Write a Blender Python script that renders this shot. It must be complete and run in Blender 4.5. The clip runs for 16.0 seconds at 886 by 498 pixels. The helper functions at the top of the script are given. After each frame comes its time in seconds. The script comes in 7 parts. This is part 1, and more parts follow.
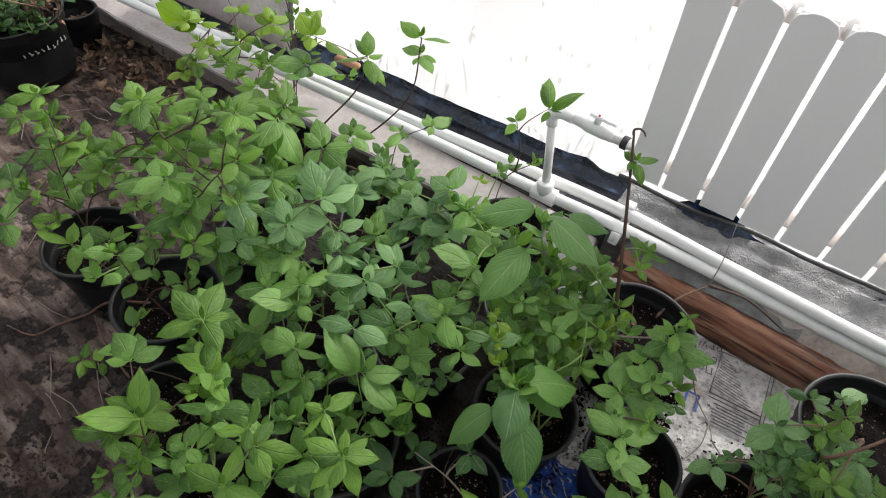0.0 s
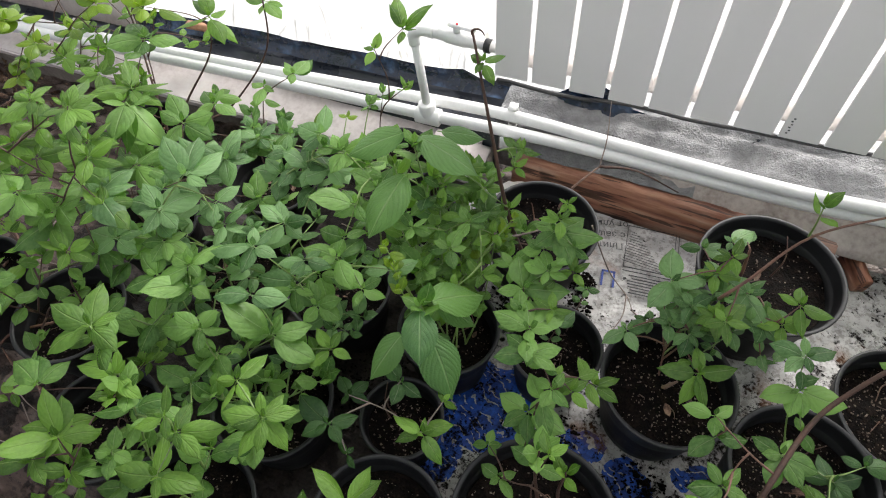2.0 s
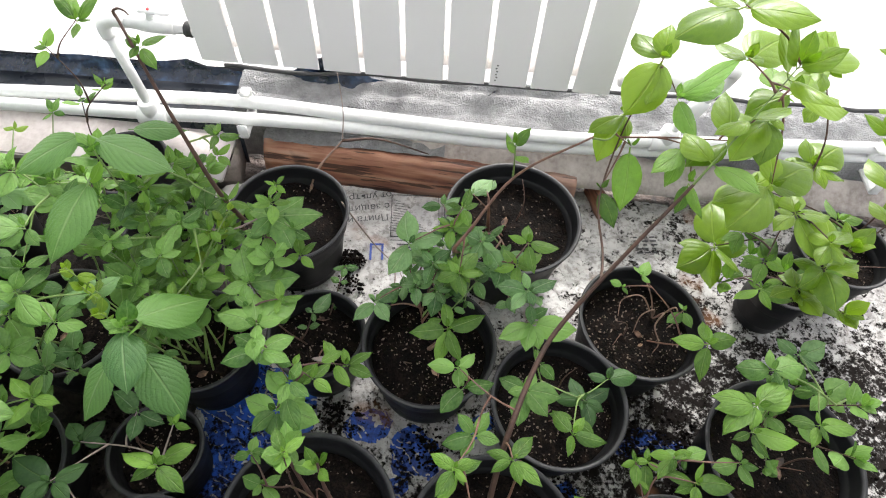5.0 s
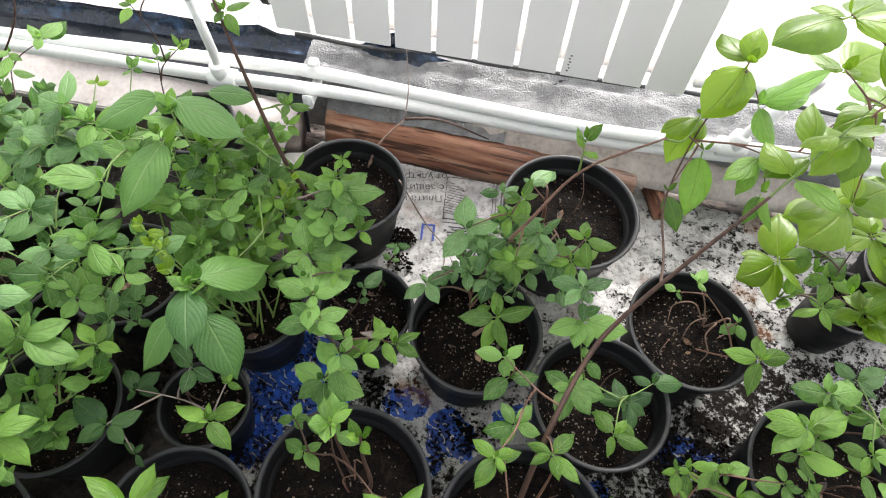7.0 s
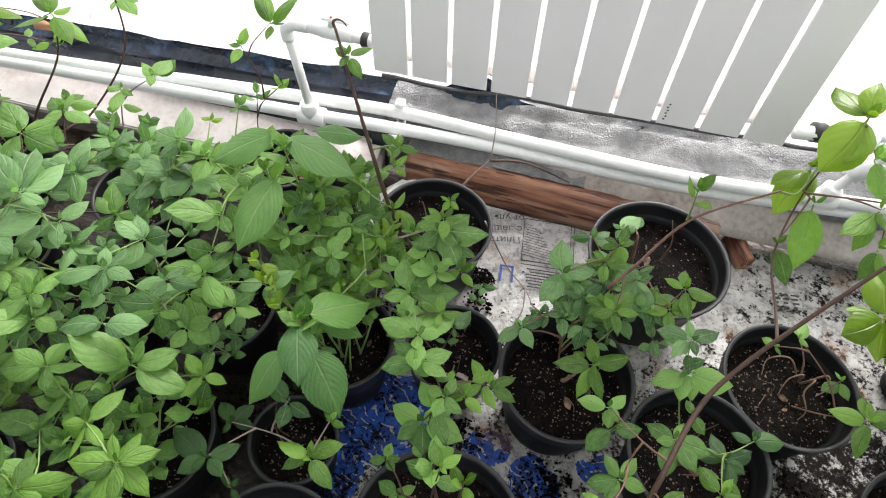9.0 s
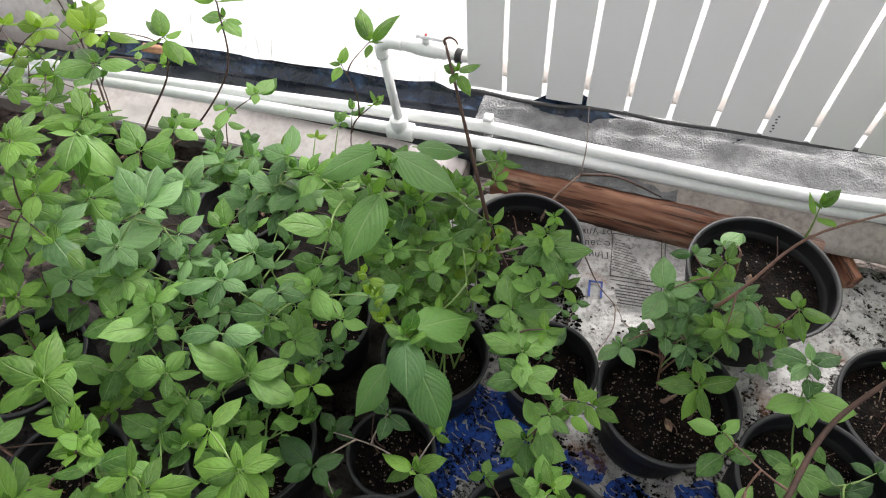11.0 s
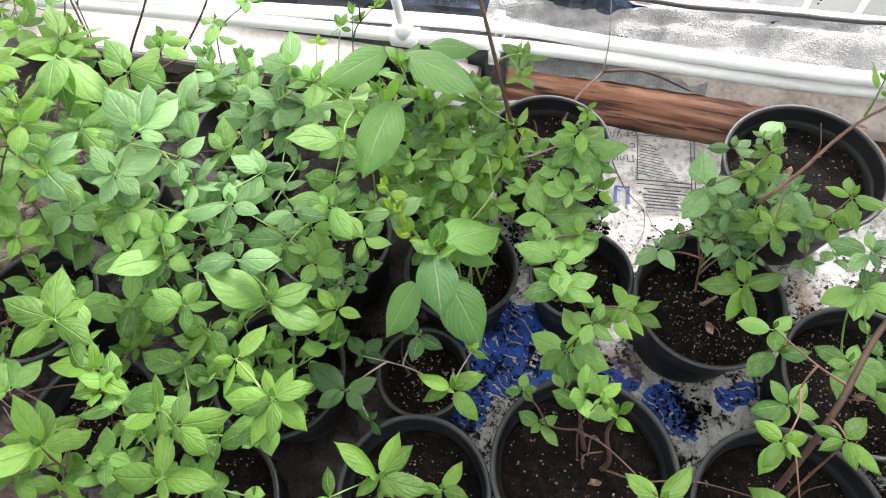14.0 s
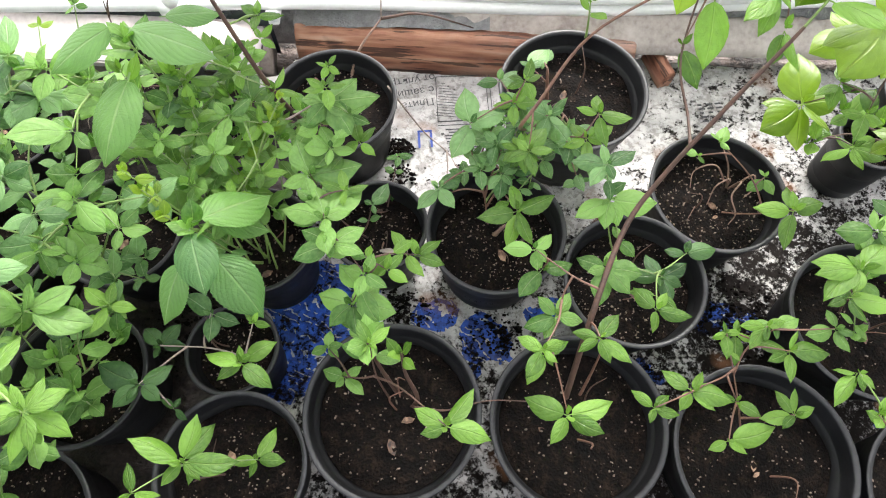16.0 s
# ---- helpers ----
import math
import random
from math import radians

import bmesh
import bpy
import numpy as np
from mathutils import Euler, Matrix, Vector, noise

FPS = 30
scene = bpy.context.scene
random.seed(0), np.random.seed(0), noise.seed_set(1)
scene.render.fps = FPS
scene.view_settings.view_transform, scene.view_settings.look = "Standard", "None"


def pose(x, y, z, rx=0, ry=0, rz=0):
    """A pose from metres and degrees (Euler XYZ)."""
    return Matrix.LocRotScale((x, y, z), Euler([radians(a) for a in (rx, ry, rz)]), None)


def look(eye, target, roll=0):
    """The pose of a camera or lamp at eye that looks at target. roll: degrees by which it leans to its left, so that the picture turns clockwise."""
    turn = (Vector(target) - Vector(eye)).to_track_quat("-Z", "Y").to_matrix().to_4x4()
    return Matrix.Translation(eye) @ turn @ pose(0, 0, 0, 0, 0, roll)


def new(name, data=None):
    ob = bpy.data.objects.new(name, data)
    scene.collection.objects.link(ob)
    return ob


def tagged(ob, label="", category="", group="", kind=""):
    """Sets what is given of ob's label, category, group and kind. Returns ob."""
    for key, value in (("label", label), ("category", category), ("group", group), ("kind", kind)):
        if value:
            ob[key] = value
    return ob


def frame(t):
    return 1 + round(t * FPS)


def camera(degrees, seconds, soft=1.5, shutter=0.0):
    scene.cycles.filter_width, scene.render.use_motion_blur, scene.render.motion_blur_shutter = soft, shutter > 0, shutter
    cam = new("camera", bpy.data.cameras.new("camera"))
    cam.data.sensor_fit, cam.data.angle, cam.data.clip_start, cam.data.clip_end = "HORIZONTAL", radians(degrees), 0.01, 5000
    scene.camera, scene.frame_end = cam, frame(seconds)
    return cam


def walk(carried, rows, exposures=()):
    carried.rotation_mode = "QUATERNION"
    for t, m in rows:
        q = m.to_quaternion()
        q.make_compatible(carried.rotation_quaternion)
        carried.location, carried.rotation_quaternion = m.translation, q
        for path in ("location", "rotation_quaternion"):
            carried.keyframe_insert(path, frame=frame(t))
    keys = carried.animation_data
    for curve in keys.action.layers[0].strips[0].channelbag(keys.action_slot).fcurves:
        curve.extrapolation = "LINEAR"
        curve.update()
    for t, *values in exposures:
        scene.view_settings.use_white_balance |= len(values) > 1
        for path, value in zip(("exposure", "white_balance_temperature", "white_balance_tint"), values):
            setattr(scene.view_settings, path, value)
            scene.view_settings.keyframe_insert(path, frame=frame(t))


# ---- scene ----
cam = camera(72.6, 16.0, soft=1.1)
PATH = [
    (0, (0.0745, 0.023, 1.2385), (-0.7475, 1.1749, -0.4351), 4.9),
    (0.5, (0.0833, 0.0186, 1.2505), (-0.776, 1.1935, -0.3869), 1.6),
    (1, (0.1151, 0.0307, 1.2648), (-0.7453, 1.2078, -0.3726), -2.2),
    (1.5, (0.1545, 0.0537, 1.2637), (-0.5743, 1.233, -0.4351), -2.4),
    (2, (0.1699, 0.0701, 1.2352), (-0.4044, 1.1694, -0.5721), -3.0),
    (2.5, (0.1874, 0.08, 1.2209), (-0.331, 1.1366, -0.6291), -2.1),
    (3, (0.2313, 0.0921, 1.2089), (-0.24, 1.1749, -0.6379), -3.0),
    (3.5, (0.2685, 0.1162, 1.1957), (-0.0899, 1.2483, -0.6466), 1.5),
    (4, (0.3178, 0.1348, 1.1892), (0.0504, 1.2889, -0.6554), 3.0),
    (4.5, (0.3551, 0.1502, 1.1903), (0.2532, 1.3601, -0.6346), 5.3),
    (4.7, (0.3683, 0.1512, 1.1914), (0.3014, 1.3634, -0.6335), 6.0),
    (7, (0.3332, 0.1512, 1.1946), (0.1502, 1.2757, -0.6773), 6.3),
    (7.5, (0.2784, 0.1403, 1.1892), (0.0614, 1.2692, -0.6773), 7.0),
    (8, (0.2433, 0.1304, 1.1892), (-0.0362, 1.2889, -0.6499), 4.3),
    (8.5, (0.2324, 0.1282, 1.1914), (-0.0701, 1.3097, -0.6291), 3.8),
    (10.8, (0.1447, 0.1118, 1.2001), (-0.32, 1.3119, -0.5743), -0.9),
    (11, (0.1425, 0.1074, 1.1968), (-0.3672, 1.2736, -0.5886), -2.9),
    (11.5, (0.1041, 0.1008, 1.1881), (-0.4461, 1.1541, -0.6543), -4.0),
    (12, (0.0756, 0.0975, 1.1618), (-0.5568, 1.0653, -0.7003), -6.7),
    (12.5, (0.0285, 0.0701, 1.1289), (-0.6401, 0.9458, -0.765), -10.2),
    (13, (0.0219, 0.0625, 1.1234), (-0.5546, 0.8965, -0.8198), -9.9),
    (13.5, (0.0471, 0.08, 1.1234), (-0.4855, 0.9754, -0.8045), -9.5),
    (14, (0.1041, 0.1085, 1.13), (-0.3496, 1.0565, -0.7935), -8.2),
    (14.5, (0.1447, 0.1173, 1.1464), (-0.3968, 1.0456, -0.765), -14.0),
    (15, (0.1885, 0.1315, 1.1508), (-0.2608, 1.0993, -0.7639), -11.7),
    (15.5, (0.2378, 0.1392, 1.1464), (-0.0482, 1.1004, -0.8023), -7.5),
    (16, (0.2948, 0.1502, 1.1344), (0.194, 1.0204, -0.8746), -0.7),
]
walk(cam, [(t, look(eye, target, roll)) for t, eye, target, roll in PATH],
     exposures=[(0.0, 0.46), (1.5, 0.44), (2.5, 1.08), (3.5, 1.39), (4.5, 1.22), (7.0, 1.3), (8.5, 1.18), (11.0, 0.82), (12.5, 1.58), (13.0, 1.7), (14.0, 1.72), (15.5, 1.71), (16.0, 1.9)])

# ---- world and light: bright overcast day through plastic film ----
world = bpy.data.worlds.new("sky")
scene.world = world
world.use_nodes = True
wn = world.node_tree.nodes
sky = wn.new("ShaderNodeTexSky")
sky.sky_type = "NISHITA"
sky.sun_disc = False
sky.sun_elevation, sky.sun_rotation = radians(36), radians(10)
sky.air_density, sky.dust_density = 1.0, 3.0
wn["Background"].inputs["Strength"].default_value = 0.114
pale = wn.new("ShaderNodeHueSaturation")
pale.inputs["Saturation"].default_value = 0.4
world.node_tree.links.new(sky.outputs[0], pale.inputs["Color"])
world.node_tree.links.new(pale.outputs[0], wn["Background"].inputs["Color"])
sun = new("sun", bpy.data.lights.new("sun", "SUN"))
sun.data.energy, sun.data.angle, sun.data.color = 2.45, radians(24), (1.0, 0.97, 0.93)
sun.matrix_world = look((0.6, 4.4, 3.2), (0, 0, 0))


# ---- materials ----
def material(name):
    m = bpy.data.materials.new(name)
    m.use_nodes = True
    return m, m.node_tree.nodes, m.node_tree.links, m.node_tree.nodes["Principled BSDF"]


def ramp(nodes, stops):
    r = nodes.new("ShaderNodeValToRGB")
    e = r.color_ramp.elements
    while len(e) < len(stops):
        e.new(0.5)
    for k, (p, c) in zip(e, stops):
        k.position, k.color = p, (*c, 1)
    return r


def noise_node(nodes, links, scale, detail=4, coords="Object", rough=0.55):
    c = nodes.new("ShaderNodeTexCoord")
    n = nodes.new("ShaderNodeTexNoise")
    n.inputs["Scale"].default_value, n.inputs["Detail"].default_value = scale, detail
    n.inputs["Roughness"].default_value = rough
    links.new(c.outputs[coords], n.inputs["Vector"])
    return n


def add_bump(nodes, links, bsdf, height, strength, distance):
    b = nodes.new("ShaderNodeBump")
    b.inputs["Strength"].default_value, b.inputs["Distance"].default_value = strength, distance
    links.new(height, b.inputs["Height"])
    links.new(b.outputs[0], bsdf.inputs["Normal"])
    return b


def mix_colour(nodes, links, fac, a, b, mode="MIX"):
    m = nodes.new("ShaderNodeMix")
    m.data_type, m.blend_type = "RGBA", mode
    for sock, v in ((m.inputs[0], fac), (m.inputs[6], a), (m.inputs[7], b)):
        if isinstance(v, bpy.types.NodeSocket):
            links.new(v, sock)
        else:
            sock.default_value = v if not isinstance(v, tuple) else (*v, 1)
    return m.outputs[2]


def calc(nodes, links, op, a, b=0.0, c=None):
    m = nodes.new("ShaderNodeMath")
    m.operation = op
    for i, v in enumerate((a, b) if c is None else (a, b, c)):
        if isinstance(v, bpy.types.NodeSocket):
            links.new(v, m.inputs[i])
        else:
            m.inputs[i].default_value = v
    return m.outputs[0]


def plain(name, stops, scale=20, rough=(0.4, 0.6), bump=0.2, dist=0.002, fine=120, metal=0.0, shine=0.5):
    """A surface with two scales of variation in colour, gloss and relief."""
    m, n, l, p = material(name)
    big, small = noise_node(n, l, scale), noise_node(n, l, fine, 3)
    both = calc(n, l, "MULTIPLY_ADD", small.outputs[0], 0.4, calc(n, l, "MULTIPLY", big.outputs[0], 0.6))
    r = ramp(n, stops)
    l.new(both, r.inputs[0])
    l.new(r.outputs[0], p.inputs["Base Color"])
    rr = n.new("ShaderNodeMapRange")
    l.new(big.outputs[0], rr.inputs[0])
    rr.inputs[1].default_value, rr.inputs[2].default_value = 0.3, 0.7
    rr.inputs[3].default_value, rr.inputs[4].default_value = rough
    l.new(rr.outputs[0], p.inputs["Roughness"])
    p.inputs["Metallic"].default_value = metal
    add_bump(n, l, p, both, bump, dist)
    p.inputs["Specular IOR Level"].default_value = shine
    return m


def leaf_material(name, dark, light, vein, rib=4.5, gloss=0.33, crinkle=0.3, cells=60, pillow=0.14):
    m, n, l, p = material(name)
    uv = n.new("ShaderNodeUVMap")
    sep = n.new("ShaderNodeSeparateXYZ")
    l.new(uv.outputs[0], sep.inputs[0])
    side = calc(n, l, "ABSOLUTE", calc(n, l, "SUBTRACT", sep.outputs[0], 0.5))
    # side veins sweep forward from the midrib
    sweep = calc(n, l, "SUBTRACT", calc(n, l, "MULTIPLY", sep.outputs[1], rib), calc(n, l, "MULTIPLY", calc(n, l, "POWER", side, 1.4), rib * 1.5))
    tri = calc(n, l, "ABSOLUTE", calc(n, l, "SUBTRACT", calc(n, l, "FRACT", sweep), 0.5))
    veins = n.new("ShaderNodeMapRange")
    l.new(tri, veins.inputs[0])
    veins.inputs[1].default_value, veins.inputs[2].default_value = 0.06, 0.0
    mid = n.new("ShaderNodeMapRange")
    l.new(side, mid.inputs[0])
    mid.inputs[1].default_value, mid.inputs[2].default_value = 0.035, 0.01
    line = calc(n, l, "MAXIMUM", calc(n, l, "MULTIPLY", veins.outputs[0], 0.12), mid.outputs[0])
    mott = noise_node(n, l, 9, 4)
    fine = noise_node(n, l, cells, 2)
    info = n.new("ShaderNodeObjectInfo")
    tone = calc(n, l, "ADD", calc(n, l, "MULTIPLY", mott.outputs[0], 0.4), calc(n, l, "MULTIPLY_ADD", info.outputs["Random"], 0.54, 0.1))
    r = ramp(n, ((0.2, dark), (0.8, light)))
    l.new(tone, r.inputs[0])
    col = mix_colour(n, l, calc(n, l, "MULTIPLY", line, 0.45), r.outputs[0], vein)
    l.new(col, p.inputs["Base Color"])
    p.inputs["Roughness"].default_value = gloss
    p.inputs["Specular IOR Level"].default_value = 0.52
    swell = calc(n, l, "SQRT", calc(n, l, "MAXIMUM", tri, 0.0))
    height = calc(n, l, "ADD", calc(n, l, "MULTIPLY", swell, pillow), calc(n, l, "MULTIPLY", fine.outputs[0], crinkle))
    height = calc(n, l, "SUBTRACT", height, calc(n, l, "MULTIPLY", mid.outputs[0], 0.5))
    b = add_bump(n, l, p, height, 0.8, 0.0035)
    tr = n.new("ShaderNodeBsdfTranslucent")
    warm = mix_colour(n, l, 1.0, col, (1.15, 1.25, 0.7), "MULTIPLY")
    l.new(warm, tr.inputs[0])
    l.new(b.outputs[0], tr.inputs["Normal"])
    mx = n.new("ShaderNodeMixShader")
    mx.inputs[0].default_value = 0.43
    l.new(p.outputs[0], mx.inputs[1])
    l.new(tr.outputs[0], mx.inputs[2])
    l.new(mx.outputs[0], n["Material Output"].inputs[0])
    return m


LEAF = {
    "blue": leaf_material("leaf_cool_green", (0.035, 0.11, 0.026), (0.24, 0.425, 0.165), (0.42, 0.55, 0.32), gloss=0.23, pillow=0.26),
    "mid": leaf_material("leaf_green", (0.035, 0.115, 0.015), (0.24, 0.44, 0.105), (0.37, 0.52, 0.22), gloss=0.23, pillow=0.24),
    "bright": leaf_material("leaf_fresh_green", (0.042, 0.112, 0.013), (0.195, 0.375, 0.055), (0.31, 0.46, 0.14), gloss=0.22, pillow=0.24),
    "lime": leaf_material("leaf_lime_green", (0.085, 0.175, 0.01), (0.23, 0.37, 0.026), (0.34, 0.47, 0.08), gloss=0.28, crinkle=0.1),
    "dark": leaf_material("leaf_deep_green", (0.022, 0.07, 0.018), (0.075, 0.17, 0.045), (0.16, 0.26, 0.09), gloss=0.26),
}
# the largest leaves are puckered between a close net of veins
PUCKERED = {
    "blue": leaf_material("puckered_leaf_cool", (0.06, 0.16, 0.042), (0.15, 0.3, 0.085), (0.36, 0.5, 0.26), 7.0, 0.3, 0.3, 90, 0.3),
    "mid": leaf_material("puckered_leaf_green", (0.06, 0.165, 0.03), (0.15, 0.31, 0.07), (0.36, 0.5, 0.22), 7.0, 0.3, 0.4, 60, 0.4),
    "dark": leaf_material("puckered_leaf_deep", (0.055, 0.14, 0.035), (0.12, 0.26, 0.07), (0.26, 0.4, 0.16), 8.0, 0.3, 0.5, 50, 0.5),
}
STEM = {
    "brown": plain("stem_brown_bark", ((0.3, (0.035, 0.018, 0.012)), (0.7, (0.11, 0.058, 0.04))), 60, (0.5, 0.8), 0.5, 0.001, 300),
    "red": plain("stem_reddish", ((0.3, (0.075, 0.035, 0.024)), (0.7, (0.22, 0.115, 0.075))), 60, (0.45, 0.7), 0.4, 0.001, 300),
    "green": plain("stem_green", ((0.3, (0.1, 0.17, 0.035)), (0.7, (0.22, 0.32, 0.09))), 60, (0.4, 0.6), 0.2, 0.001, 300),
    "pink": plain("root_pinkish", ((0.3, (0.1, 0.055, 0.04)), (0.7, (0.3, 0.19, 0.14))), 60, (0.5, 0.8), 0.4, 0.001, 300),
    "grey": plain("stem_grey_dry", ((0.3, (0.16, 0.12, 0.1)), (0.7, (0.36, 0.29, 0.25))), 60, (0.6, 0.9), 0.4, 0.001, 300),
}
POT = plain("pot_black_plastic", ((0.3, (0.004, 0.004, 0.0045)), (0.75, (0.013, 0.013, 0.014))), 14, (0.38, 0.6), 0.25, 0.001, 160, shine=0.28)
POT.node_tree.nodes["Principled BSDF"].inputs["Specular IOR Level"].default_value = 0.3
LIP = plain("pot_worn_lip", ((0.3, (0.007, 0.007, 0.008)), (0.75, (0.027, 0.027, 0.03))), 30, (0.35, 0.55), 0.2, 0.001, 200, shine=0.4)
SOIL = plain("potting_soil", ((0.34, (0.0008, 0.0006, 0.0005)), (0.5, (0.004, 0.0027, 0.0022)), (0.66, (0.02, 0.013, 0.0095))), 55, (0.8, 0.97), 1.0, 0.012, 230, shine=0.12)
SOIL.node_tree.nodes["Principled BSDF"].inputs["Specular IOR Level"].default_value = 0.12
PERLITE = plain("perlite_and_bark_bits", ((0.35, (0.05, 0.033, 0.024)), (0.65, (0.29, 0.22, 0.175))), 80, (0.7, 0.9), 0.3, 0.001, 300)
PIPE = plain("pipe_white_plastic", ((0.2, (0.7, 0.7, 0.69)), (0.6, (0.86, 0.86, 0.85))), 8, (0.28, 0.42), 0.05, 0.001, 90)
RAD = plain("radiator_white_enamel", ((0.2, (0.92, 0.885, 0.865)), (0.8, (0.95, 0.915, 0.895))), 3, (0.3, 0.4), 0.03, 0.0005, 60)
INK = plain("print_black_ink", ((0.3, (0.02, 0.02, 0.025)), (0.8, (0.09, 0.09, 0.09))), 60, (0.6, 0.7), 0.0, 0.001, 200)
BLACKFILM = plain("black_film", ((0.3, (0.008, 0.01, 0.014)), (0.8, (0.03, 0.036, 0.05))), 9, (0.2, 0.4), 0.4, 0.006, 60)
CHALK = plain("white_marker", ((0.3, (0.5, 0.5, 0.5)), (0.8, (0.75, 0.75, 0.74))), 60, (0.6, 0.7), 0.0, 0.001, 200)
RED = plain("red_plastic", ((0.3, (0.5, 0.02, 0.03)), (0.8, (0.65, 0.04, 0.05))), 60, (0.4, 0.5), 0.0, 0.001, 200)
DRYLEAF = plain("dry_leaf_brown", ((0.38, (0.022, 0.013, 0.01)), (0.5, (0.12, 0.065, 0.04)), (0.62, (0.36, 0.23, 0.15))), 22, (0.6, 0.8), 0.5, 0.002, 140)
GREYCAP = plain("dark_rubber_seal", ((0.3, (0.015, 0.015, 0.017)), (0.8, (0.05, 0.05, 0.05))), 40, (0.5, 0.7), 0.1, 0.001, 200)


def mud_material():
    """Smeared pale mud with sharp-edged dark wet clods."""
    m, n, l, p = material("wet_mud")
    c = n.new("ShaderNodeTexCoord")
    mp = n.new("ShaderNodeMapping")
    mp.inputs["Scale"].default_value, mp.inputs["Rotation"].default_value = (5.0, 22.0, 8.0), (0, 0, 0.6)
    l.new(c.outputs["Object"], mp.inputs[0])
    smear = n.new("ShaderNodeTexNoise")
    smear.inputs["Scale"].default_value, smear.inputs["Detail"].default_value, smear.inputs["Roughness"].default_value = 1.3, 7, 0.62
    l.new(mp.outputs[0], smear.inputs["Vector"])
    base = ramp(n, ((0.33, (0.03, 0.019, 0.015)), (0.5, (0.08, 0.052, 0.042)), (0.66, (0.195, 0.15, 0.128))))
    l.new(smear.outputs[0], base.inputs[0])
    clod, fine = noise_node(n, l, 11, 10, rough=0.7), noise_node(n, l, 120, 3)
    wet = ramp(n, ((0.4, (1, 1, 1)), (0.445, (0.75, 0.75, 0.75)), (0.475, (0, 0, 0))))
    l.new(clod.outputs[0], wet.inputs[0])
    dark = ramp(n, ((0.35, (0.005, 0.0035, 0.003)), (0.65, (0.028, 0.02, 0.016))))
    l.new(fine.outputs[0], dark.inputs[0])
    col = mix_colour(n, l, wet.outputs[0], base.outputs[0], dark.outputs[0])
    fleck = ramp(n, ((0.56, (0, 0, 0)), (0.6, (1, 1, 1))))
    l.new(noise_node(n, l, 48, 6, rough=0.7).outputs[0], fleck.inputs[0])
    col = mix_colour(n, l, calc(n, l, "MULTIPLY", fleck.outputs[0], 0.85), col, (0.022, 0.014, 0.011))
    # shade between the pots, painted into the mud as a ragged near-black oval
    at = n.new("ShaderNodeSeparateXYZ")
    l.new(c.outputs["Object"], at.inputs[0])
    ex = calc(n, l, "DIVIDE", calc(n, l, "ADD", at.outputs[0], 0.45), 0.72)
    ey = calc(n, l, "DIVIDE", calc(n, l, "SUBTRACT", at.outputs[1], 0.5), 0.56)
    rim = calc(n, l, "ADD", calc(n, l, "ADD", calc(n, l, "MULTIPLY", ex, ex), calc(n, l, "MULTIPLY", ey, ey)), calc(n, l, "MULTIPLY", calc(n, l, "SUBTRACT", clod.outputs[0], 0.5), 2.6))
    bed_shade = ramp(n, ((0.75, (1, 1, 1)), (0.95, (0, 0, 0))))
    l.new(rim, bed_shade.inputs[0])
    l.new(mix_colour(n, l, calc(n, l, "MULTIPLY", bed_shade.outputs[0], 0.9), col, dark.outputs[0]), p.inputs["Base Color"])
    p.inputs["Specular IOR Level"].default_value = 0.35
    g = n.new("ShaderNodeMapRange")
    l.new(smear.outputs[0], g.inputs[0])
    g.inputs[1].default_value, g.inputs[2].default_value = 0.4, 0.65
    g.inputs[3].default_value, g.inputs[4].default_value = 0.75, 0.28
    l.new(g.outputs[0], p.inputs["Roughness"])
    h = calc(n, l, "ADD", calc(n, l, "MULTIPLY", smear.outputs[0], 0.7), calc(n, l, "ADD", calc(n, l, "MULTIPLY", wet.outputs[0], 0.5), calc(n, l, "MULTIPLY", fine.outputs[0], 0.25)))
    add_bump(n, l, p, h, 0.9, 0.015)
    return m


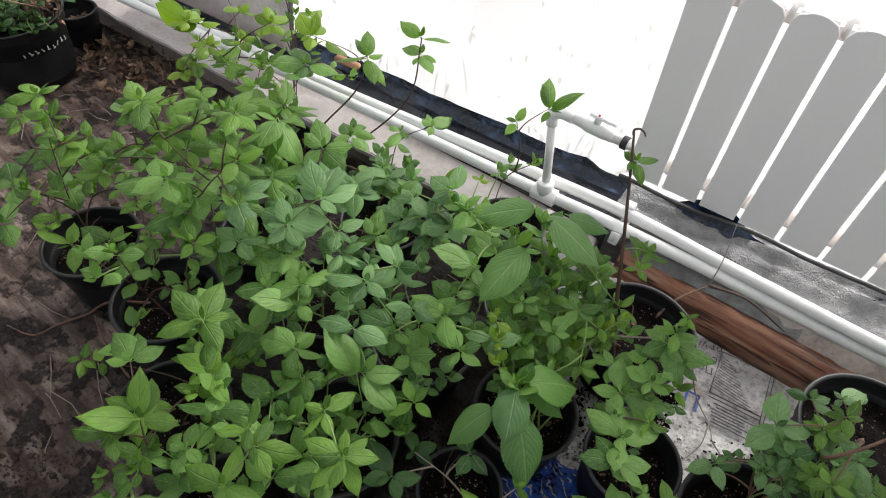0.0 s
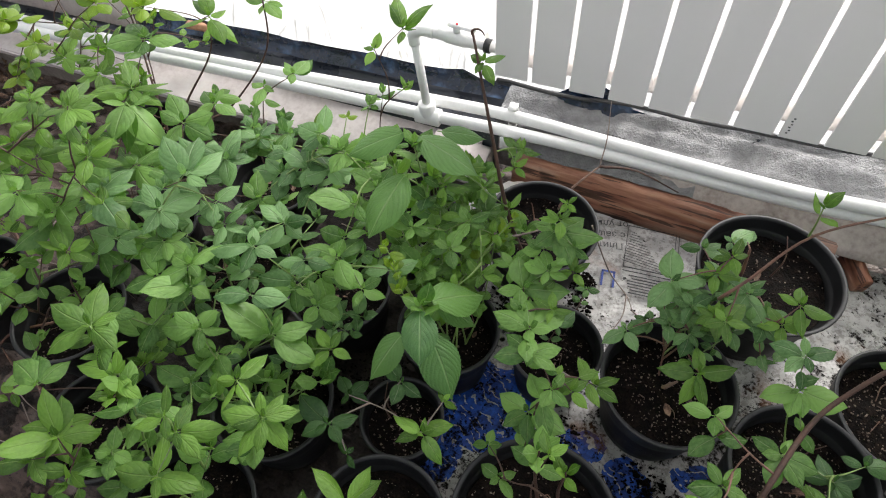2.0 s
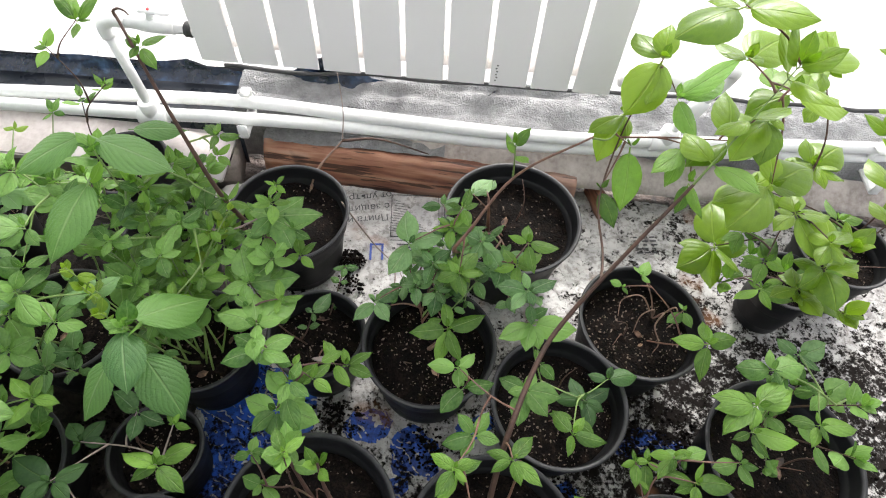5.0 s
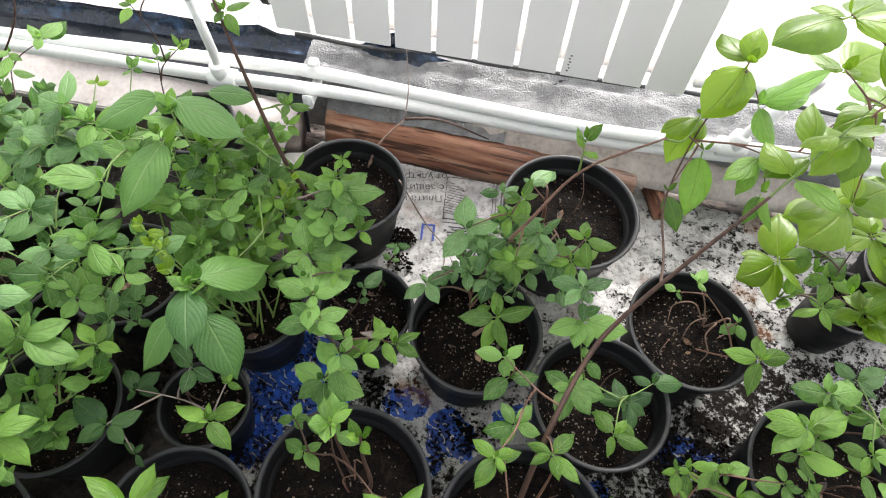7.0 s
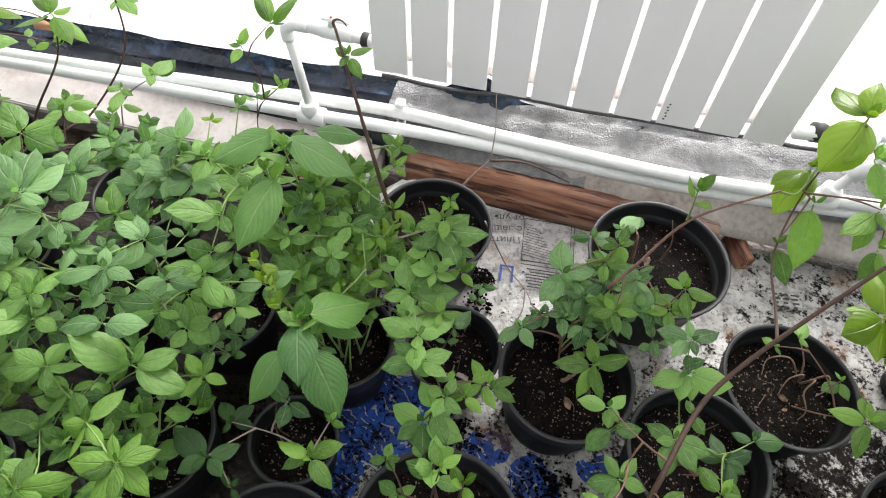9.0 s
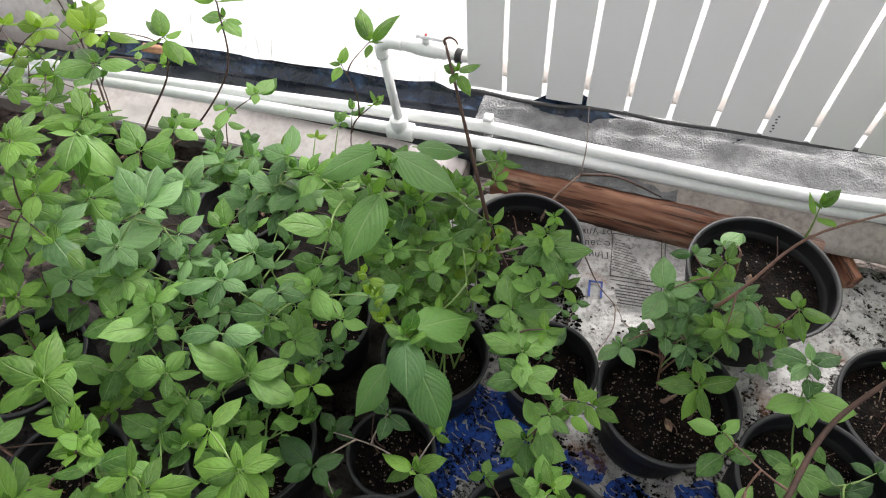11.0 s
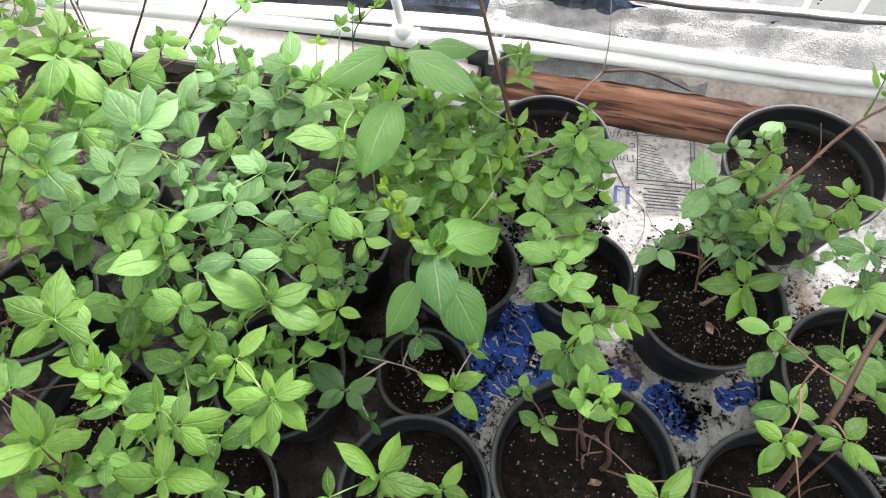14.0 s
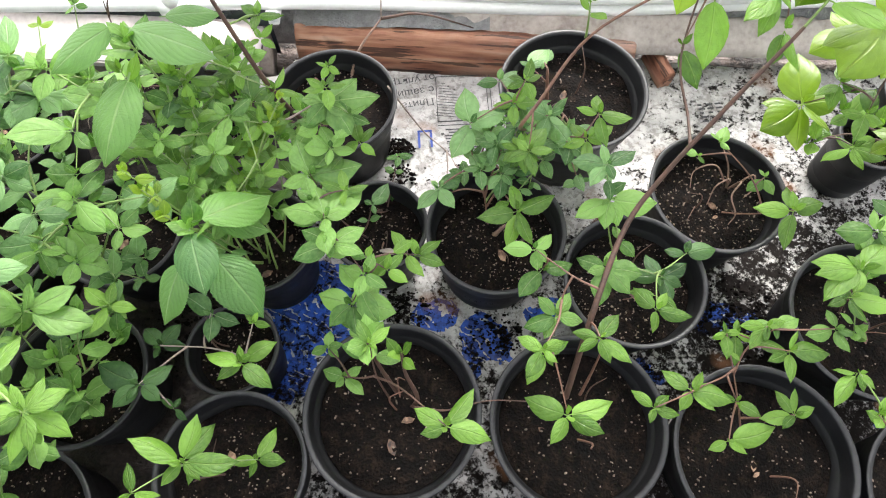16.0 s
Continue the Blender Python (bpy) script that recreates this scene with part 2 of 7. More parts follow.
def sheet_material():
    """White printed bag film with blue print, trodden dirt and mud."""
    m, n, l, p = material("printed_white_film")
    c = n.new("ShaderNodeTexCoord")
    warp = noise_node(n, l, 16, 3)
    sep = n.new("ShaderNodeSeparateXYZ")
    l.new(c.outputs["Object"], sep.inputs[0])
    wx = calc(n, l, "ADD", sep.outputs[0], calc(n, l, "MULTIPLY", calc(n, l, "SUBTRACT", warp.outputs[0], 0.5), 0.09))
    wy = calc(n, l, "ADD", sep.outputs[1], calc(n, l, "MULTIPLY", calc(n, l, "SUBTRACT", noise_node(n, l, 13, 3).outputs[0], 0.5), 0.09))
    blue = None
    for x, y, rx, ry in ((0.02, 0.495, 0.115, 0.1), (-0.03, 0.37, 0.06, 0.075), (0.24, 0.5, 0.045, 0.03), (0.335, 0.46, 0.05, 0.04),
                         (0.445, 0.53, 0.03, 0.03), (0.79, 0.545, 0.09, 0.03), (0.31, 0.39, 0.025, 0.03), (0.62, 0.42, 0.05, 0.02), (1.12, 0.36, 0.07, 0.05)):
        dx = calc(n, l, "DIVIDE", calc(n, l, "SUBTRACT", wx, x), rx)
        dy = calc(n, l, "DIVIDE", calc(n, l, "SUBTRACT", wy, y), ry)
        d = calc(n, l, "LESS_THAN", calc(n, l, "ADD", calc(n, l, "MULTIPLY", dx, dx), calc(n, l, "MULTIPLY", dy, dy)), 1.0)
        blue = d if blue is None else calc(n, l, "MAXIMUM", blue, d)
    # thin white lines run through the blue print
    fold = noise_node(n, l, 55, 2)
    lines = calc(n, l, "GREATER_THAN", calc(n, l, "FRACT", calc(n, l, "ADD", calc(n, l, "MULTIPLY", wy, 55.0), calc(n, l, "MULTIPLY", wx, 25.0))), 0.2)
    lines = calc(n, l, "MAXIMUM", lines, calc(n, l, "GREATER_THAN", fold.outputs[0], 0.5))
    white = ramp(n, ((0.35, (0.36, 0.35, 0.34)), (0.65, (0.57, 0.556, 0.54))))
    l.new(noise_node(n, l, 22, 4).outputs[0], white.inputs[0])
    bl = ramp(n, ((0.35, (0.006, 0.035, 0.22)), (0.65, (0.02, 0.11, 0.58))))
    l.new(fold.outputs[0], bl.inputs[0])
    col = mix_colour(n, l, calc(n, l, "MULTIPLY", blue, lines), white.outputs[0], bl.outputs[0])
    # clinging soil: blotches and specks, heavier away from the wall
    speck = noise_node(n, l, 130, 4, rough=0.7)
    patch = noise_node(n, l, 30, 9, rough=0.7)
    far = n.new("ShaderNodeMapRange")
    l.new(sep.outputs[1], far.inputs[0])
    far.inputs[1].default_value, far.inputs[2].default_value = 0.95, 0.7
    far.inputs[3].default_value, far.inputs[4].default_value = -0.1, -0.012
    side = n.new("ShaderNodeMapRange")
    l.new(sep.outputs[0], side.inputs[0])
    side.inputs[1].default_value, side.inputs[2].default_value = 0.5, 0.75
    side.inputs[3].default_value, side.inputs[4].default_value = 0.0, 0.085
    lev = calc(n, l, "ADD", calc(n, l, "MULTIPLY", speck.outputs[0], 0.42), calc(n, l, "MULTIPLY", patch.outputs[0], 0.58))
    lev = calc(n, l, "ADD", calc(n, l, "ADD", lev, far.outputs[0]), side.outputs[0])
    front = n.new("ShaderNodeMapRange")
    l.new(sep.outputs[1], front.inputs[0])
    front.inputs[1].default_value, front.inputs[2].default_value = 0.46, 0.3
    front.inputs[3].default_value, front.inputs[4].default_value = 0.0, 0.04
    lev = calc(n, l, "ADD", lev, front.outputs[0])
    dirt = ramp(n, ((0.508, (0, 0, 0)), (0.535, (0.75, 0.75, 0.75)), (0.57, (1, 1, 1))))
    l.new(lev, dirt.inputs[0])
    col = mix_colour(n, l, dirt.outputs[0], col, (0.01, 0.0075, 0.0065))
    # thin grey smears and scratches of dried mud
    smear = ramp(n, ((0.48, (0, 0, 0)), (0.58, (1, 1, 1))))
    l.new(noise_node(n, l, 75, 6, rough=0.72).outputs[0], smear.inputs[0])
    col = mix_colour(n, l, calc(n, l, "MULTIPLY", smear.outputs[0], 0.7), col, (0.42, 0.39, 0.37), "MULTIPLY")
    rust = ramp(n, ((0.62, (0, 0, 0)), (0.68, (1, 1, 1))))
    l.new(noise_node(n, l, 6, 3).outputs[0], rust.inputs[0])
    col = mix_colour(n, l, calc(n, l, "MULTIPLY", rust.outputs[0], 0.45), col, (0.25, 0.12, 0.06))
    l.new(col, p.inputs["Base Color"])
    l.new(calc(n, l, "ADD", 0.38, calc(n, l, "MULTIPLY", dirt.outputs[0], 0.5)), p.inputs["Roughness"])
    l.new(calc(n, l, "SUBTRACT", 0.45, calc(n, l, "MULTIPLY", dirt.outputs[0], 0.33)), p.inputs["Specular IOR Level"])
    add_bump(n, l, p, calc(n, l, "ADD", noise_node(n, l, 38, 4).outputs[0], dirt.outputs[0]), 0.6, 0.006)
    return m


def film_material(name, clear, tint):
    m, n, l, p = material(name)
    tr, tl, gl = n.new("ShaderNodeBsdfTransparent"), n.new("ShaderNodeBsdfTranslucent"), n.new("ShaderNodeBsdfGlossy")
    c = ramp(n, ((0.32, tuple(v * 0.74 for v in tint)), (0.6, tint)))
    l.new(noise_node(n, l, 3.2, 6).outputs[0], c.inputs[0])
    # splashed dirt runs down the film in short streaks
    tc, mp, drop = n.new("ShaderNodeTexCoord"), n.new("ShaderNodeMapping"), n.new("ShaderNodeTexNoise")
    mp.inputs["Scale"].default_value = (1.0, 1.0, 0.35)
    l.new(tc.outputs["Object"], mp.inputs[0])
    l.new(mp.outputs[0], drop.inputs["Vector"])
    drop.inputs["Scale"].default_value, drop.inputs["Detail"].default_value = 60, 3
    spot = ramp(n, ((0.66, (0, 0, 0)), (0.7, (1, 1, 1))))
    l.new(drop.outputs[0], spot.inputs[0])
    cc = mix_colour(n, l, calc(n, l, "MULTIPLY", spot.outputs[0], 0.45), c.outputs[0], (0.3, 0.28, 0.2))
    l.new(cc, tr.inputs[0])
    l.new(cc, tl.inputs[0])
    gl.inputs["Roughness"].default_value = 0.25
    a, b = n.new("ShaderNodeMixShader"), n.new("ShaderNodeMixShader")
    a.inputs[0].default_value, b.inputs[0].default_value = clear, 0.06
    l.new(tl.outputs[0], a.inputs[1])
    l.new(tr.outputs[0], a.inputs[2])
    l.new(a.outputs[0], b.inputs[1])
    l.new(gl.outputs[0], b.inputs[2])
    bm = n.new("ShaderNodeBump")
    bm.inputs["Strength"].default_value, bm.inputs["Distance"].default_value = 0.5, 0.02
    l.new(noise_node(n, l, 6, 4).outputs[0], bm.inputs["Height"])
    l.new(bm.outputs[0], gl.inputs["Normal"])
    l.new(b.outputs[0], n["Material Output"].inputs[0])
    return m


def bark_material():
    m, n, l, p = material("raw_plank_with_bark")
    c = n.new("ShaderNodeTexCoord")
    mp = n.new("ShaderNodeMapping")
    mp.inputs["Scale"].default_value = (3.0, 30.0, 30.0)
    l.new(c.outputs["Object"], mp.inputs[0])
    g = n.new("ShaderNodeTexNoise")
    g.inputs["Scale"].default_value, g.inputs["Detail"].default_value = 1.6, 6
    l.new(mp.outputs[0], g.inputs["Vector"])
    r = ramp(n, ((0.3, (0.09, 0.036, 0.022)), (0.47, (0.27, 0.11, 0.065)), (0.6, (0.42, 0.21, 0.13)), (0.75, (0.5, 0.34, 0.25))))
    l.new(g.outputs[0], r.inputs[0])
    knot = ramp(n, ((0.66, (0, 0, 0)), (0.72, (1, 1, 1))))
    l.new(noise_node(n, l, 9, 3).outputs[0], knot.inputs[0])
    col = mix_colour(n, l, calc(n, l, "MULTIPLY", knot.outputs[0], 0.7), r.outputs[0], (0.07, 0.03, 0.02))
    grey = ramp(n, ((0.48, (0, 0, 0)), (0.62, (1, 1, 1))))
    l.new(noise_node(n, l, 5, 5).outputs[0], grey.inputs[0])
    col = mix_colour(n, l, calc(n, l, "MULTIPLY", grey.outputs[0], 0.55), col, (0.3, 0.22, 0.18))
    crack = ramp(n, ((0.4, (1, 1, 1)), (0.43, (0, 0, 0))))
    mp2 = n.new("ShaderNodeMapping")
    mp2.inputs["Scale"].default_value = (4.0, 60.0, 60.0)
    l.new(c.outputs["Object"], mp2.inputs[0])
    g2 = n.new("ShaderNodeTexNoise")
    g2.inputs["Scale"].default_value, g2.inputs["Detail"].default_value = 1.2, 5
    l.new(mp2.outputs[0], g2.inputs["Vector"])
    l.new(g2.outputs[0], crack.inputs[0])
    col = mix_colour(n, l, calc(n, l, "MULTIPLY", crack.outputs[0], 0.8), col, (0.025, 0.012, 0.009))
    l.new(col, p.inputs["Base Color"])
    p.inputs["Roughness"].default_value = 0.62
    add_bump(n, l, p, g.outputs[0], 0.8, 0.008)
    return m


def foil_material():
    m, n, l, p = material("grey_foil_insulation")
    wr, fine = noise_node(n, l, 34, 6, rough=0.65), noise_node(n, l, 230, 3)
    r = ramp(n, ((0.3, (0.2, 0.2, 0.205)), (0.65, (0.36, 0.36, 0.365))))
    l.new(wr.outputs[0], r.inputs[0])
    l.new(r.outputs[0], p.inputs["Base Color"])
    p.inputs["Metallic"].default_value, p.inputs["Roughness"].default_value = 0.5, 0.46
    add_bump(n, l, p, calc(n, l, "ADD", calc(n, l, "MULTIPLY", wr.outputs[0], 0.55), fine.outputs[0]), 0.9, 0.008)
    return m


MUD, SHEET, BARK, FOIL = mud_material(), sheet_material(), bark_material(), foil_material()
FILM = film_material("clear_plastic_film", 0.12, (0.93, 0.945, 0.96))
BOARD = plain("weathered_painted_board", ((0.3, (0.46, 0.4, 0.385)), (0.5, (0.64, 0.585, 0.57)), (0.75, (0.75, 0.705, 0.69))), 9, (0.45, 0.7), 0.3, 0.003, 80)
GREYWOOD = plain("grey_brown_board", ((0.3, (0.13, 0.1, 0.085)), (0.7, (0.36, 0.31, 0.28))), 12, (0.6, 0.85), 0.5, 0.003, 90)
NAVY = plain("dark_blue_film", ((0.34, (0.003, 0.005, 0.008)), (0.54, (0.006, 0.014, 0.034)), (0.66, (0.04, 0.085, 0.17)), (0.75, (0.3, 0.37, 0.45))), 7, (0.12, 0.3), 0.7, 0.02, 30)
DARKMUD = plain("dark_wet_clods", ((0.35, (0.02, 0.014, 0.011)), (0.65, (0.075, 0.053, 0.043))), 40, (0.6, 0.9), 0.8, 0.004, 200, shine=0.25)
GRASS = plain("grass_blade", ((0.3, (0.1, 0.12, 0.03)), (0.7, (0.3, 0.3, 0.1))), 20, (0.6, 0.8), 0.2, 0.001, 100)
PALEWOOD = plain("pale_weathered_wood", ((0.3, (0.2, 0.165, 0.145)), (0.5, (0.42, 0.37, 0.34)), (0.72, (0.56, 0.52, 0.49))), 14, (0.6, 0.85), 0.6, 0.004, 90)
PAPER = plain("white_paper", ((0.3, (0.6, 0.56, 0.52)), (0.7, (0.78, 0.76, 0.73))), 30, (0.6, 0.8), 0.3, 0.002, 90)


# ---- building helpers ----
def mesh_of(bm, name, mat, smooth=True):
    me = bpy.data.meshes.new(name)
    if smooth:
        for f in bm.faces:
            f.smooth = True
    bm.to_mesh(me)
    bm.free()
    me.materials.append(mat)
    return me


def part(name, bm, mat, parent=None, label="", smooth=True):
    ob = new(name, mesh_of(bm, name, mat, smooth))
    ob.parent = parent
    return tagged(ob, label)


def empty(name, loc=(0, 0, 0), label="", category="", group=""):
    ob = new(name)
    ob.location = loc
    ob.empty_display_size = 0.02
    return tagged(ob, label, category, group)


def box(bm, lo, hi, bevel=0.0, m=None):
    r = bmesh.ops.create_cube(bm, size=1)
    vs = r["verts"]
    for v in vs:
        v.co = Vector(lo[i] + (hi[i] - lo[i]) * (v.co[i] + 0.5) for i in range(3))
    if bevel:
        es = list({e for v in vs for e in v.link_edges})
        vs = list({v for f in bmesh.ops.bevel(bm, geom=es, offset=bevel, segments=2, affect="EDGES")["faces"] for v in f.verts} | {v for v in vs if v.is_valid})
    if m is not None:
        bmesh.ops.transform(bm, matrix=m, verts=vs)
    return vs


def tube(bm, pts, radii, sides=7, cap=True):
    pts = [Vector(p) for p in pts]
    rings = []
    side = None
    for i, p in enumerate(pts):
        d = (pts[min(i + 1, len(pts) - 1)] - pts[max(i - 1, 0)]).normalized()
        if side is None:
            side = d.orthogonal().normalized()
        side = (side - d * side.dot(d)).normalized()
        up = d.cross(side)
        r = radii[i] if isinstance(radii, (list, tuple)) else radii
        rings.append([bm.verts.new(p + (side * math.cos(a) + up * math.sin(a)) * r) for a in (2 * math.pi * k / sides for k in range(sides))])
    for a, b in zip(rings, rings[1:]):
        for k in range(sides):
            bm.faces.new((a[k], a[(k + 1) % sides], b[(k + 1) % sides], b[k]))
    if cap:
        bm.faces.new(rings[0][::-1])
        bm.faces.new(rings[-1])


def smooth_path(pts, n=12):
    """Catmull-Rom through pts."""
    pts = [Vector(p) for p in pts]
    pts = [pts[0] * 2 - pts[1], *pts, pts[-1] * 2 - pts[-2]]
    out = []
    for a, b, c, d in zip(pts, pts[1:], pts[2:], pts[3:]):
        for k in range(n):
            t = k / n
            out.append(0.5 * (2 * b + (c - a) * t + (2 * a - 5 * b + 4 * c - d) * t * t + (3 * b - a - 3 * c + d) * t ** 3))
    return out + [pts[-2]]


def lathe(bm, profile, sides=48):
    rings = [[bm.verts.new((r * math.cos(2 * math.pi * k / sides), r * math.sin(2 * math.pi * k / sides), z)) for k in range(sides)] for r, z in profile]
    for a, b in zip(rings, rings[1:]):
        for k in range(sides):
            bm.faces.new((a[k], a[(k + 1) % sides], b[(k + 1) % sides], b[k]))
    return rings


def sheet(bm, xs, ys, height):
    g = [[bm.verts.new((x, y, height(x, y))) for x in xs] for y in ys]
    for a, b in zip(g, g[1:]):
        for i in range(len(xs) - 1):
            bm.faces.new((a[i], a[i + 1], b[i + 1], b[i]))


def fbm(x, y, s, seed=0.0):
    return noise.fractal(Vector((x * s, y * s, seed)), 1.0, 2.0, 4)


def steps(*spans):
    out = []
    for a, b, n in spans:
        out += [a + (b - a) * k / n for k in range(n)]
    return out + [spans[-1][1]]


def wall_y(x):
    """Where the film wall meets the ledge."""
    return 1.245 + 0.11 * x


# ---- setting ----
bm = bmesh.new()
def mud_height(x, y):
    lumps = 0.024 * fbm(x, y, 3.5) + 0.016 * fbm(x, y, 11, 3)
    flat = max(0.0, min(1.0, (x + 0.55) / 0.4)) * max(0.0, min(1.0, (1.5 - abs(x - 0.5)) / 0.3 + 0.5))
    return -0.004 + lumps * (1 - flat) - 0.012 * flat - (0.3 if y > wall_y(x) + 0.3 else 0.0) * 0.3
sheet(bm, steps((-400, -8, 8), (-8, -2.6, 12), (-2.6, -0.2, 120), (-0.2, 2.2, 48), (2.2, 8, 10), (8, 400, 8)),
      steps((-400, -6, 8), (-6, -0.8, 12), (-0.8, 1.25, 100), (1.25, 3, 12), (3, 10, 8), (10, 400, 8)), mud_height)
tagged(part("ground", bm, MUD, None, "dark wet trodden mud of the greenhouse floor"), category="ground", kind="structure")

# printed film that the pots stand on
bm = bmesh.new()
def film_height(x, y):
    return 0.006 + 0.0045 * fbm(x, y, 7, 5) + 0.0025 * fbm(x, y, 24, 9)
xs, ys = steps((-0.19, 1.75, 130)), steps((-0.15, 1.2, 90))
grid = {}
for j, y in enumerate(ys):
    for i, x in enumerate(xs):
        if x > -0.14 + 0.07 * fbm(0, y, 5, 2) + 0.05 * y and y < 1.14 + 0.05 * x and x < 1.65 + 0.08 * fbm(1, y, 4, 7):
            grid[i, j] = bm.verts.new((x, y, film_height(x, y)))
for i, j in grid:
    q = [grid.get(k) for k in ((i, j), (i + 1, j), (i + 1, j + 1), (i, j + 1))]
    if all(q):
        bm.faces.new(q)
bmesh.ops.delete(bm, geom=[v for v in bm.verts if not v.link_faces], context="VERTS")
ground_film = tagged(part("ground_film", bm, SHEET, None, "dirty white plastic film with blue print on the ground"), category="plastic film", kind="structure")

# translucent film wall
bm = bmesh.new()
def wall_at(x, z, out=0.0):
    b = 0.012 * fbm(x, z, 2.2, 4) + 0.006 * fbm(x, z, 7, 8)
    return Vector((x, wall_y(x) + 0.02 + 0.04 * max(0, z - 0.2) + b + out, z))
xs, zs = steps((-4, 3.5, 110)), steps((0.195, 0.7, 16), (0.7, 2.3, 20))
g = [[bm.verts.new(wall_at(x, z)) for x in xs] for z in zs]
for a, b in zip(g, g[1:]):
    for i in range(len(xs) - 1):
        bm.faces.new((a[i], a[i + 1], b[i + 1], b[i]))
wall = tagged(part("wall_north", bm, FILM, None, "translucent white plastic film wall of a greenhouse"), category="wall", kind="structure")
wall.visible_shadow = False

# the other walls and the roof close the house with the same film
for name, mat, pts in (("wall_south", FILM, ((-4, -1.6, 0), (3.5, -1.6, 0), (3.5, -1.6, 2.3), (-4, -1.6, 2.3))),
                       ("wall_west", FILM, ((-4, -1.6, 0), (-4, 0.82, 0), (-4, 0.9, 2.3), (-4, -1.6, 2.3))),
                       ("wall_east", FILM, ((3.5, -1.6, 0), (3.5, 1.64, 0), (3.5, 1.72, 2.3), (3.5, -1.6, 2.3))),
                       ("ceiling", FILM, ((-4, -1.6, 2.3), (3.5, -1.6, 2.3), (3.5, 1.75, 2.3), (-4, 0.95, 2.3)))):
    bm = bmesh.new()
    f = bm.faces.new([bm.verts.new(p) for p in pts])
    ob = tagged(part(name, bm, mat, None, "translucent plastic film of the greenhouse"), category="wall" if "wall" in name else "ceiling", kind="structure")
    ob.visible_shadow = False

# ledge along the wall: black film on the left stretch, grey foil on the right one
bm = bmesh.new()
def ledge(u, x):
    y0, y1 = 1.16 + 0.075 * x, wall_y(x) + 0.04
    return Vector((x, y0 + (y1 - y0) * u, 0.155 + 0.045 * u + 0.012 * fbm(x, u, 6, 2) + 0.006 * fbm(x, u * 0.2, 22, 6)))
xs = steps((-0.22, 2.6, 190))
g = [[bm.verts.new(ledge(u / 14, x)) for x in xs] for u in range(15)]
g.insert(0, [bm.verts.new((v.co.x, v.co.y - 0.004, 0.0)) for v in g[0]])
for a, b in zip(g, g[1:]):
    for i in range(len(xs) - 1):
        bm.faces.new((a[i], a[i + 1], b[i + 1], b[i]))
tagged(part("foil_ledge", bm, FOIL, None, "crinkled grey foil insulation along the foot of the wall"), category="insulation", kind="structure")
bm = bmesh.new()
xs = steps((-3.9, -0.2, 130))
g = [[bm.verts.new(ledge(u / 8, x) - Vector((0, 0.03 if u == 0 else 0, 0.03))) for x in xs] for u in range(9)]
g.insert(0, [bm.verts.new((v.co.x, v.co.y - 0.004, 0.0)) for v in g[0]])
for a, b in zip(g, g[1:]):
    for i in range(len(xs) - 1):
        bm.faces.new((a[i], a[i + 1], b[i + 1], b[i]))
tagged(part("sill_film", bm, BLACKFILM, None, "black plastic film over the low sill behind the pipes"), category="plastic film", kind="structure")

# dark blue band behind the film's foot
bm = bmesh.new()
xs = steps((-3.9, 3.4, 150))
def band_top(x):
    return 0.206 - 0.022 * min(1.0, max(0.0, (x - 0.02) / 0.2)) + 0.012 * fbm(x, 0, 4, 1) - 0.022 * max(0.0, 1 - abs(x + 0.2) / 0.14) ** 0.5 + 0.05 * max(0.0, 1 - abs(x) / 0.09) ** 0.7
g = [[bm.verts.new((x, wall_y(x) + 0.012 + 0.008 * fbm(x, k, 5, 3) - 0.03 * (1 - k / 5) ** 2, 0.17 + (band_top(x) - 0.17) * k / 5)) for x in xs] for k in range(6)]
for a, b in zip(g, g[1:]):
    for i in range(len(xs) - 1):
        bm.faces.new((a[i], a[i + 1], b[i + 1], b[i]))
tagged(part("trim", bm, NAVY, None, "dark blue film band folded along the foot of the wall"), category="plastic film", kind="structure")

# black cord along the film's lower edge
bm = bmesh.new()
tube(bm, [(x, wall_y(x) - 0.004 + 0.006 * fbm(x, 2, 6), 0.215 + 0.008 * fbm(x, 1, 5)) for x in steps((-0.25, 1.6, 60))], 0.005, 6)
tagged(part("edge_cord", bm, GREYCAP, None, "thin black cord along the film's lower edge"), category="cord")

# long weathered board at the foot of the left stretch
bm = bmesh.new()
box(bm, (-1.0, -0.065, 0), (1.0, 0.065, 0.022), 0.004)
bmesh.ops.subdivide_edges(bm, edges=[e for e in bm.edges if e.calc_length() > 1.5], cuts=40)
for v in bm.verts:
    v.co.z += 0.006 * fbm(v.co.x, v.co.y, 3, 2)
    v.co.y += 0.004 * fbm(v.co.x, 0, 9, 2)
ob = tagged(part("long_board", bm, BOARD, None, "pale weathered painted board lying along the pipes", False), category="board")
ob.matrix_world = pose(-1.235, 0.985, 0.085, 8, 0.5, 4.6)
bm = bmesh.new()
box(bm, (-1.1, -0.02, 0), (1.1, 0.02, 0.085), 0.004)
ob = tagged(part("board_support", bm, GREYWOOD, None, "dark grey timber batten under the long board", False), category="timber")
ob.matrix_world = pose(-1.3, 0.962, 0.0, 0, 0, 4.6)

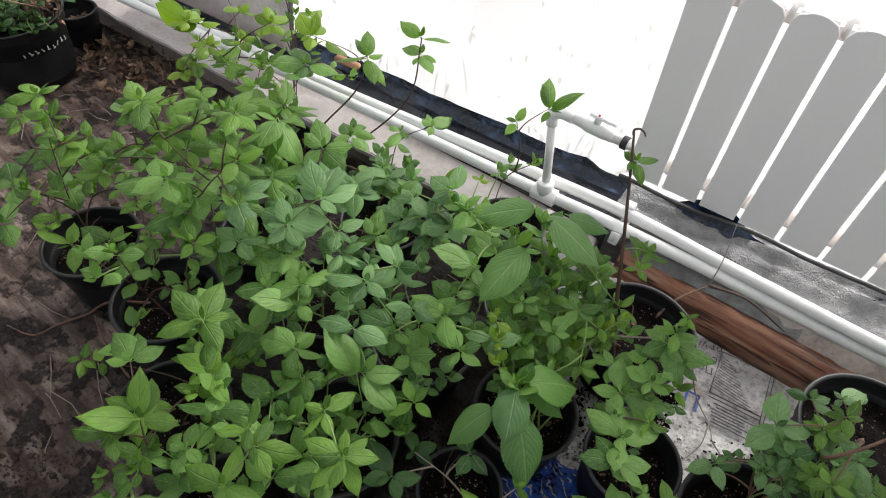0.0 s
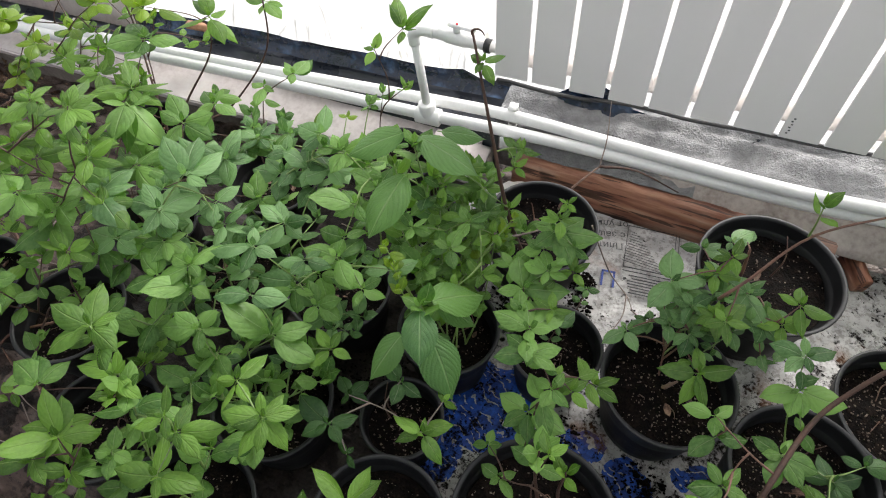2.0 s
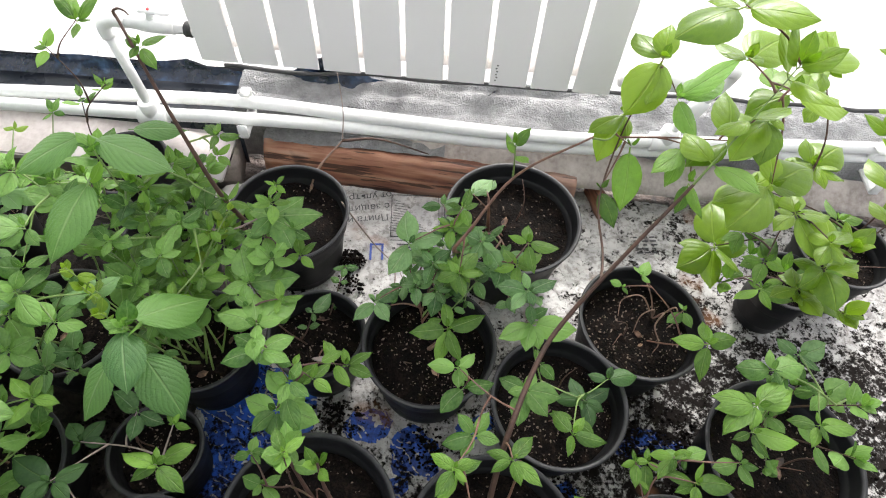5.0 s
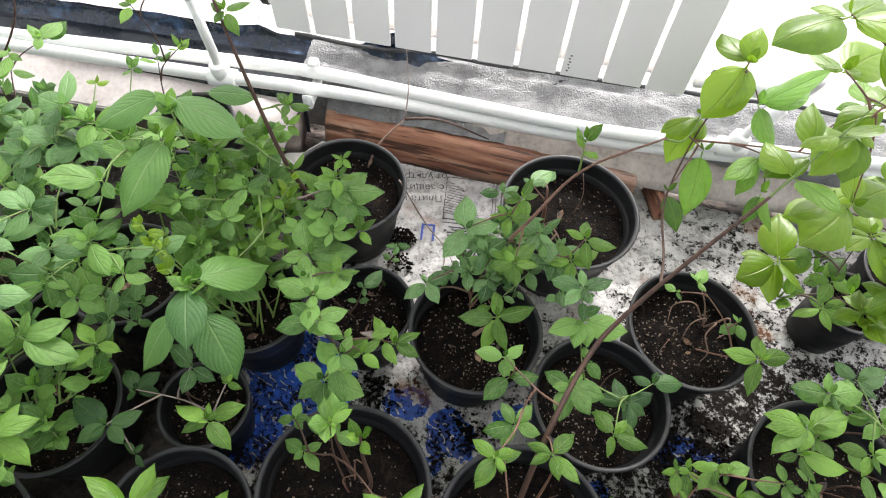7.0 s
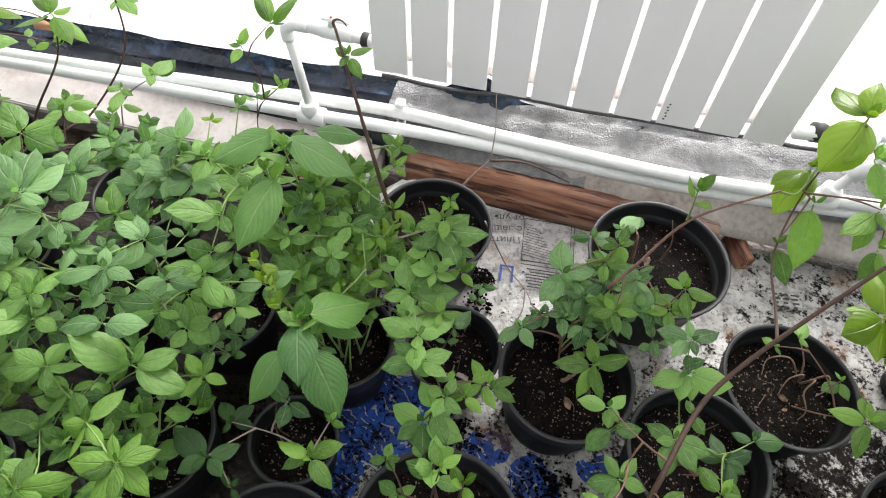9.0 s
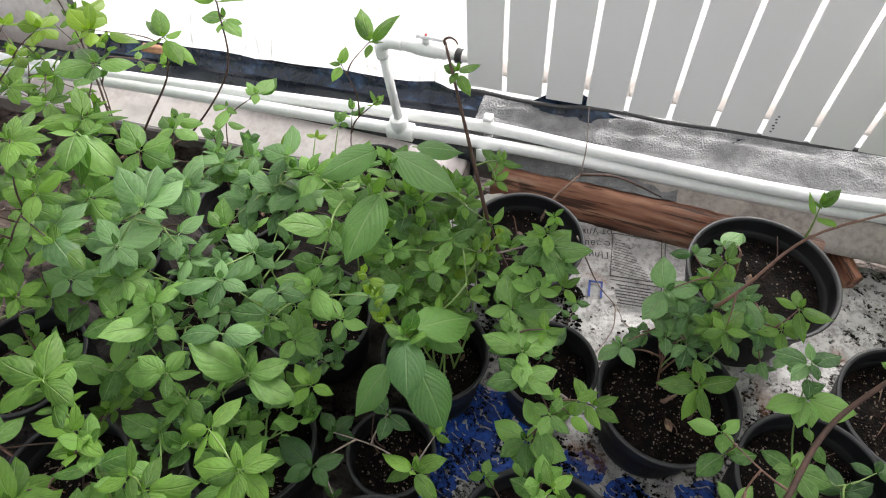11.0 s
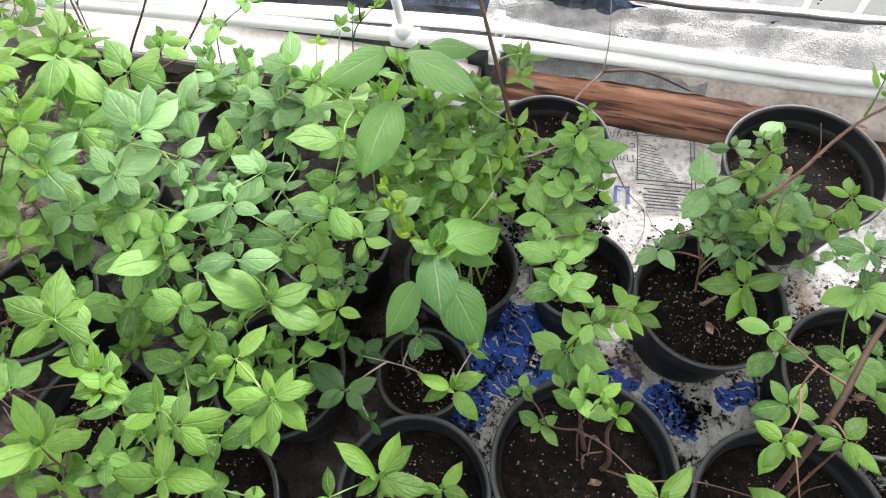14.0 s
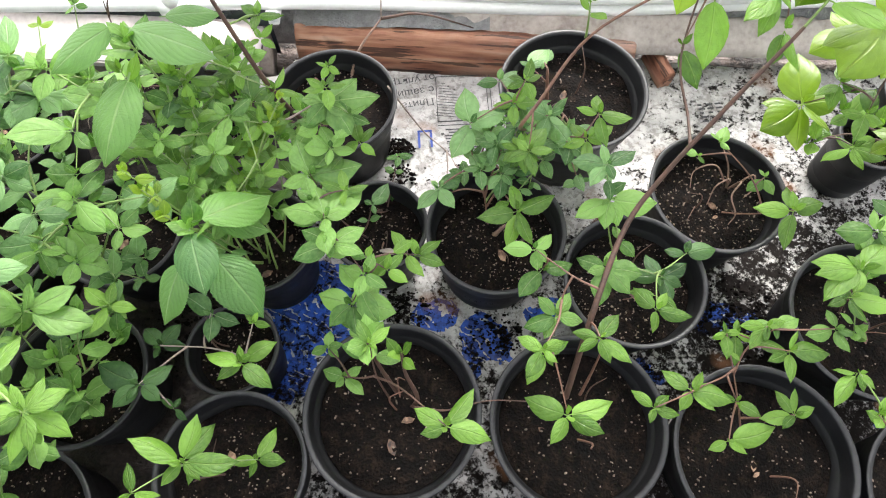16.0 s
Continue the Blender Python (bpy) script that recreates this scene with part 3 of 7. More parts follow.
# rough plank with bark on the right stretch
def rough_plank(name, length, height, thick, m, label, mat=BARK):
    b = bmesh.new()
    xs = steps((-length / 2, length / 2, 60))
    ring = ((-1, 0), (-1, 0.3), (-0.95, 0.62), (-0.7, 0.9), (-0.2, 1), (0.6, 0.98), (1, 0.8), (1, 0))
    rows = [[b.verts.new((x, 0.5 * thick * u + 0.006 * fbm(x, w * height, 7, u), max(0, w * height * (1 + 0.10 * fbm(x, w, 3, 6))) + (0.004 * fbm(x, u, 20, 3) if w else 0))) for u, w in ring] for x in xs]
    for a, c in zip(rows, rows[1:]):
        for k in range(len(ring)):
            b.faces.new((a[k], a[(k + 1) % len(ring)], c[(k + 1) % len(ring)], c[k]))
    b.faces.new(rows[0][::-1])
    b.faces.new(rows[-1])
    bmesh.ops.recalc_face_normals(b, faces=b.faces)
    o = tagged(part(name, b, mat, None, label), category="plank")
    o.matrix_world = m
    return o


rough_plank("bark_plank", 0.76, 0.098, 0.05, pose(0.235, 1.106, 0.0, -10, 0, 1.5), "reddish-brown raw plank with bark standing on edge")
rough_plank("plank_offcut", 0.09, 0.045, 0.03, pose(0.683, 1.138, 0.006, -8, 0, -66), "short reddish-brown plank offcut beside a pot")
rough_plank("grey_board", 1.3, 0.085, 0.02, pose(0.8, 1.152, 0.055, -50, 0, 3.6), "pale weathered board lying behind the bark plank", PALEWOOD)
bm = bmesh.new()
sheet(bm, steps((-0.2, 0.24, 50)), steps((-0.022, 0.022, 6)), lambda x, y: 0.009 * fbm(x, y, 9, 3) + 0.004 * fbm(x, y, 30, 1))
ob = tagged(part("crumpled_film", bm, FOIL, None, "crumpled silver foil behind the plank"), category="foil")
ob.matrix_world = pose(0.05, 1.142, 0.104, 12, 0, 4)

# grey offcut and papers beside the back pots
bm = bmesh.new()
box(bm, (-0.075, -0.06, 0), (0.075, 0.06, 0.02), 0.003)
ob = tagged(part("board_offcut", bm, BOARD, None, "grey-white board offcut with a sawn end"), category="board")
ob.matrix_world = pose(-0.285, 1.035, 0.085, 5, 6, 3)
bm = bmesh.new()
box(bm, (-0.06, -0.05, 0), (0.06, 0.05, 0.085), 0.004)
ob = tagged(part("timber_block", bm, GREYWOOD, None, "brown timber block under the offcut"), category="timber")
ob.matrix_world = pose(-0.26, 1.06, 0.0, 0, 0, 12)
bm = bmesh.new()
sheet(bm, steps((-0.09, 0.09, 16)), steps((-0.06, 0.06, 12)), lambda x, y: 0.02 + 0.03 * fbm(x, y, 12, 4) + 0.012 * fbm(x, y, 40, 2))
ob = tagged(part("torn_paper", bm, PAPER, None, "crumpled torn white paper sack by a pot"), category="paper")
ob.matrix_world = pose(-0.135, 0.985, 0.01, 0, 0, 35)


# ---- pipes ----
def pipe_run(name, pts, r, label):
    b = bmesh.new()
    tube(b, smooth_path(pts, 10), r, 20)
    return tagged(part(name, b, PIPE, None, label), category="pipe")


upper = pipe_run("water_pipe", ((-3.6, 0.76, 0.19), (-2.3, 0.884, 0.19), (-1.24, 0.985, 0.19), (-0.45, 1.1, 0.19), (-0.17, 1.134, 0.191), (0.07, 1.141, 0.191), (0.4, 1.153, 0.191), (0.575, 1.168, 0.191), (0.79, 1.2, 0.191), (1.6, 1.33, 0.19)), 0.0148, "long white plastic heating pipe along the wall")
lower = pipe_run("water_pipe", ((-3.6, 0.72, 0.17), (-2.3, 0.845, 0.175), (-1.02, 0.994, 0.18), (-0.375, 1.066, 0.18), (-0.2, 1.092, 0.176), (0.05, 1.124, 0.167), (0.4, 1.151, 0.16), (0.575, 1.168, 0.16), (0.79, 1.201, 0.16), (1.6, 1.33, 0.159)), 0.0148, "long white plastic heating pipe below another one")


def tee(parent, at, along, out):
    """Tee fitting: a sleeve on the pipe, a branch and its collar."""
    b = bmesh.new()
    at, along, out = Vector(at), Vector(along).normalized(), Vector(out).normalized()
    tube(b, [at - along * 0.032, at - along * 0.03, at + along * 0.03, at + along * 0.032], [0.019, 0.0225, 0.0225, 0.019], 20)
    tube(b, [at, at + out * 0.038, at + out * 0.04], [0.0215, 0.0215, 0.0185], 20)
    return part("tee_fitting", b, PIPE, parent)


def riser(pts, label):
    b = bmesh.new()
    tube(b, pts, 0.0106, 18)
    o = tagged(part("riser_pipe", b, PIPE, None, label), category="pipe")
    return o


tee(lower, (-0.37, 1.064, 0.18), (1, 0.1, 0), (-0.1, 0.02, 1))
tee(upper, (0.79, 1.2, 0.191), (1, 0.15, 0), (0.25, 0.1, 1))
left_riser = riser([(-0.372, 1.066, 0.2), (-0.402, 1.078, 0.395)], "white riser pipe from the tee to the radiator valve")
b = bmesh.new()
tube(b, smooth_path([(-0.4, 1.077, 0.375), (-0.403, 1.079, 0.4), (-0.385, 1.083, 0.412), (-0.355, 1.086, 0.412)], 5), 0.0142, 18)
part("elbow", b, PIPE, left_riser)
b = bmesh.new()
tube(b, [(-0.36, 1.086, 0.412), (-0.2, 1.09, 0.412)], 0.0125, 16)
part("connecting_pipe", b, PIPE, left_riser)
valve = tagged(empty("ball_valve", (-0.3, 1.088, 0.412), "white plastic ball valve with a red dot on its lever"), category="valve")
b = bmesh.new()
tube(b, [(-0.045, 0, 0), (-0.043, 0, 0), (-0.026, 0, 0), (-0.024, 0, 0), (0.024, 0, 0), (0.026, 0, 0), (0.043, 0, 0), (0.045, 0, 0)], [0.012, 0.0145, 0.0145, 0.0165, 0.0165, 0.0145, 0.0145, 0.012], 18)
part("valve_body", b, PIPE, valve)
b = bmesh.new()
tube(b, [(0, 0, 0.01), (0, 0, 0.03)], 0.0085, 16)
part("valve_stem", b, PIPE, valve)
b = bmesh.new()
box(b, (-0.018, -0.009, 0.028), (0.052, 0.007, 0.033), 0.002, pose(0, 0, 0, 0, -6, -6))
lever = part("lever", b, PIPE, valve)
b = bmesh.new()
tube(b, [(0, 0, 0.0315), (0, 0, 0.0355)], 0.003, 12)
part("dot", b, RED, lever, "small red dot")
b = bmesh.new()
tube(b, [(0.066, 0, 0), (0.08, 0, 0)], 0.0155, 8)
part("union_nut", b, GREYCAP, valve, "dark union nut")

right_riser = riser([(0.792, 1.202, 0.205), (0.845, 1.222, 0.33)], "white pipe slanting up from the tee to the radiator")
b = bmesh.new()
tube(b, [(0.817, 1.211, 0.262), (0.838, 1.219, 0.312)], 0.019, 18)
part("sleeve", b, PIPE, right_riser)
b = bmesh.new()
tube(b, smooth_path([(0.838, 1.219, 0.312), (0.868, 1.225, 0.37), (0.85, 1.2, 0.41), (0.74, 1.145, 0.415), (0.62, 1.115, 0.415)], 8), 0.0135, 16)
part("bend", b, PIPE, right_riser)
valve2 = tagged(empty("ball_valve", (0.735, 1.135, 0.415), "white plastic ball valve at the radiator's far end"), category="valve")
b = bmesh.new()
tube(b, [(-0.03, 0, 0), (-0.028, 0, 0), (0.028, 0, 0), (0.03, 0, 0)], [0.016, 0.021, 0.021, 0.016], 18)
part("valve_body", b, PIPE, valve2)
b = bmesh.new()
tube(b, [(-0.062, -0.005, 0), (-0.085, -0.008, 0)], 0.019, 8)
part("union_nut", b, GREYCAP, valve2, "dark union nut")

# clips
for x, y, z in ((-0.171, 1.108, 0.17), (-1.45, 0.95, 0.163), (1.3, 1.235, 0.155)):
    c = tagged(empty("pipe_clip", (x, y, z), "white plastic double clip holding both pipes"), category="clip", group="pipe clips")
    c.rotation_euler = (0, 0, radians(6))
    b = bmesh.new()
    box(b, (-0.011, -0.05, -0.022), (0.011, 0.05, -0.012), 0.002)
    part("base", b, PIPE, c)
    b = bmesh.new()
    box(b, (-0.011, 0.034, -0.012), (0.011, 0.041, 0.052), 0.002)
    part("jaw", b, PIPE, c)
    b = bmesh.new()
    box(b, (-0.011, -0.049, -0.02), (0.011, -0.043, 0.016), 0.002)
    part("jaw", b, PIPE, c)
    b = bmesh.new()
    box(b, (-0.011, 0.012, 0.048), (0.011, 0.041, 0.053), 0.0015)
    part("hook", b, PIPE, c)
b = bmesh.new()
for k in range(5):
    box(b, (0.06 + k * 0.0085, 0, 0.2082), (0.065 + k * 0.0085, 0.004, 0.209), 0, Matrix.Translation((0, 1.146, 0)))
part("printed_mark", b, INK, upper, "small dark printed mark")


# ---- radiator ----
radiator = empty("radiator", (-0.193, 1.033, 0.388), "white sectional aluminium radiator hung before the film wall", "radiator")
radiator.rotation_euler = (0, radians(-1.4), radians(3.1))


def front_plate():
    b = bmesh.new()
    prof = [(-0.0355, 0.0), (0.0355, 0.0), (0.0355, 0.398), (0.028, 0.41), (0.012, 0.4165), (0, 0.418), (-0.012, 0.4165), (-0.028, 0.41), (-0.0355, 0.398)]
    for y in (0.0, 0.004):
        vs = [b.verts.new((x, y, z)) for x, z in prof]
        b.faces.new(vs if y == 0 else vs[::-1])
    b.verts.ensure_lookup_table()
    n = len(prof)
    for k in range(n):
        b.faces.new((b.verts[k], b.verts[k + n], b.verts[(k + 1) % n + n], b.verts[(k + 1) % n]))
    bmesh.ops.recalc_face_normals(b, faces=b.faces)
    bmesh.ops.bevel(b, geom=[e for e in b.edges], offset=0.0012, segments=1, affect="EDGES")
    return b


plate = mesh_of(front_plate(), "front_plate", RAD, False)
def simple(name, lo, hi, bevel):
    c = bmesh.new()
    box(c, lo, hi, bevel)
    return mesh_of(c, name, RAD, False)


pieces = [("web", simple("web", (-0.004, 0.004, 0.012), (0.004, 0.078, 0.4), 0.001)), ("fin", simple("fin", (-0.014, 0.03, 0.03), (0.014, 0.032, 0.39), 0)),
          ("fin", simple("fin", (-0.014, 0.055, 0.03), (0.014, 0.057, 0.39), 0)), ("cap", simple("cap", (-0.0345, 0.006, 0.384), (0.0345, 0.08, 0.412), 0.006))]
for z in (0.026, 0.392):
    b = bmesh.new()
    tube(b, [(-0.04, 0.045, z), (0.04, 0.045, z)], 0.019, 18)
    pieces.append(("collector", mesh_of(b, "collector", RAD)))
for k in range(10):
    sec = new("section", plate)
    sec.parent, sec.location = radiator, (0.04 + 0.08 * k, 0, 0)
    for nm, me in pieces:
        o = new(nm, me)
        o.parent = sec

b = bmesh.new()
for k in range(6):
    box(b, (0.5735 + 0.002 * (k % 2), -0.0006, 0.012 + k * 0.007), (0.577 + 0.002 * (k % 2), 0.0, 0.0145 + k * 0.007))
part("printed_marks", b, INK, radiator, "faint column of dark printed marks")


# ---- pots ----
POTS = {}


def pot_profile(r, h):
    return ([(0.0, 0.004), (0.72 * r, 0.0), (0.76 * r, 0.004), (0.9 * r, h - 0.042), (0.945 * r, h - 0.038), (0.965 * r, h - 0.006)],
            [(0.965 * r, h - 0.006), (r, h - 0.004), (r + 0.0012, h - 0.001), (r - 0.001, h), (r - 0.007, h - 0.001), (0.945 * r, h - 0.006)],
            [(0.945 * r, h - 0.006), (0.925 * r, h - 0.03), (0.91 * r, h - 0.034), (0.88 * r, h - 0.037), (0.87 * r, h - 0.075), (0.8 * r, 0.03)])


def plant_pot(key, x, y, r, h=0.17, fill=0.048, label="round black plastic plant pot filled with dark soil", tilt=(0, 0), bits=190, z=0.006):
    rng = random.Random(hash_of(key))
    pot = empty("plant_pot", (x, y, z), label, "plant pot", "black plant pots")
    pot.rotation_euler = (radians(tilt[0]), radians(tilt[1]), rng.random() * 6)
    outer, lip, inner = pot_profile(r, h)
    for nm, prof, mat, lab in (("body", outer, POT, ""), ("rim", lip, LIP, "worn greyish lip"), ("inner_wall", inner, POT, "")):
        b = bmesh.new()
        rings = lathe(b, prof)
        bmesh.ops.remove_doubles(b, verts=b.verts, dist=1e-6)
        part(nm, b, mat, pot, lab)
    b = bmesh.new()
    sr, sz = 0.885 * r - 0.002, h - fill
    for a, w in ((0, 0.0),):
        rings = []
        for i in range(10):
            q = sr * i / 9
            rings.append([b.verts.new((q * math.cos(2 * math.pi * k / 36), q * math.sin(2 * math.pi * k / 36),
                                       sz + 0.012 * fbm(x + q * math.cos(2 * math.pi * k / 36), y + q * math.sin(2 * math.pi * k / 36), 16, 2)
                                       + 0.007 * (1 - i / 9))) for k in range(36)] if i else [b.verts.new((0, 0, sz + 0.007))])
        for k in range(36):
            b.faces.new((rings[0][0], rings[1][k], rings[1][(k + 1) % 36]))
        for c, d in zip(rings[1:], rings[2:]):
            for k in range(36):
                b.faces.new((c[k], d[k], d[(k + 1) % 36], c[(k + 1) % 36]))
    part("soil", b, SOIL, pot, "dark peaty soil")
    b = bmesh.new()
    for _ in range(bits):
        a, q = rng.random() * 6.283, sr * math.sqrt(rng.random()) * 0.97
        px, py = q * math.cos(a), q * math.sin(a)
        s = rng.choice((0.0006, 0.0007, 0.0009, 0.0011, 0.0014, 0.0019))
        long = rng.uniform(1, 1.8) if rng.random() < 0.95 else rng.uniform(2, 4)
        m = Matrix.Translation((px, py, sz + 0.012 * fbm(x + px, y + py, 16, 2) + 0.007 * (1 - q / sr) + s * 0.3)) @ Euler((rng.gauss(0, 0.4), rng.gauss(0, 0.4), rng.random() * 6)).to_matrix().to_4x4() @ Matrix.Diagonal((s * long, s, s * rng.uniform(0.6, 1), 1))
        vs = bmesh.ops.create_icosphere(b, subdivisions=1, radius=1)["verts"]
        bmesh.ops.transform(b, matrix=m, verts=vs)
    tagged(part("perlite", b, PERLITE, pot, "pale perlite and bark bits"), kind="stuff")
    POTS[key] = (x, y, z + sz)
    return pot


def hash_of(s):
    return sum((i + 3) * ord(c) * 7919 for i, c in enumerate(s)) % 100003


for key, x, y, r, h in (("A", 0.002, 0.856, 0.124, 0.175), ("B", 0.461, 0.915, 0.142, 0.195), ("C", 0.335, 0.61, 0.122, 0.18), ("D", 0.577, 0.545, 0.121, 0.17),
                        ("E", 0.73, 0.73, 0.122, 0.17), ("F", 0.197, 0.285, 0.138, 0.175), ("G", 0.484, 0.297, 0.136, 0.175), ("H", 0.766, 0.278, 0.137, 0.17),
                        ("I", -0.034, 0.176, 0.115, 0.17), ("J", -0.087, 0.362, 0.078, 0.14), ("K", -0.312, 0.285, 0.112, 0.17), ("L", -0.339, 0.055, 0.125, 0.17),
                        ("M", -0.078, 0.552, 0.1, 0.17), ("N", 0.125, 0.605, 0.09, 0.16), ("O", 0.965, 0.512, 0.135, 0.17), ("P", 1.045, 0.24, 0.135, 0.17),
                        ("Q", 1.05, 0.89, 0.07, 0.15), ("W", 1.17, 0.98, 0.1, 0.17),
                        ("R", -1.053, 0.247, 0.105, 0.17), ("S", -0.815, 0.27, 0.115, 0.15), ("T", -1.0, 0.765, 0.085, 0.17), ("Y", -0.385, 0.93, 0.09, 0.16),
                        ("X", -0.55, 0.5, 0.11, 0.16), ("Z", -0.33, 0.55, 0.11, 0.16), ("ZZ", -0.62, 0.74, 0.105, 0.16), ("XX", -0.22, 0.76, 0.09, 0.16), ("LL", -0.58, 0.12, 0.11, 0.16),
                        ("AA", -0.8, 0.52, 0.1, 0.16)):
    plant_pot(key, x, y, r, h, bits=420 if key in "CDE" else 190)
plant_pot("U", -2.02, 0.56, 0.16, 0.22, label="large black plastic pot with white hand lettering", bits=10)
plant_pot("V", -2.09, 0.775, 0.072, 0.12, label="black plastic pot with dry leaf litter", bits=10)
plant_pot("BK", 0.25, 0.02, 0.13, 0.17)
plant_pot("BL", 0.53, 0.02, 0.13, 0.17)


# ---- leaves and shrubs ----
def leaf_mesh(name, width, arch, fold, mat, rows=14, teeth=0.0, seed=1, belly=0.42, tip=0.3):
    """One leaf of unit length along +y, its stalk at the origin; it arches over between stalk and tip."""
    rng = random.Random(seed)
    b = bmesh.new()
    uv = b.loops.layers.uv.new("uv")
    where = {}
    cols = (-1, -0.6, -0.25, 0, 0.25, 0.6, 1)
    sway = rng.uniform(-0.05, 0.05)
    wave = [rng.uniform(-0.5, 0.5) for _ in range(4)]
    grid = []
    for i in range(rows + 1):
        t = i / rows
        y = 0.09 + 0.91 * t
        w = width * 0.5 * (math.sin(1.5708 * t / belly) ** 0.62 if t < belly else max(0.0, math.cos(1.5708 * (t - belly) / (1 - belly))) ** 0.74)
        w *= 1 - tip * max(0.0, (t - 0.74) / 0.26) ** 1.1
        if 0 < i < rows and teeth:
            w *= 1 + (teeth if i % 2 else -teeth)
        w = max(w, 0.006 if i < rows else 0.0015)
        line = []
        for c in cols:
            q = abs(c)
            z = fold * 2.0 * q * w - 0.35 * w * q * q + arch * 4 * (t - t * t) * 0.5
            z += 0.022 * q * math.sin(6.0 * t + wave[0] * 6 + (1.5 if c > 0 else 0)) + 0.012 * wave[1] * c
            v = b.verts.new((c * w + sway * math.sin(3.14 * t), y - 0.02 * q * (1 if 0 < t < 1 else 0), z))
            where[v] = (c * 0.5 + 0.5, t)
            line.append(v)
        grid.append(line)
    for p, q in zip(grid, grid[1:]):
        for k in range(len(cols) - 1):
            b.faces.new((p[k], p[k + 1], q[k + 1], q[k]))
    s = [b.verts.new((dx, yy, dz)) for yy in (0.0, 0.11) for dx, dz in ((-0.012, 0.004), (0.012, 0.004), (0, -0.016))]
    for v in s:
        where[v] = (0.5, 0.02)
    for k in range(3):
        b.faces.new((s[k], s[(k + 1) % 3], s[3 + (k + 1) % 3], s[3 + k]))
    for f in b.faces:
        for lo in f.loops:
            lo[uv].uv = where[lo.vert]
    return mesh_of(b, name, mat)


# width, belly and drawn-out tip of each kind of leaf
BROAD = {"blue": (0.55, 0.42, 0.36), "mid": (0.57, 0.46, 0.24), "bright": (0.46, 0.41, 0.36), "lime": (0.6, 0.45, 0.22), "dark": (0.54, 0.47, 0.2)}
FORMS = ((1.0, 0.1, 0.05), (1.08, 0.16, 0.02), (0.92, 0.06, 0.14), (1.12, 0.2, 0.0), (0.98, 0.02, 0.08), (1.03, 0.24, 0.06), (0.9, 0.12, -0.03), (1.05, 0.08, 0.1))
LEAVES = {k: [leaf_mesh("leaf", w * BROAD[k][0], d, f, m, teeth=0.012, seed=i, belly=BROAD[k][1], tip=BROAD[k][2]) for i, (w, d, f) in enumerate(FORMS)]
          for k, m in LEAF.items()}
BIG = {k: [leaf_mesh("leaf", w, d, 0.06, PUCKERED.get(k, LEAF[k]), rows=32, teeth=0.022, seed=9 + i, belly=0.43, tip=0.34) for i, (w, d) in enumerate(((0.58, 0.14), (0.48, 0.1)))] for k in ("mid", "blue", "bright", "lime", "dark")}


def put_leaf(parent, org, at, direction, length, kind, rng, roll=None, mesh=None):
    d = Vector(direction).normalized()
    up = Vector((0, 0, 1))
    x = d.cross(up)
    x = x.normalized() if x.length > 1e-3 else Vector((1, 0, 0))
    z = x.cross(d)
    a = rng.gauss(0, 0.24) if roll is None else roll
    x, z = x * math.cos(a) + z * math.sin(a), z * math.cos(a) - x * math.sin(a)
    m = Matrix((x, d, z)).transposed().to_4x4()
    o = new("leaf", mesh or rng.choice(LEAVES[kind]))
    o.parent = parent
    o.matrix_basis = Matrix.Translation(Vector(at) - org) @ m @ Matrix.Diagonal((length, length, length, 1))
    return o


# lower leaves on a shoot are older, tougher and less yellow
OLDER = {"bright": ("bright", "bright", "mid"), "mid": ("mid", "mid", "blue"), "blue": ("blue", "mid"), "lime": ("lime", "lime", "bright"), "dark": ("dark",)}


def leafy_stem(parent, org, base, tip, rng, kind="mid", size=0.05, gap=0.044, leafy=0.6, bark="green", thick=0.0022, bend=0.15, via=(), top=True, az=None, lift=0.0):
    """A stem from base to tip with crosswise pairs of leaves, smallest at the top."""
    base, tip = Vector(base), Vector(tip)
    if via:
        pts = smooth_path([base, *via, tip], 6)
    else:
        side = Vector((rng.uniform(-1, 1), rng.uniform(-1, 1), 0)) * bend * (tip - base).length * 0.5
        low = base.lerp(tip, 0.4) + side + Vector((0, 0, 0.04 * (tip - base).length))
        pts = smooth_path([base, low, tip], 6)
    n = len(pts)
    b = bmesh.new()
    tube(b, [p - org for p in pts], [thick * (1.0 - 0.6 * i / (n - 1)) for i in range(n)], 6)
    part("stem", b, STEM[bark], parent)
    run, total = [0.0], 0.0
    for a, c in zip(pts[::-1], pts[::-1][1:]):
        total += (a - c).length
        run.append(total)

    def at(s):
        for i in range(len(run) - 1):
            if run[i + 1] >= s:
                q = (s - run[i]) / max(1e-9, run[i + 1] - run[i])
                return pts[::-1][i].lerp(pts[::-1][i + 1], q), (pts[::-1][i] - pts[::-1][i + 1]).normalized()
        return pts[0], (pts[1] - pts[0]).normalized()

    turn = rng.random() * 3.14 if az is None else az
    nodes = [(0.0, 0.5, 62), (0.006, 0.8, 34), (0.02, 1.0, 14)] if top else []
    s = 0.02 + gap if top else gap * 0.9
    while s < total * leafy:
        nodes.append((s, rng.uniform(0.75, 1.2), rng.uniform(-24, 12)))
        s += gap * rng.uniform(0.8, 1.25)
    for s, f, el in nodes:
        p, d = at(s)
        turn += 1.5708 + rng.gauss(0, 0.25)
        for half in (0, math.pi):
            if s > 0.05 and rng.random() < 0.1:
                continue
            e = radians(el + lift + rng.gauss(0, 13))
            v = Vector((math.cos(turn + half) * math.cos(e), math.sin(turn + half) * math.cos(e), math.sin(e)))
            v = (v + d * (0.35 if s < 0.03 else 0.15)).normalized()
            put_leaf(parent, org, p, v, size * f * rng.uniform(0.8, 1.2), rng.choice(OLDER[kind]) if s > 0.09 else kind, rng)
    return pts


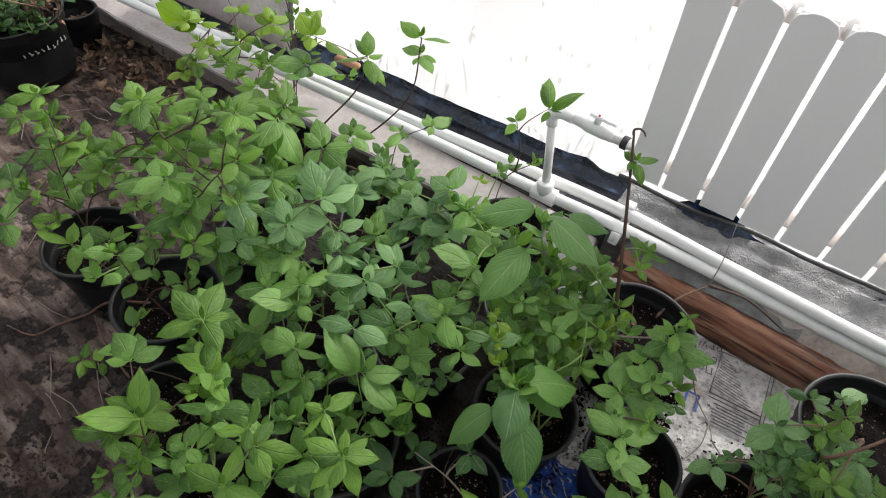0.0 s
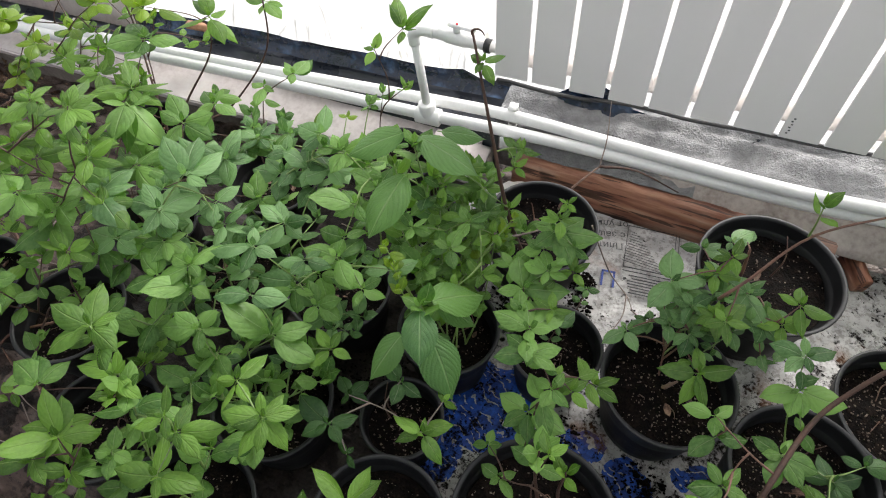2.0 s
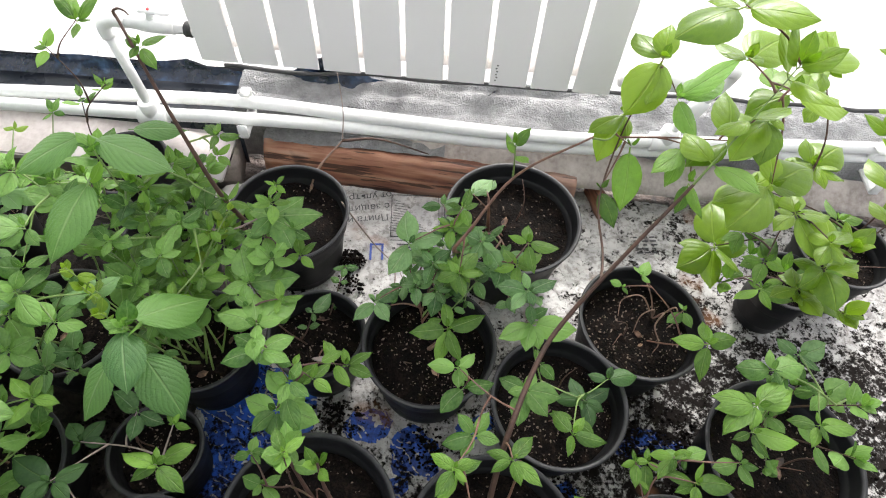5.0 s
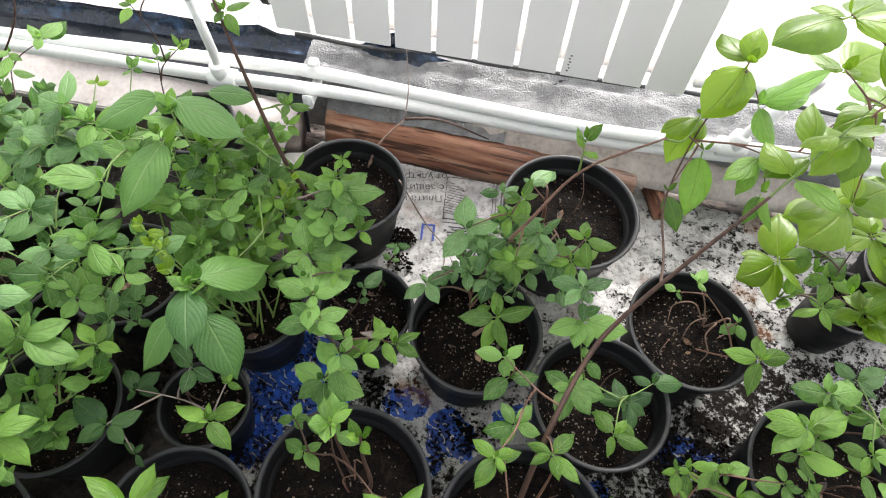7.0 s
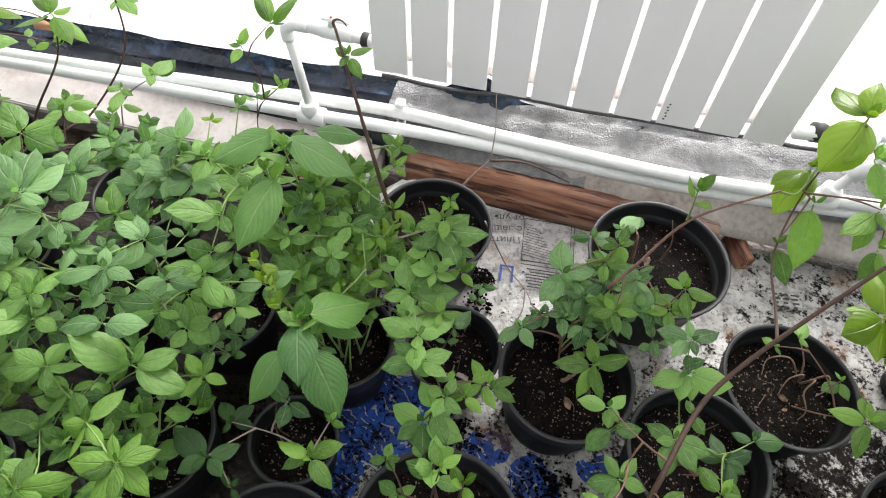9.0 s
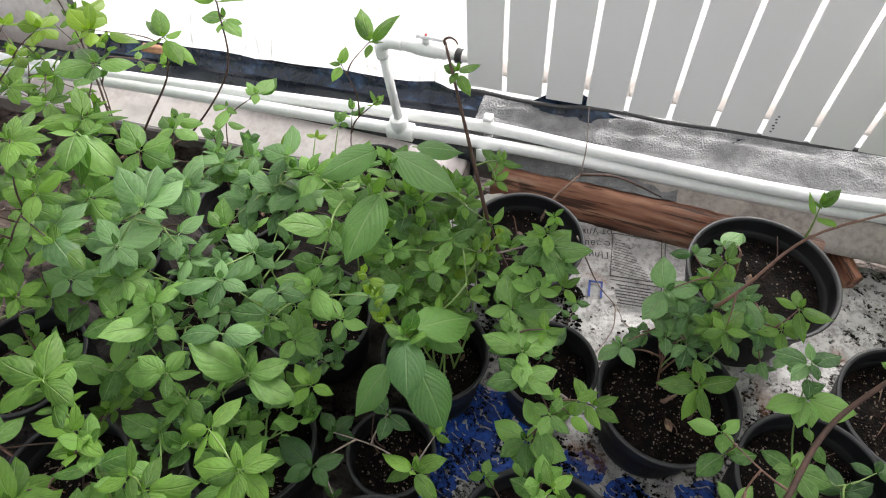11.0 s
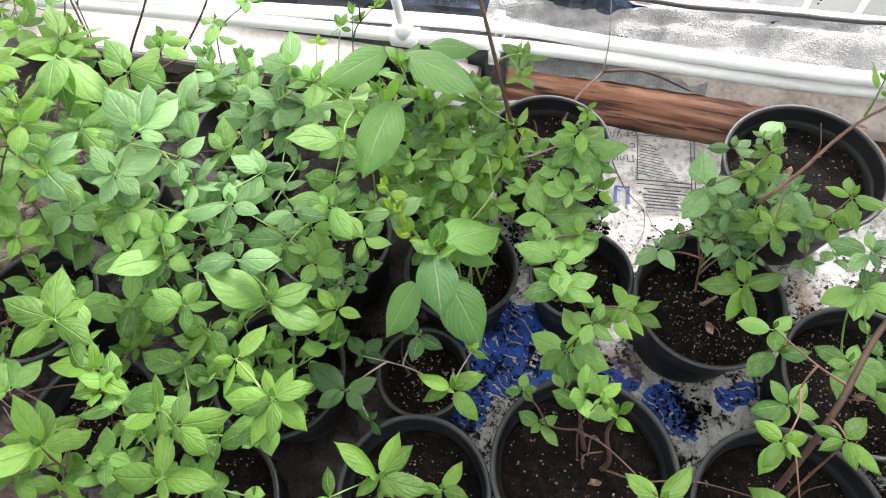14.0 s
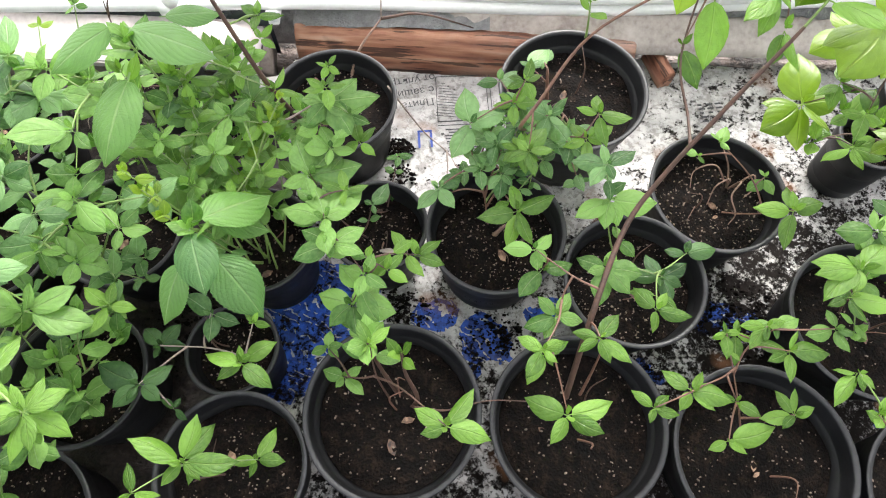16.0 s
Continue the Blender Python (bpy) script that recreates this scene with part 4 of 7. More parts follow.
GROWN = {}


def shrub(key, label, tips, kind="mid", size=0.05, fill=0, bark="green", spread=0.03, category="shrub", twigs=2, **more):
    """A potted shrub: its stems rise from the pot's soil to the given tips; fill adds shorter side stems."""
    rng = random.Random(hash_of(key) + 5)
    x, y, z = POTS[key]
    org = Vector((x, y, z))
    plant = empty("shrub", org, label, category, "potted shrubs")
    grown = GROWN.setdefault(plant.name, [])
    for tip in tips:
        tx, ty, tz, *rest = tip
        k = rest[0] if rest else kind
        sz = rest[1] if len(rest) > 1 else size
        away = Vector((tx - x, ty - y, 0))
        base = org + away.normalized() * min(spread, away.length) * rng.uniform(0.3, 1.0) + Vector((0, 0, -0.012))
        # later shoots fork from an older stem near by
        if len(grown) > 2:
            near = sorted((p for p in grown if z + 0.03 < p.z < tz - 0.06), key=lambda p: (p - Vector((tx, ty, tz - 0.1))).length)
            if near and (near[0] - Vector((tx, ty, tz))).length < 0.24:
                base = near[0]
        grown += leafy_stem(plant, org, base, (tx, ty, tz), rng, k, sz, bark=bark, **more)[1:-2]
        for _ in range(fill if rng.random() < 0.8 else fill - 1):
            off = Vector((rng.uniform(-1, 1), rng.uniform(-1, 1), 0)) * 0.075
            leafy_stem(plant, org, rng.choice(grown[-5:]) if grown else base, Vector((tx, ty, max(z + 0.05, tz - rng.uniform(0.03, 0.13)))) + off, rng, k, sz * rng.uniform(0.65, 1.1), bark=rng.choice((bark, "green")), **more)
    # bare and broken twigs low in the pot
    for _ in range(twigs):
        a, n = rng.random() * 6.28, rng.uniform(0.02, 0.06)
        low = org + Vector((math.cos(a), math.sin(a), 0)) * rng.uniform(0.005, 0.03) + Vector((0, 0, -0.01))
        a += rng.gauss(0, 0.6)
        end = low + Vector((math.cos(a) * n, math.sin(a) * n, rng.uniform(0.03, 0.11)))
        knee = low.lerp(end, 0.45) + Vector((rng.gauss(0, 0.012), rng.gauss(0, 0.012), rng.uniform(0.0, 0.03)))
        leafy_stem(plant, org, low, end, rng, bark=rng.choice(("brown", "brown", "red")), thick=rng.uniform(0.0011, 0.0022), leafy=0.0, top=False, via=[knee])
    return plant, org, rng


def tuft(plant, org, rng, at, kind, *leaves, bark="green", low=0.3, gap=0.036):
    """The end of a shoot: a stem from the nearest older wood, a bud and the given leaves, each as bearing, slope and millimetres."""
    at = Vector(at)
    grown = GROWN.setdefault(plant.name, [])
    near = [p for p in grown if (p.z < at.z - 0.03 or (p - at).length < 0.13) and (p - at).length < 0.26]
    away = Vector((at.x - org.x, at.y - org.y, 0))
    base = min(near, key=lambda p: (p - at).length + rng.random() * 0.05) if near else org + away.normalized() * min(0.03, away.length) * rng.uniform(0.3, 1.0) + Vector((0, 0, -0.012))
    usual = sorted(n for _, _, n in leaves)[len(leaves) // 2] * 0.001
    grown += leafy_stem(plant, org, base, at, rng, kind, min(0.05, usual * 0.85), gap=gap, leafy=low, bark=bark, top=False, thick=0.002)[1:-2]
    for bearing, slope, mm in leaves:
        a, e = radians(bearing), radians(slope)
        d = Vector((math.cos(a) * math.cos(e), math.sin(a) * math.cos(e), math.sin(e)))
        put_leaf(plant, org, at - Vector((0, 0, 0.004 if mm > 30 else 0)), d, mm * 0.001, kind, rng)
    a = rng.random() * 6.28
    for half in (0, math.pi):
        put_leaf(plant, org, at, (math.cos(a + half) * 0.5, math.sin(a + half) * 0.5, 0.8), min(0.022, 0.36 * usual), kind, rng)


def hero(plant, org, base, tip, kind="mid", roll=0.0, form=0):
    """A large leaf from its stalk to its tip."""
    b, t = Vector(base), Vector(tip)
    return put_leaf(plant, org, b, t - b, (t - b).length, kind, random.Random(3), roll, BIG[kind][form])


# large-leaved shrub in the middle
p, o, r = shrub("M", "large-leaved shrub with broad toothed green leaves in a pot", ((-0.077, 0.458, 0.415), (-0.206, 0.7, 0.49), (-0.13, 0.55, 0.36)), "mid", 0.05, bark="green", leafy=0.4, thick=0.0032)
for x, y, z in ((-0.14, 0.66, 0.4), (-0.17, 0.7, 0.42), (-0.11, 0.72, 0.36), (-0.1, 0.62, 0.36), (-0.19, 0.6, 0.38), (-0.2, 0.75, 0.4), (-0.15, 0.57, 0.34), (-0.06, 0.66, 0.33), (-0.13, 0.78, 0.38), (-0.25, 0.7, 0.42), (-0.08, 0.56, 0.3), (-0.05, 0.72, 0.34)):
    GROWN[p.name] += leafy_stem(p, o, o + Vector((r.uniform(-0.04, 0.04), r.uniform(-0.04, 0.04), 0)), (x, y, z), r, "bright", 0.042, gap=0.034, leafy=0.6)[1:-2]
hero(p, o, (-0.077, 0.456, 0.42), (-0.037, 0.37, 0.405), "blue", 0.1)
hero(p, o, (-0.072, 0.462, 0.425), (-0.01, 0.556, 0.34), "mid", -0.1, 1)
hero(p, o, (-0.058, 0.44, 0.385), (0.015, 0.372, 0.32), "dark", 0.2)
hero(p, o, (-0.086, 0.42, 0.395), (-0.116, 0.346, 0.33), "blue", 0.0, 1)
hero(p, o, (-0.212, 0.714, 0.5), (-0.08, 0.694, 0.468), "blue", 0.05, 1)
hero(p, o, (-0.198, 0.66, 0.468), (-0.203, 0.524, 0.44), "mid", 0.1, 1)
hero(p, o, (-0.222, 0.716, 0.5), (-0.311, 0.651, 0.462), "blue", 0.3, 1)
hero(p, o, (-0.2, 0.78, 0.45), (-0.116, 0.812, 0.432), "blue", 0.0, 1)
hero(p, o, (-0.08, 0.5, 0.37), (0.0, 0.5, 0.33), "mid", 0.0, 1)
tuft(p, o, r, (-0.147, 0.694, 0.42), "bright", (20, -12, 48), (-75, -12, 39), (180, -12, 42), (159, 13, 32), (63, 13, 41))
tuft(p, o, r, (-0.126, 0.747, 0.42), "bright", (-25, -12, 38), (-122, -11, 31), (157, 12, 29), (117, 11, 40), (36, -12, 38))
tuft(p, o, r, (-0.085, 0.731, 0.4), "bright", (31, -12, 39), (-67, -11, 31), (-169, -12, 48), (170, 11, 40), (74, 12, 33))
tuft(p, o, r, (-0.08, 0.652, 0.4), "mid", (2, -11, 31), (-93, -12, 40), (168, -12, 45), (145, 12, 32), (44, 12, 43))
tuft(p, o, r, (-0.036, 0.655, 0.38), "bright", (-36, -12, 28), (-134, -12, 40), (149, 11, 36), (108, 12, 30), (24, -12, 45))
tuft(p, o, r, (-0.09, 0.591, 0.39), "mid", (40, -13, 32), (-53, -12, 39), (-156, -12, 38), (180, 13, 32), (86, 12, 42))
tuft(p, o, r, (-0.027, 0.584, 0.36), "bright", (14, -12, 39), (-82, -12, 30), (180, -13, 32), (155, 12, 39), (56, 12, 35))
tuft(p, o, r, (-0.165, 0.658, 0.41), "mid", (-12, -12, 33), (-110, -12, 42), (169, 12, 42), (129, 11, 36), (27, 11, 31))
tuft(p, o, r, (-0.057, 0.536, 0.36), "bright", (23, -11, 31), (-92, -12, 39), (169, 12, 38), (110, 11, 30))
tuft(p, o, r, (-0.031, 0.719, 0.38), "bright", (-3, -12, 40), (-119, -12, 34), (140, 11, 30), (78, 11, 41))
tuft(p, o, r, (-0.156, 0.586, 0.42), "mid", (9, -12, 34), (-86, -13, 27), (174, -12, 51), (151, 12, 38), (50, 11, 30))
tuft(p, o, r, (-0.134, 0.636, 0.375), "mid", (46, -8, 41), (-137, -10, 36), (128, -9, 44), (-49, -9, 44))
tuft(p, o, r, (-0.132, 0.713, 0.36), "mid", (164, -10, 36), (-12, -9, 33), (-73, -9, 37), (129, -9, 57))
tuft(p, o, r, (-0.063, 0.64, 0.33), "mid", (-151, -10, 29), (51, -9, 34), (-82, -10, 36), (93, -9, 40))
tuft(p, o, r, (-0.117, 0.552, 0.36), "mid", (29, -9, 27), (141, -9, 45), (-99, -9, 31))
p, o, r = shrub("K", "bushy shrub with fresh green leaves in a black pot", ((-0.34, 0.22, 0.32), (-0.4, 0.27, 0.3), (-0.3, 0.2, 0.26), (-0.38, 0.34, 0.26), (-0.192, 0.173, 0.401), (-0.2, 0.335, 0.28), (-0.3, 0.3, 0.26), (-0.27, 0.36, 0.29), (-0.25, 0.25, 0.26),), "mid", 0.045, 1, leafy=0.6)
tuft(p, o, r, (-0.187, 0.203, 0.448), "bright", (83, -9, 43), (40, -9, 50), (-23, -36, 59), (-70, -15, 46), (-98, -21, 61), (-142, -9, 44), (-166, -9, 63), (127, 14, 36))
tuft(p, o, r, (-0.261, 0.236, 0.428), "bright", (-161, -8, 34), (104, 30, 24), (-84, -8, 48), (85, -21, 64), (-27, -8, 41))
tuft(p, o, r, (-0.287, 0.335, 0.372), "mid", (2, -27, 85), (-153, -9, 43), (87, 24, 39), (44, -9, 66), (-178, 36, 94), (180, -9, 52))
tuft(p, o, r, (-0.328, 0.363, 0.425), "blue", (98, 35, 17), (-157, -9, 65), (21, -9, 60), (-141, -9, 37), (-7, -8, 41))
tuft(p, o, r, (-0.369, 0.282, 0.334), "mid", (-102, -9, 53), (53, -9, 32), (-177, -9, 55), (-32, -9, 46))
tuft(p, o, r, (-0.394, 0.293, 0.38), "mid", (27, -12, 47), (-57, -12, 38), (-163, -12, 73), (175, 12, 53), (77, 12, 40))
tuft(p, o, r, (-0.199, 0.363, 0.34), "bright", (3, -13, 37), (-115, -12, 46), (152, 12, 44), (87, 12, 34))
p, o, r = shrub("L", "leafy shrub with fresh green leaves in a black pot", ((-0.31, 0.1, 0.3), (-0.288, 0.154, 0.32), (-0.33, 0.169, 0.363), (-0.432, 0.119, 0.26), (-0.415, 0.168, 0.41), (-0.36, -0.02, 0.28), (-0.48, 0.06, 0.28), (-0.4, 0.07, 0.34), (-0.47, -0.03, 0.26),), "mid", 0.045, 1, leafy=0.6)
tuft(p, o, r, (-0.475, 0.205, 0.48), "bright", (121, -3, 76), (178, 6, 75), (-128, -18, 76), (67, -10, 42), (-13, -9, 59), (-117, -10, 29))
tuft(p, o, r, (-0.431, 0.169, 0.424), "bright", (-172, -9, 76), (-10, -15, 55), (-114, -10, 35), (74, 24, 27), (122, 14, 40))
tuft(p, o, r, (-0.317, 0.15, 0.437), "bright", (120, 14, 44), (-138, -9, 47), (-49, -16, 33), (-166, -9, 33))
tuft(p, o, r, (-0.306, 0.142, 0.406), "bright", (33, -9, 70), (103, -8, 48), (-17, -9, 54), (-41, -8, 28))
tuft(p, o, r, (-0.306, 0.083, 0.376), "bright", (120, 0, 62), (-166, -9, 73), (12, -9, 71), (-58, -8, 34))
tuft(p, o, r, (-0.4, 0.083, 0.356), "mid", (116, 15, 38), (3, -9, 33), (-154, -8, 28), (-63, -9, 40))
tuft(p, o, r, (-0.385, 0.224, 0.317), "mid", (179, 0, 75), (-17, -9, 49), (-140, -8, 34), (88, -9, 24))
p, o, r = shrub("I", "young shrub with large fresh leaves in a black pot", ())
tuft(p, o, r, (-0.073, 0.175, 0.262), "bright", (164, 21, 80), (85, 6, 66), (-125, -10, 42), (-36, -10, 36), (63, -9, 64), (7, -9, 76))
tuft(p, o, r, (0.005, 0.192, 0.185), "bright", (71, -9, 53), (-166, -8, 41), (3, -9, 43), (-101, -9, 27))
tuft(p, o, r, (-0.126, 0.129, 0.27), "bright", (121, -9, 44), (-138, -9, 32), (2, -9, 37))
p, o, r = shrub("J", "small shrub with glossy dark leaves in a small pot", (), bark="grey")
tuft(p, o, r, (-0.009, 0.309, 0.308), "bright", (170, -9, 58), (102, 10, 24), (-30, -21, 57), (32, 22, 24), bark='grey', low=0.15)
tuft(p, o, r, (0.004, 0.361, 0.329), "bright", (133, -9, 26), (-2, -9, 25), (63, 30, 18), bark='grey', low=0.15)
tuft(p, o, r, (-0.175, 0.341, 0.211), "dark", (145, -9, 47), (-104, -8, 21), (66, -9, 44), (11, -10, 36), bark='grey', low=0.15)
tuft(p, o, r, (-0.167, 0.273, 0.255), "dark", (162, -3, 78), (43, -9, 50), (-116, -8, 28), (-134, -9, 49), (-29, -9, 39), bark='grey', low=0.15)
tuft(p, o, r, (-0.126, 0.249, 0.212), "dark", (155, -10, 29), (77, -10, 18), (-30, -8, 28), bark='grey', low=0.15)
tuft(p, o, r, (-0.096, 0.393, 0.24), "blue", (-85, -9, 44), (153, -9, 65), (-11, -9, 46), bark='grey', low=0.15)
p, o, r = shrub("LL", "leafy shrub with fresh green leaves in a black pot", ((-0.503, 0.21, 0.435), (-0.525, 0.235, 0.25), (-0.49, 0.15, 0.31), (-0.6, 0.2, 0.25), (-0.44, 0.02, 0.34), (-0.52, 0.3, 0.29),), "bright", 0.043, 1, leafy=0.5, bark="brown")
tuft(p, o, r, (-0.538, 0.072, 0.315), "bright", (142, 9, 58), (20, -9, 56), (45, -9, 63), (-128, -9, 77), (-82, -9, 73), (-161, -9, 61), (-29, -9, 63), bark='brown')
tuft(p, o, r, (-0.725, 0.07, 0.259), "bright", (-131, -8, 28), (142, -9, 40), (11, -9, 32), (-43, -10, 36), bark='brown')
tuft(p, o, r, (-0.482, 0.066, 0.367), "bright", (139, 27, 78), (136, -9, 75), (35, -9, 58), (-88, -9, 32), (-129, 27, 85), (101, -9, 33), bark='brown')
tuft(p, o, r, (-0.5, 0.025, 0.355), "bright", (-150, -9, 68), (-26, -9, 44), (165, -9, 63), (90, -9, 37), bark='brown')
tuft(p, o, r, (-0.605, 0.115, 0.33), "mid", (140, -9, 63), (-147, -9, 47), (79, -9, 58), (169, -6, 78), bark='brown')
p, o, r = shrub("Z", "dense shrub with cool green leaves in a black pot", ((-0.401, 0.417, 0.387), (-0.389, 0.505, 0.306), (-0.459, 0.405, 0.363), (-0.464, 0.603, 0.314), (-0.392, 0.27, 0.272), (-0.31, 0.5, 0.34), (-0.3, 0.44, 0.29), (-0.24, 0.42, 0.27), (-0.34, 0.38, 0.3), (-0.25, 0.56, 0.32), (-0.2, 0.46, 0.28),), "blue", 0.043, 1, leafy=0.5)
tuft(p, o, r, (-0.239, 0.48, 0.426), "mid", (-178, -9, 69), (-38, -21, 59), (74, -9, 59), (88, 30, 30), (-139, -8, 35))
tuft(p, o, r, (-0.282, 0.452, 0.43), "blue", (-151, -8, 48), (69, -9, 31), (12, -9, 45), (-107, -8, 35))
tuft(p, o, r, (-0.364, 0.522, 0.356), "blue", (-143, -9, 75), (42, -9, 44), (139, -9, 56))
tuft(p, o, r, (-0.282, 0.469, 0.36), "mid", (-50, -36, 61), (19, -9, 40), (-136, -8, 35))
tuft(p, o, r, (-0.295, 0.419, 0.38), "mid", (-58, -36, 42), (-141, -9, 68), (10, -8, 34))
tuft(p, o, r, (-0.315, 0.442, 0.356), "blue", (-121, -24, 45), (-169, -6, 75), (70, -10, 36))
tuft(p, o, r, (-0.369, 0.435, 0.439), "blue", (-155, -9, 76), (118, 15, 35), (-82, -10, 48), (88, -9, 47), (1, -9, 45))
tuft(p, o, r, (-0.404, 0.475, 0.42), "blue", (147, 24, 22), (36, 24, 24), (-2, -8, 28), (-143, -9, 32))
tuft(p, o, r, (-0.184, 0.456, 0.4), "mid", (7, -12, 42), (-86, -12, 33), (178, -12, 63), (153, 12, 45), (51, 12, 37))
tuft(p, o, r, (-0.158, 0.506, 0.4), "blue", (-37, -13, 46), (-159, -13, 46), (106, 12, 34), (39, 12, 50))
tuft(p, o, r, (-0.374, 0.517, 0.4), "blue", (-12, -13, 46), (-109, -12, 56), (171, 12, 58), (133, 12, 49), (27, 12, 45))
tuft(p, o, r, (-0.253, 0.416, 0.36), "mid", (-6, -12, 47), (-103, -13, 37), (176, 12, 57), (139, 12, 49), (34, 12, 44))
tuft(p, o, r, (-0.382, 0.626, 0.38), "blue", (-8, -12, 44), (-99, -12, 56), (175, 11, 55), (137, 12, 50), (35, 13, 41))
p, o, r = shrub("X", "dense shrub with cool green leaves in a black pot", ((-0.486, 0.344, 0.355), (-0.579, 0.52, 0.272), (-0.641, 0.4, 0.355), (-0.54, 0.43, 0.32), (-0.56, 0.33, 0.29), (-0.49, 0.5, 0.29), (-0.52, 0.6, 0.3), (-0.6, 0.46, 0.32),), "blue", 0.043, 1, leafy=0.5)
tuft(p, o, r, (-0.455, 0.37, 0.421), "mid", (75, -9, 59), (-134, -15, 77), (-24, -10, 30), (171, -9, 49), (132, 21, 33))
tuft(p, o, r, (-0.442, 0.345, 0.401), "mid", (-5, -15, 37), (-132, 24, 79), (101, -10, 42), (-117, -9, 45))
tuft(p, o, r, (-0.595, 0.457, 0.361), "blue", (175, 12, 78), (75, -9, 63), (-49, -9, 40), (-122, -10, 36), (20, -9, 32))
tuft(p, o, r, (-0.586, 0.415, 0.36), "mid", (-166, -3, 77), (-116, -9, 51), (-5, -9, 65), (-32, -9, 54))
tuft(p, o, r, (-0.514, 0.257, 0.318), "mid", (159, 6, 77), (48, -9, 49), (-39, -9, 32), (82, -9, 57))
tuft(p, o, r, (-0.471, 0.327, 0.299), "mid", (45, -9, 46), (-148, -10, 42), (-45, -9, 43), (-84, -9, 57))
tuft(p, o, r, (-0.611, 0.359, 0.356), "mid", (88, -9, 65), (-89, -9, 58), (122, -9, 65))
tuft(p, o, r, (-0.545, 0.423, 0.46), "blue", (-179, -9, 75), (151, 21, 56), (58, -9, 77), (104, -9, 64), (-87, -9, 51), (-18, -9, 52), (-148, -9, 38))
tuft(p, o, r, (-0.525, 0.486, 0.49), "blue", (149, 21, 84), (80, -9, 80), (116, -3, 96), (-1, -9, 43), (180, -9, 54))
tuft(p, o, r, (-0.484, 0.486, 0.44), "blue", (-60, -10, 48), (78, -9, 54), (-118, -8, 41), (-5, -9, 38))
tuft(p, o, r, (-0.627, 0.369, 0.4), "blue", (-179, -9, 68), (-105, -9, 40), (50, -9, 49), (126, -9, 66), (-7, -9, 53))
tuft(p, o, r, (-0.528, 0.391, 0.42), "mid", (-86, -10, 42), (59, -9, 39), (-42, -9, 39), (-155, -9, 43))
tuft(p, o, r, (-0.552, 0.255, 0.38), "mid", (22, -12, 43), (-60, -12, 54), (-167, -12, 76), (171, 12, 51), (72, 11, 35))
tuft(p, o, r, (-0.458, 0.462, 0.42), "blue", (13, -12, 59), (-75, -12, 47), (-179, -12, 61), (160, 12, 65), (57, 12, 51))
tuft(p, o, r, (-0.509, 0.338, 0.4), "mid", (-28, -12, 42), (-136, -12, 59), (154, 12, 54), (118, 12, 42), (23, -12, 60))
p, o, r = shrub("ZZ", "dense shrub with cool green leaves in a black pot", ((-0.68, 0.8, 0.3), (-0.6, 0.72, 0.36), (-0.63, 0.84, 0.27), (-0.517, 0.698, 0.336), (-0.6, 0.64, 0.34), (-0.66, 0.56, 0.38), (-0.7, 0.68, 0.34), (-0.56, 0.78, 0.3),), "blue", 0.043, 1, leafy=0.5, bark="brown")
tuft(p, o, r, (-0.792, 0.35, 0.45), "mid", (-139, -6, 98), (82, -9, 57), (-64, -9, 49), (118, 15, 47), bark='brown')
tuft(p, o, r, (-0.736, 0.37, 0.44), "mid", (-138, -9, 47), (100, -9, 61), (-23, -9, 57), (-81, -9, 57), bark='brown')
tuft(p, o, r, (-0.736, 0.352, 0.42), "mid", (71, -9, 59), (-29, -9, 66), (-173, -9, 79), (-111, -9, 87), bark='brown')
tuft(p, o, r, (-0.665, 0.408, 0.46), "blue", (85, -9, 79), (164, -10, 48), (50, -9, 61), (-68, -10, 48), (-24, -9, 91), bark='brown')
tuft(p, o, r, (-0.713, 0.517, 0.4), "mid", (85, -9, 80), (8, -9, 74), (164, -9, 66), (-22, -9, 72), bark='brown')
tuft(p, o, r, (-0.654, 0.341, 0.38), "mid", (-89, -9, 46), (169, -9, 63), (1, -9, 53), (-31, -9, 61), bark='brown')
tuft(p, o, r, (-0.683, 0.632, 0.42), "mid", (-2, -12, 71), (-91, -12, 55), (180, 12, 54), (145, 15, 76), (35, 12, 66), bark='brown')
tuft(p, o, r, (-0.552, 0.589, 0.42), "blue", (44, -11, 45), (-47, -12, 68), (-159, -12, 70), (-178, 12, 53), (93, 12, 67), bark='brown')
tuft(p, o, r, (-0.541, 0.586, 0.42), "blue", (41, -12, 49), (-52, -12, 48), (-163, -12, 75), (176, 12, 57), (91, 12, 48), bark='brown')
tuft(p, o, r, (-0.563, 0.54, 0.41), "blue", (89, 0, 77), (154, 51, 85), (172, 18, 77), (25, -9, 40), (-80, -10, 36), bark='brown')
tuft(p, o, r, (-0.757, 0.56, 0.33), "mid", (149, 36, 78), (91, -6, 77), (10, -33, 77), (-123, 12, 78), bark='brown')
tuft(p, o, r, (-0.593, 0.477, 0.431), "blue", (112, 29, 25), (20, -9, 66), (-162, -9, 60), (-40, -10, 36), bark='brown')
tuft(p, o, r, (-0.668, 0.435, 0.454), "mid", (-111, -9, 45), (79, -9, 46), (174, -6, 77), (-38, -9, 58), bark='brown')
tuft(p, o, r, (-0.654, 0.839, 0.358), "mid", (177, -9, 38), (-10, -10, 30), (-78, -9, 53), bark='brown')
tuft(p, o, r, (-0.596, 0.88, 0.376), "mid", (72, 10, 55), (159, -8, 48), (80, 30, 20), bark='brown')
tuft(p, o, r, (-0.575, 0.856, 0.403), "mid", (94, -9, 65), (155, 21, 36), (-70, -10, 30), bark='brown')
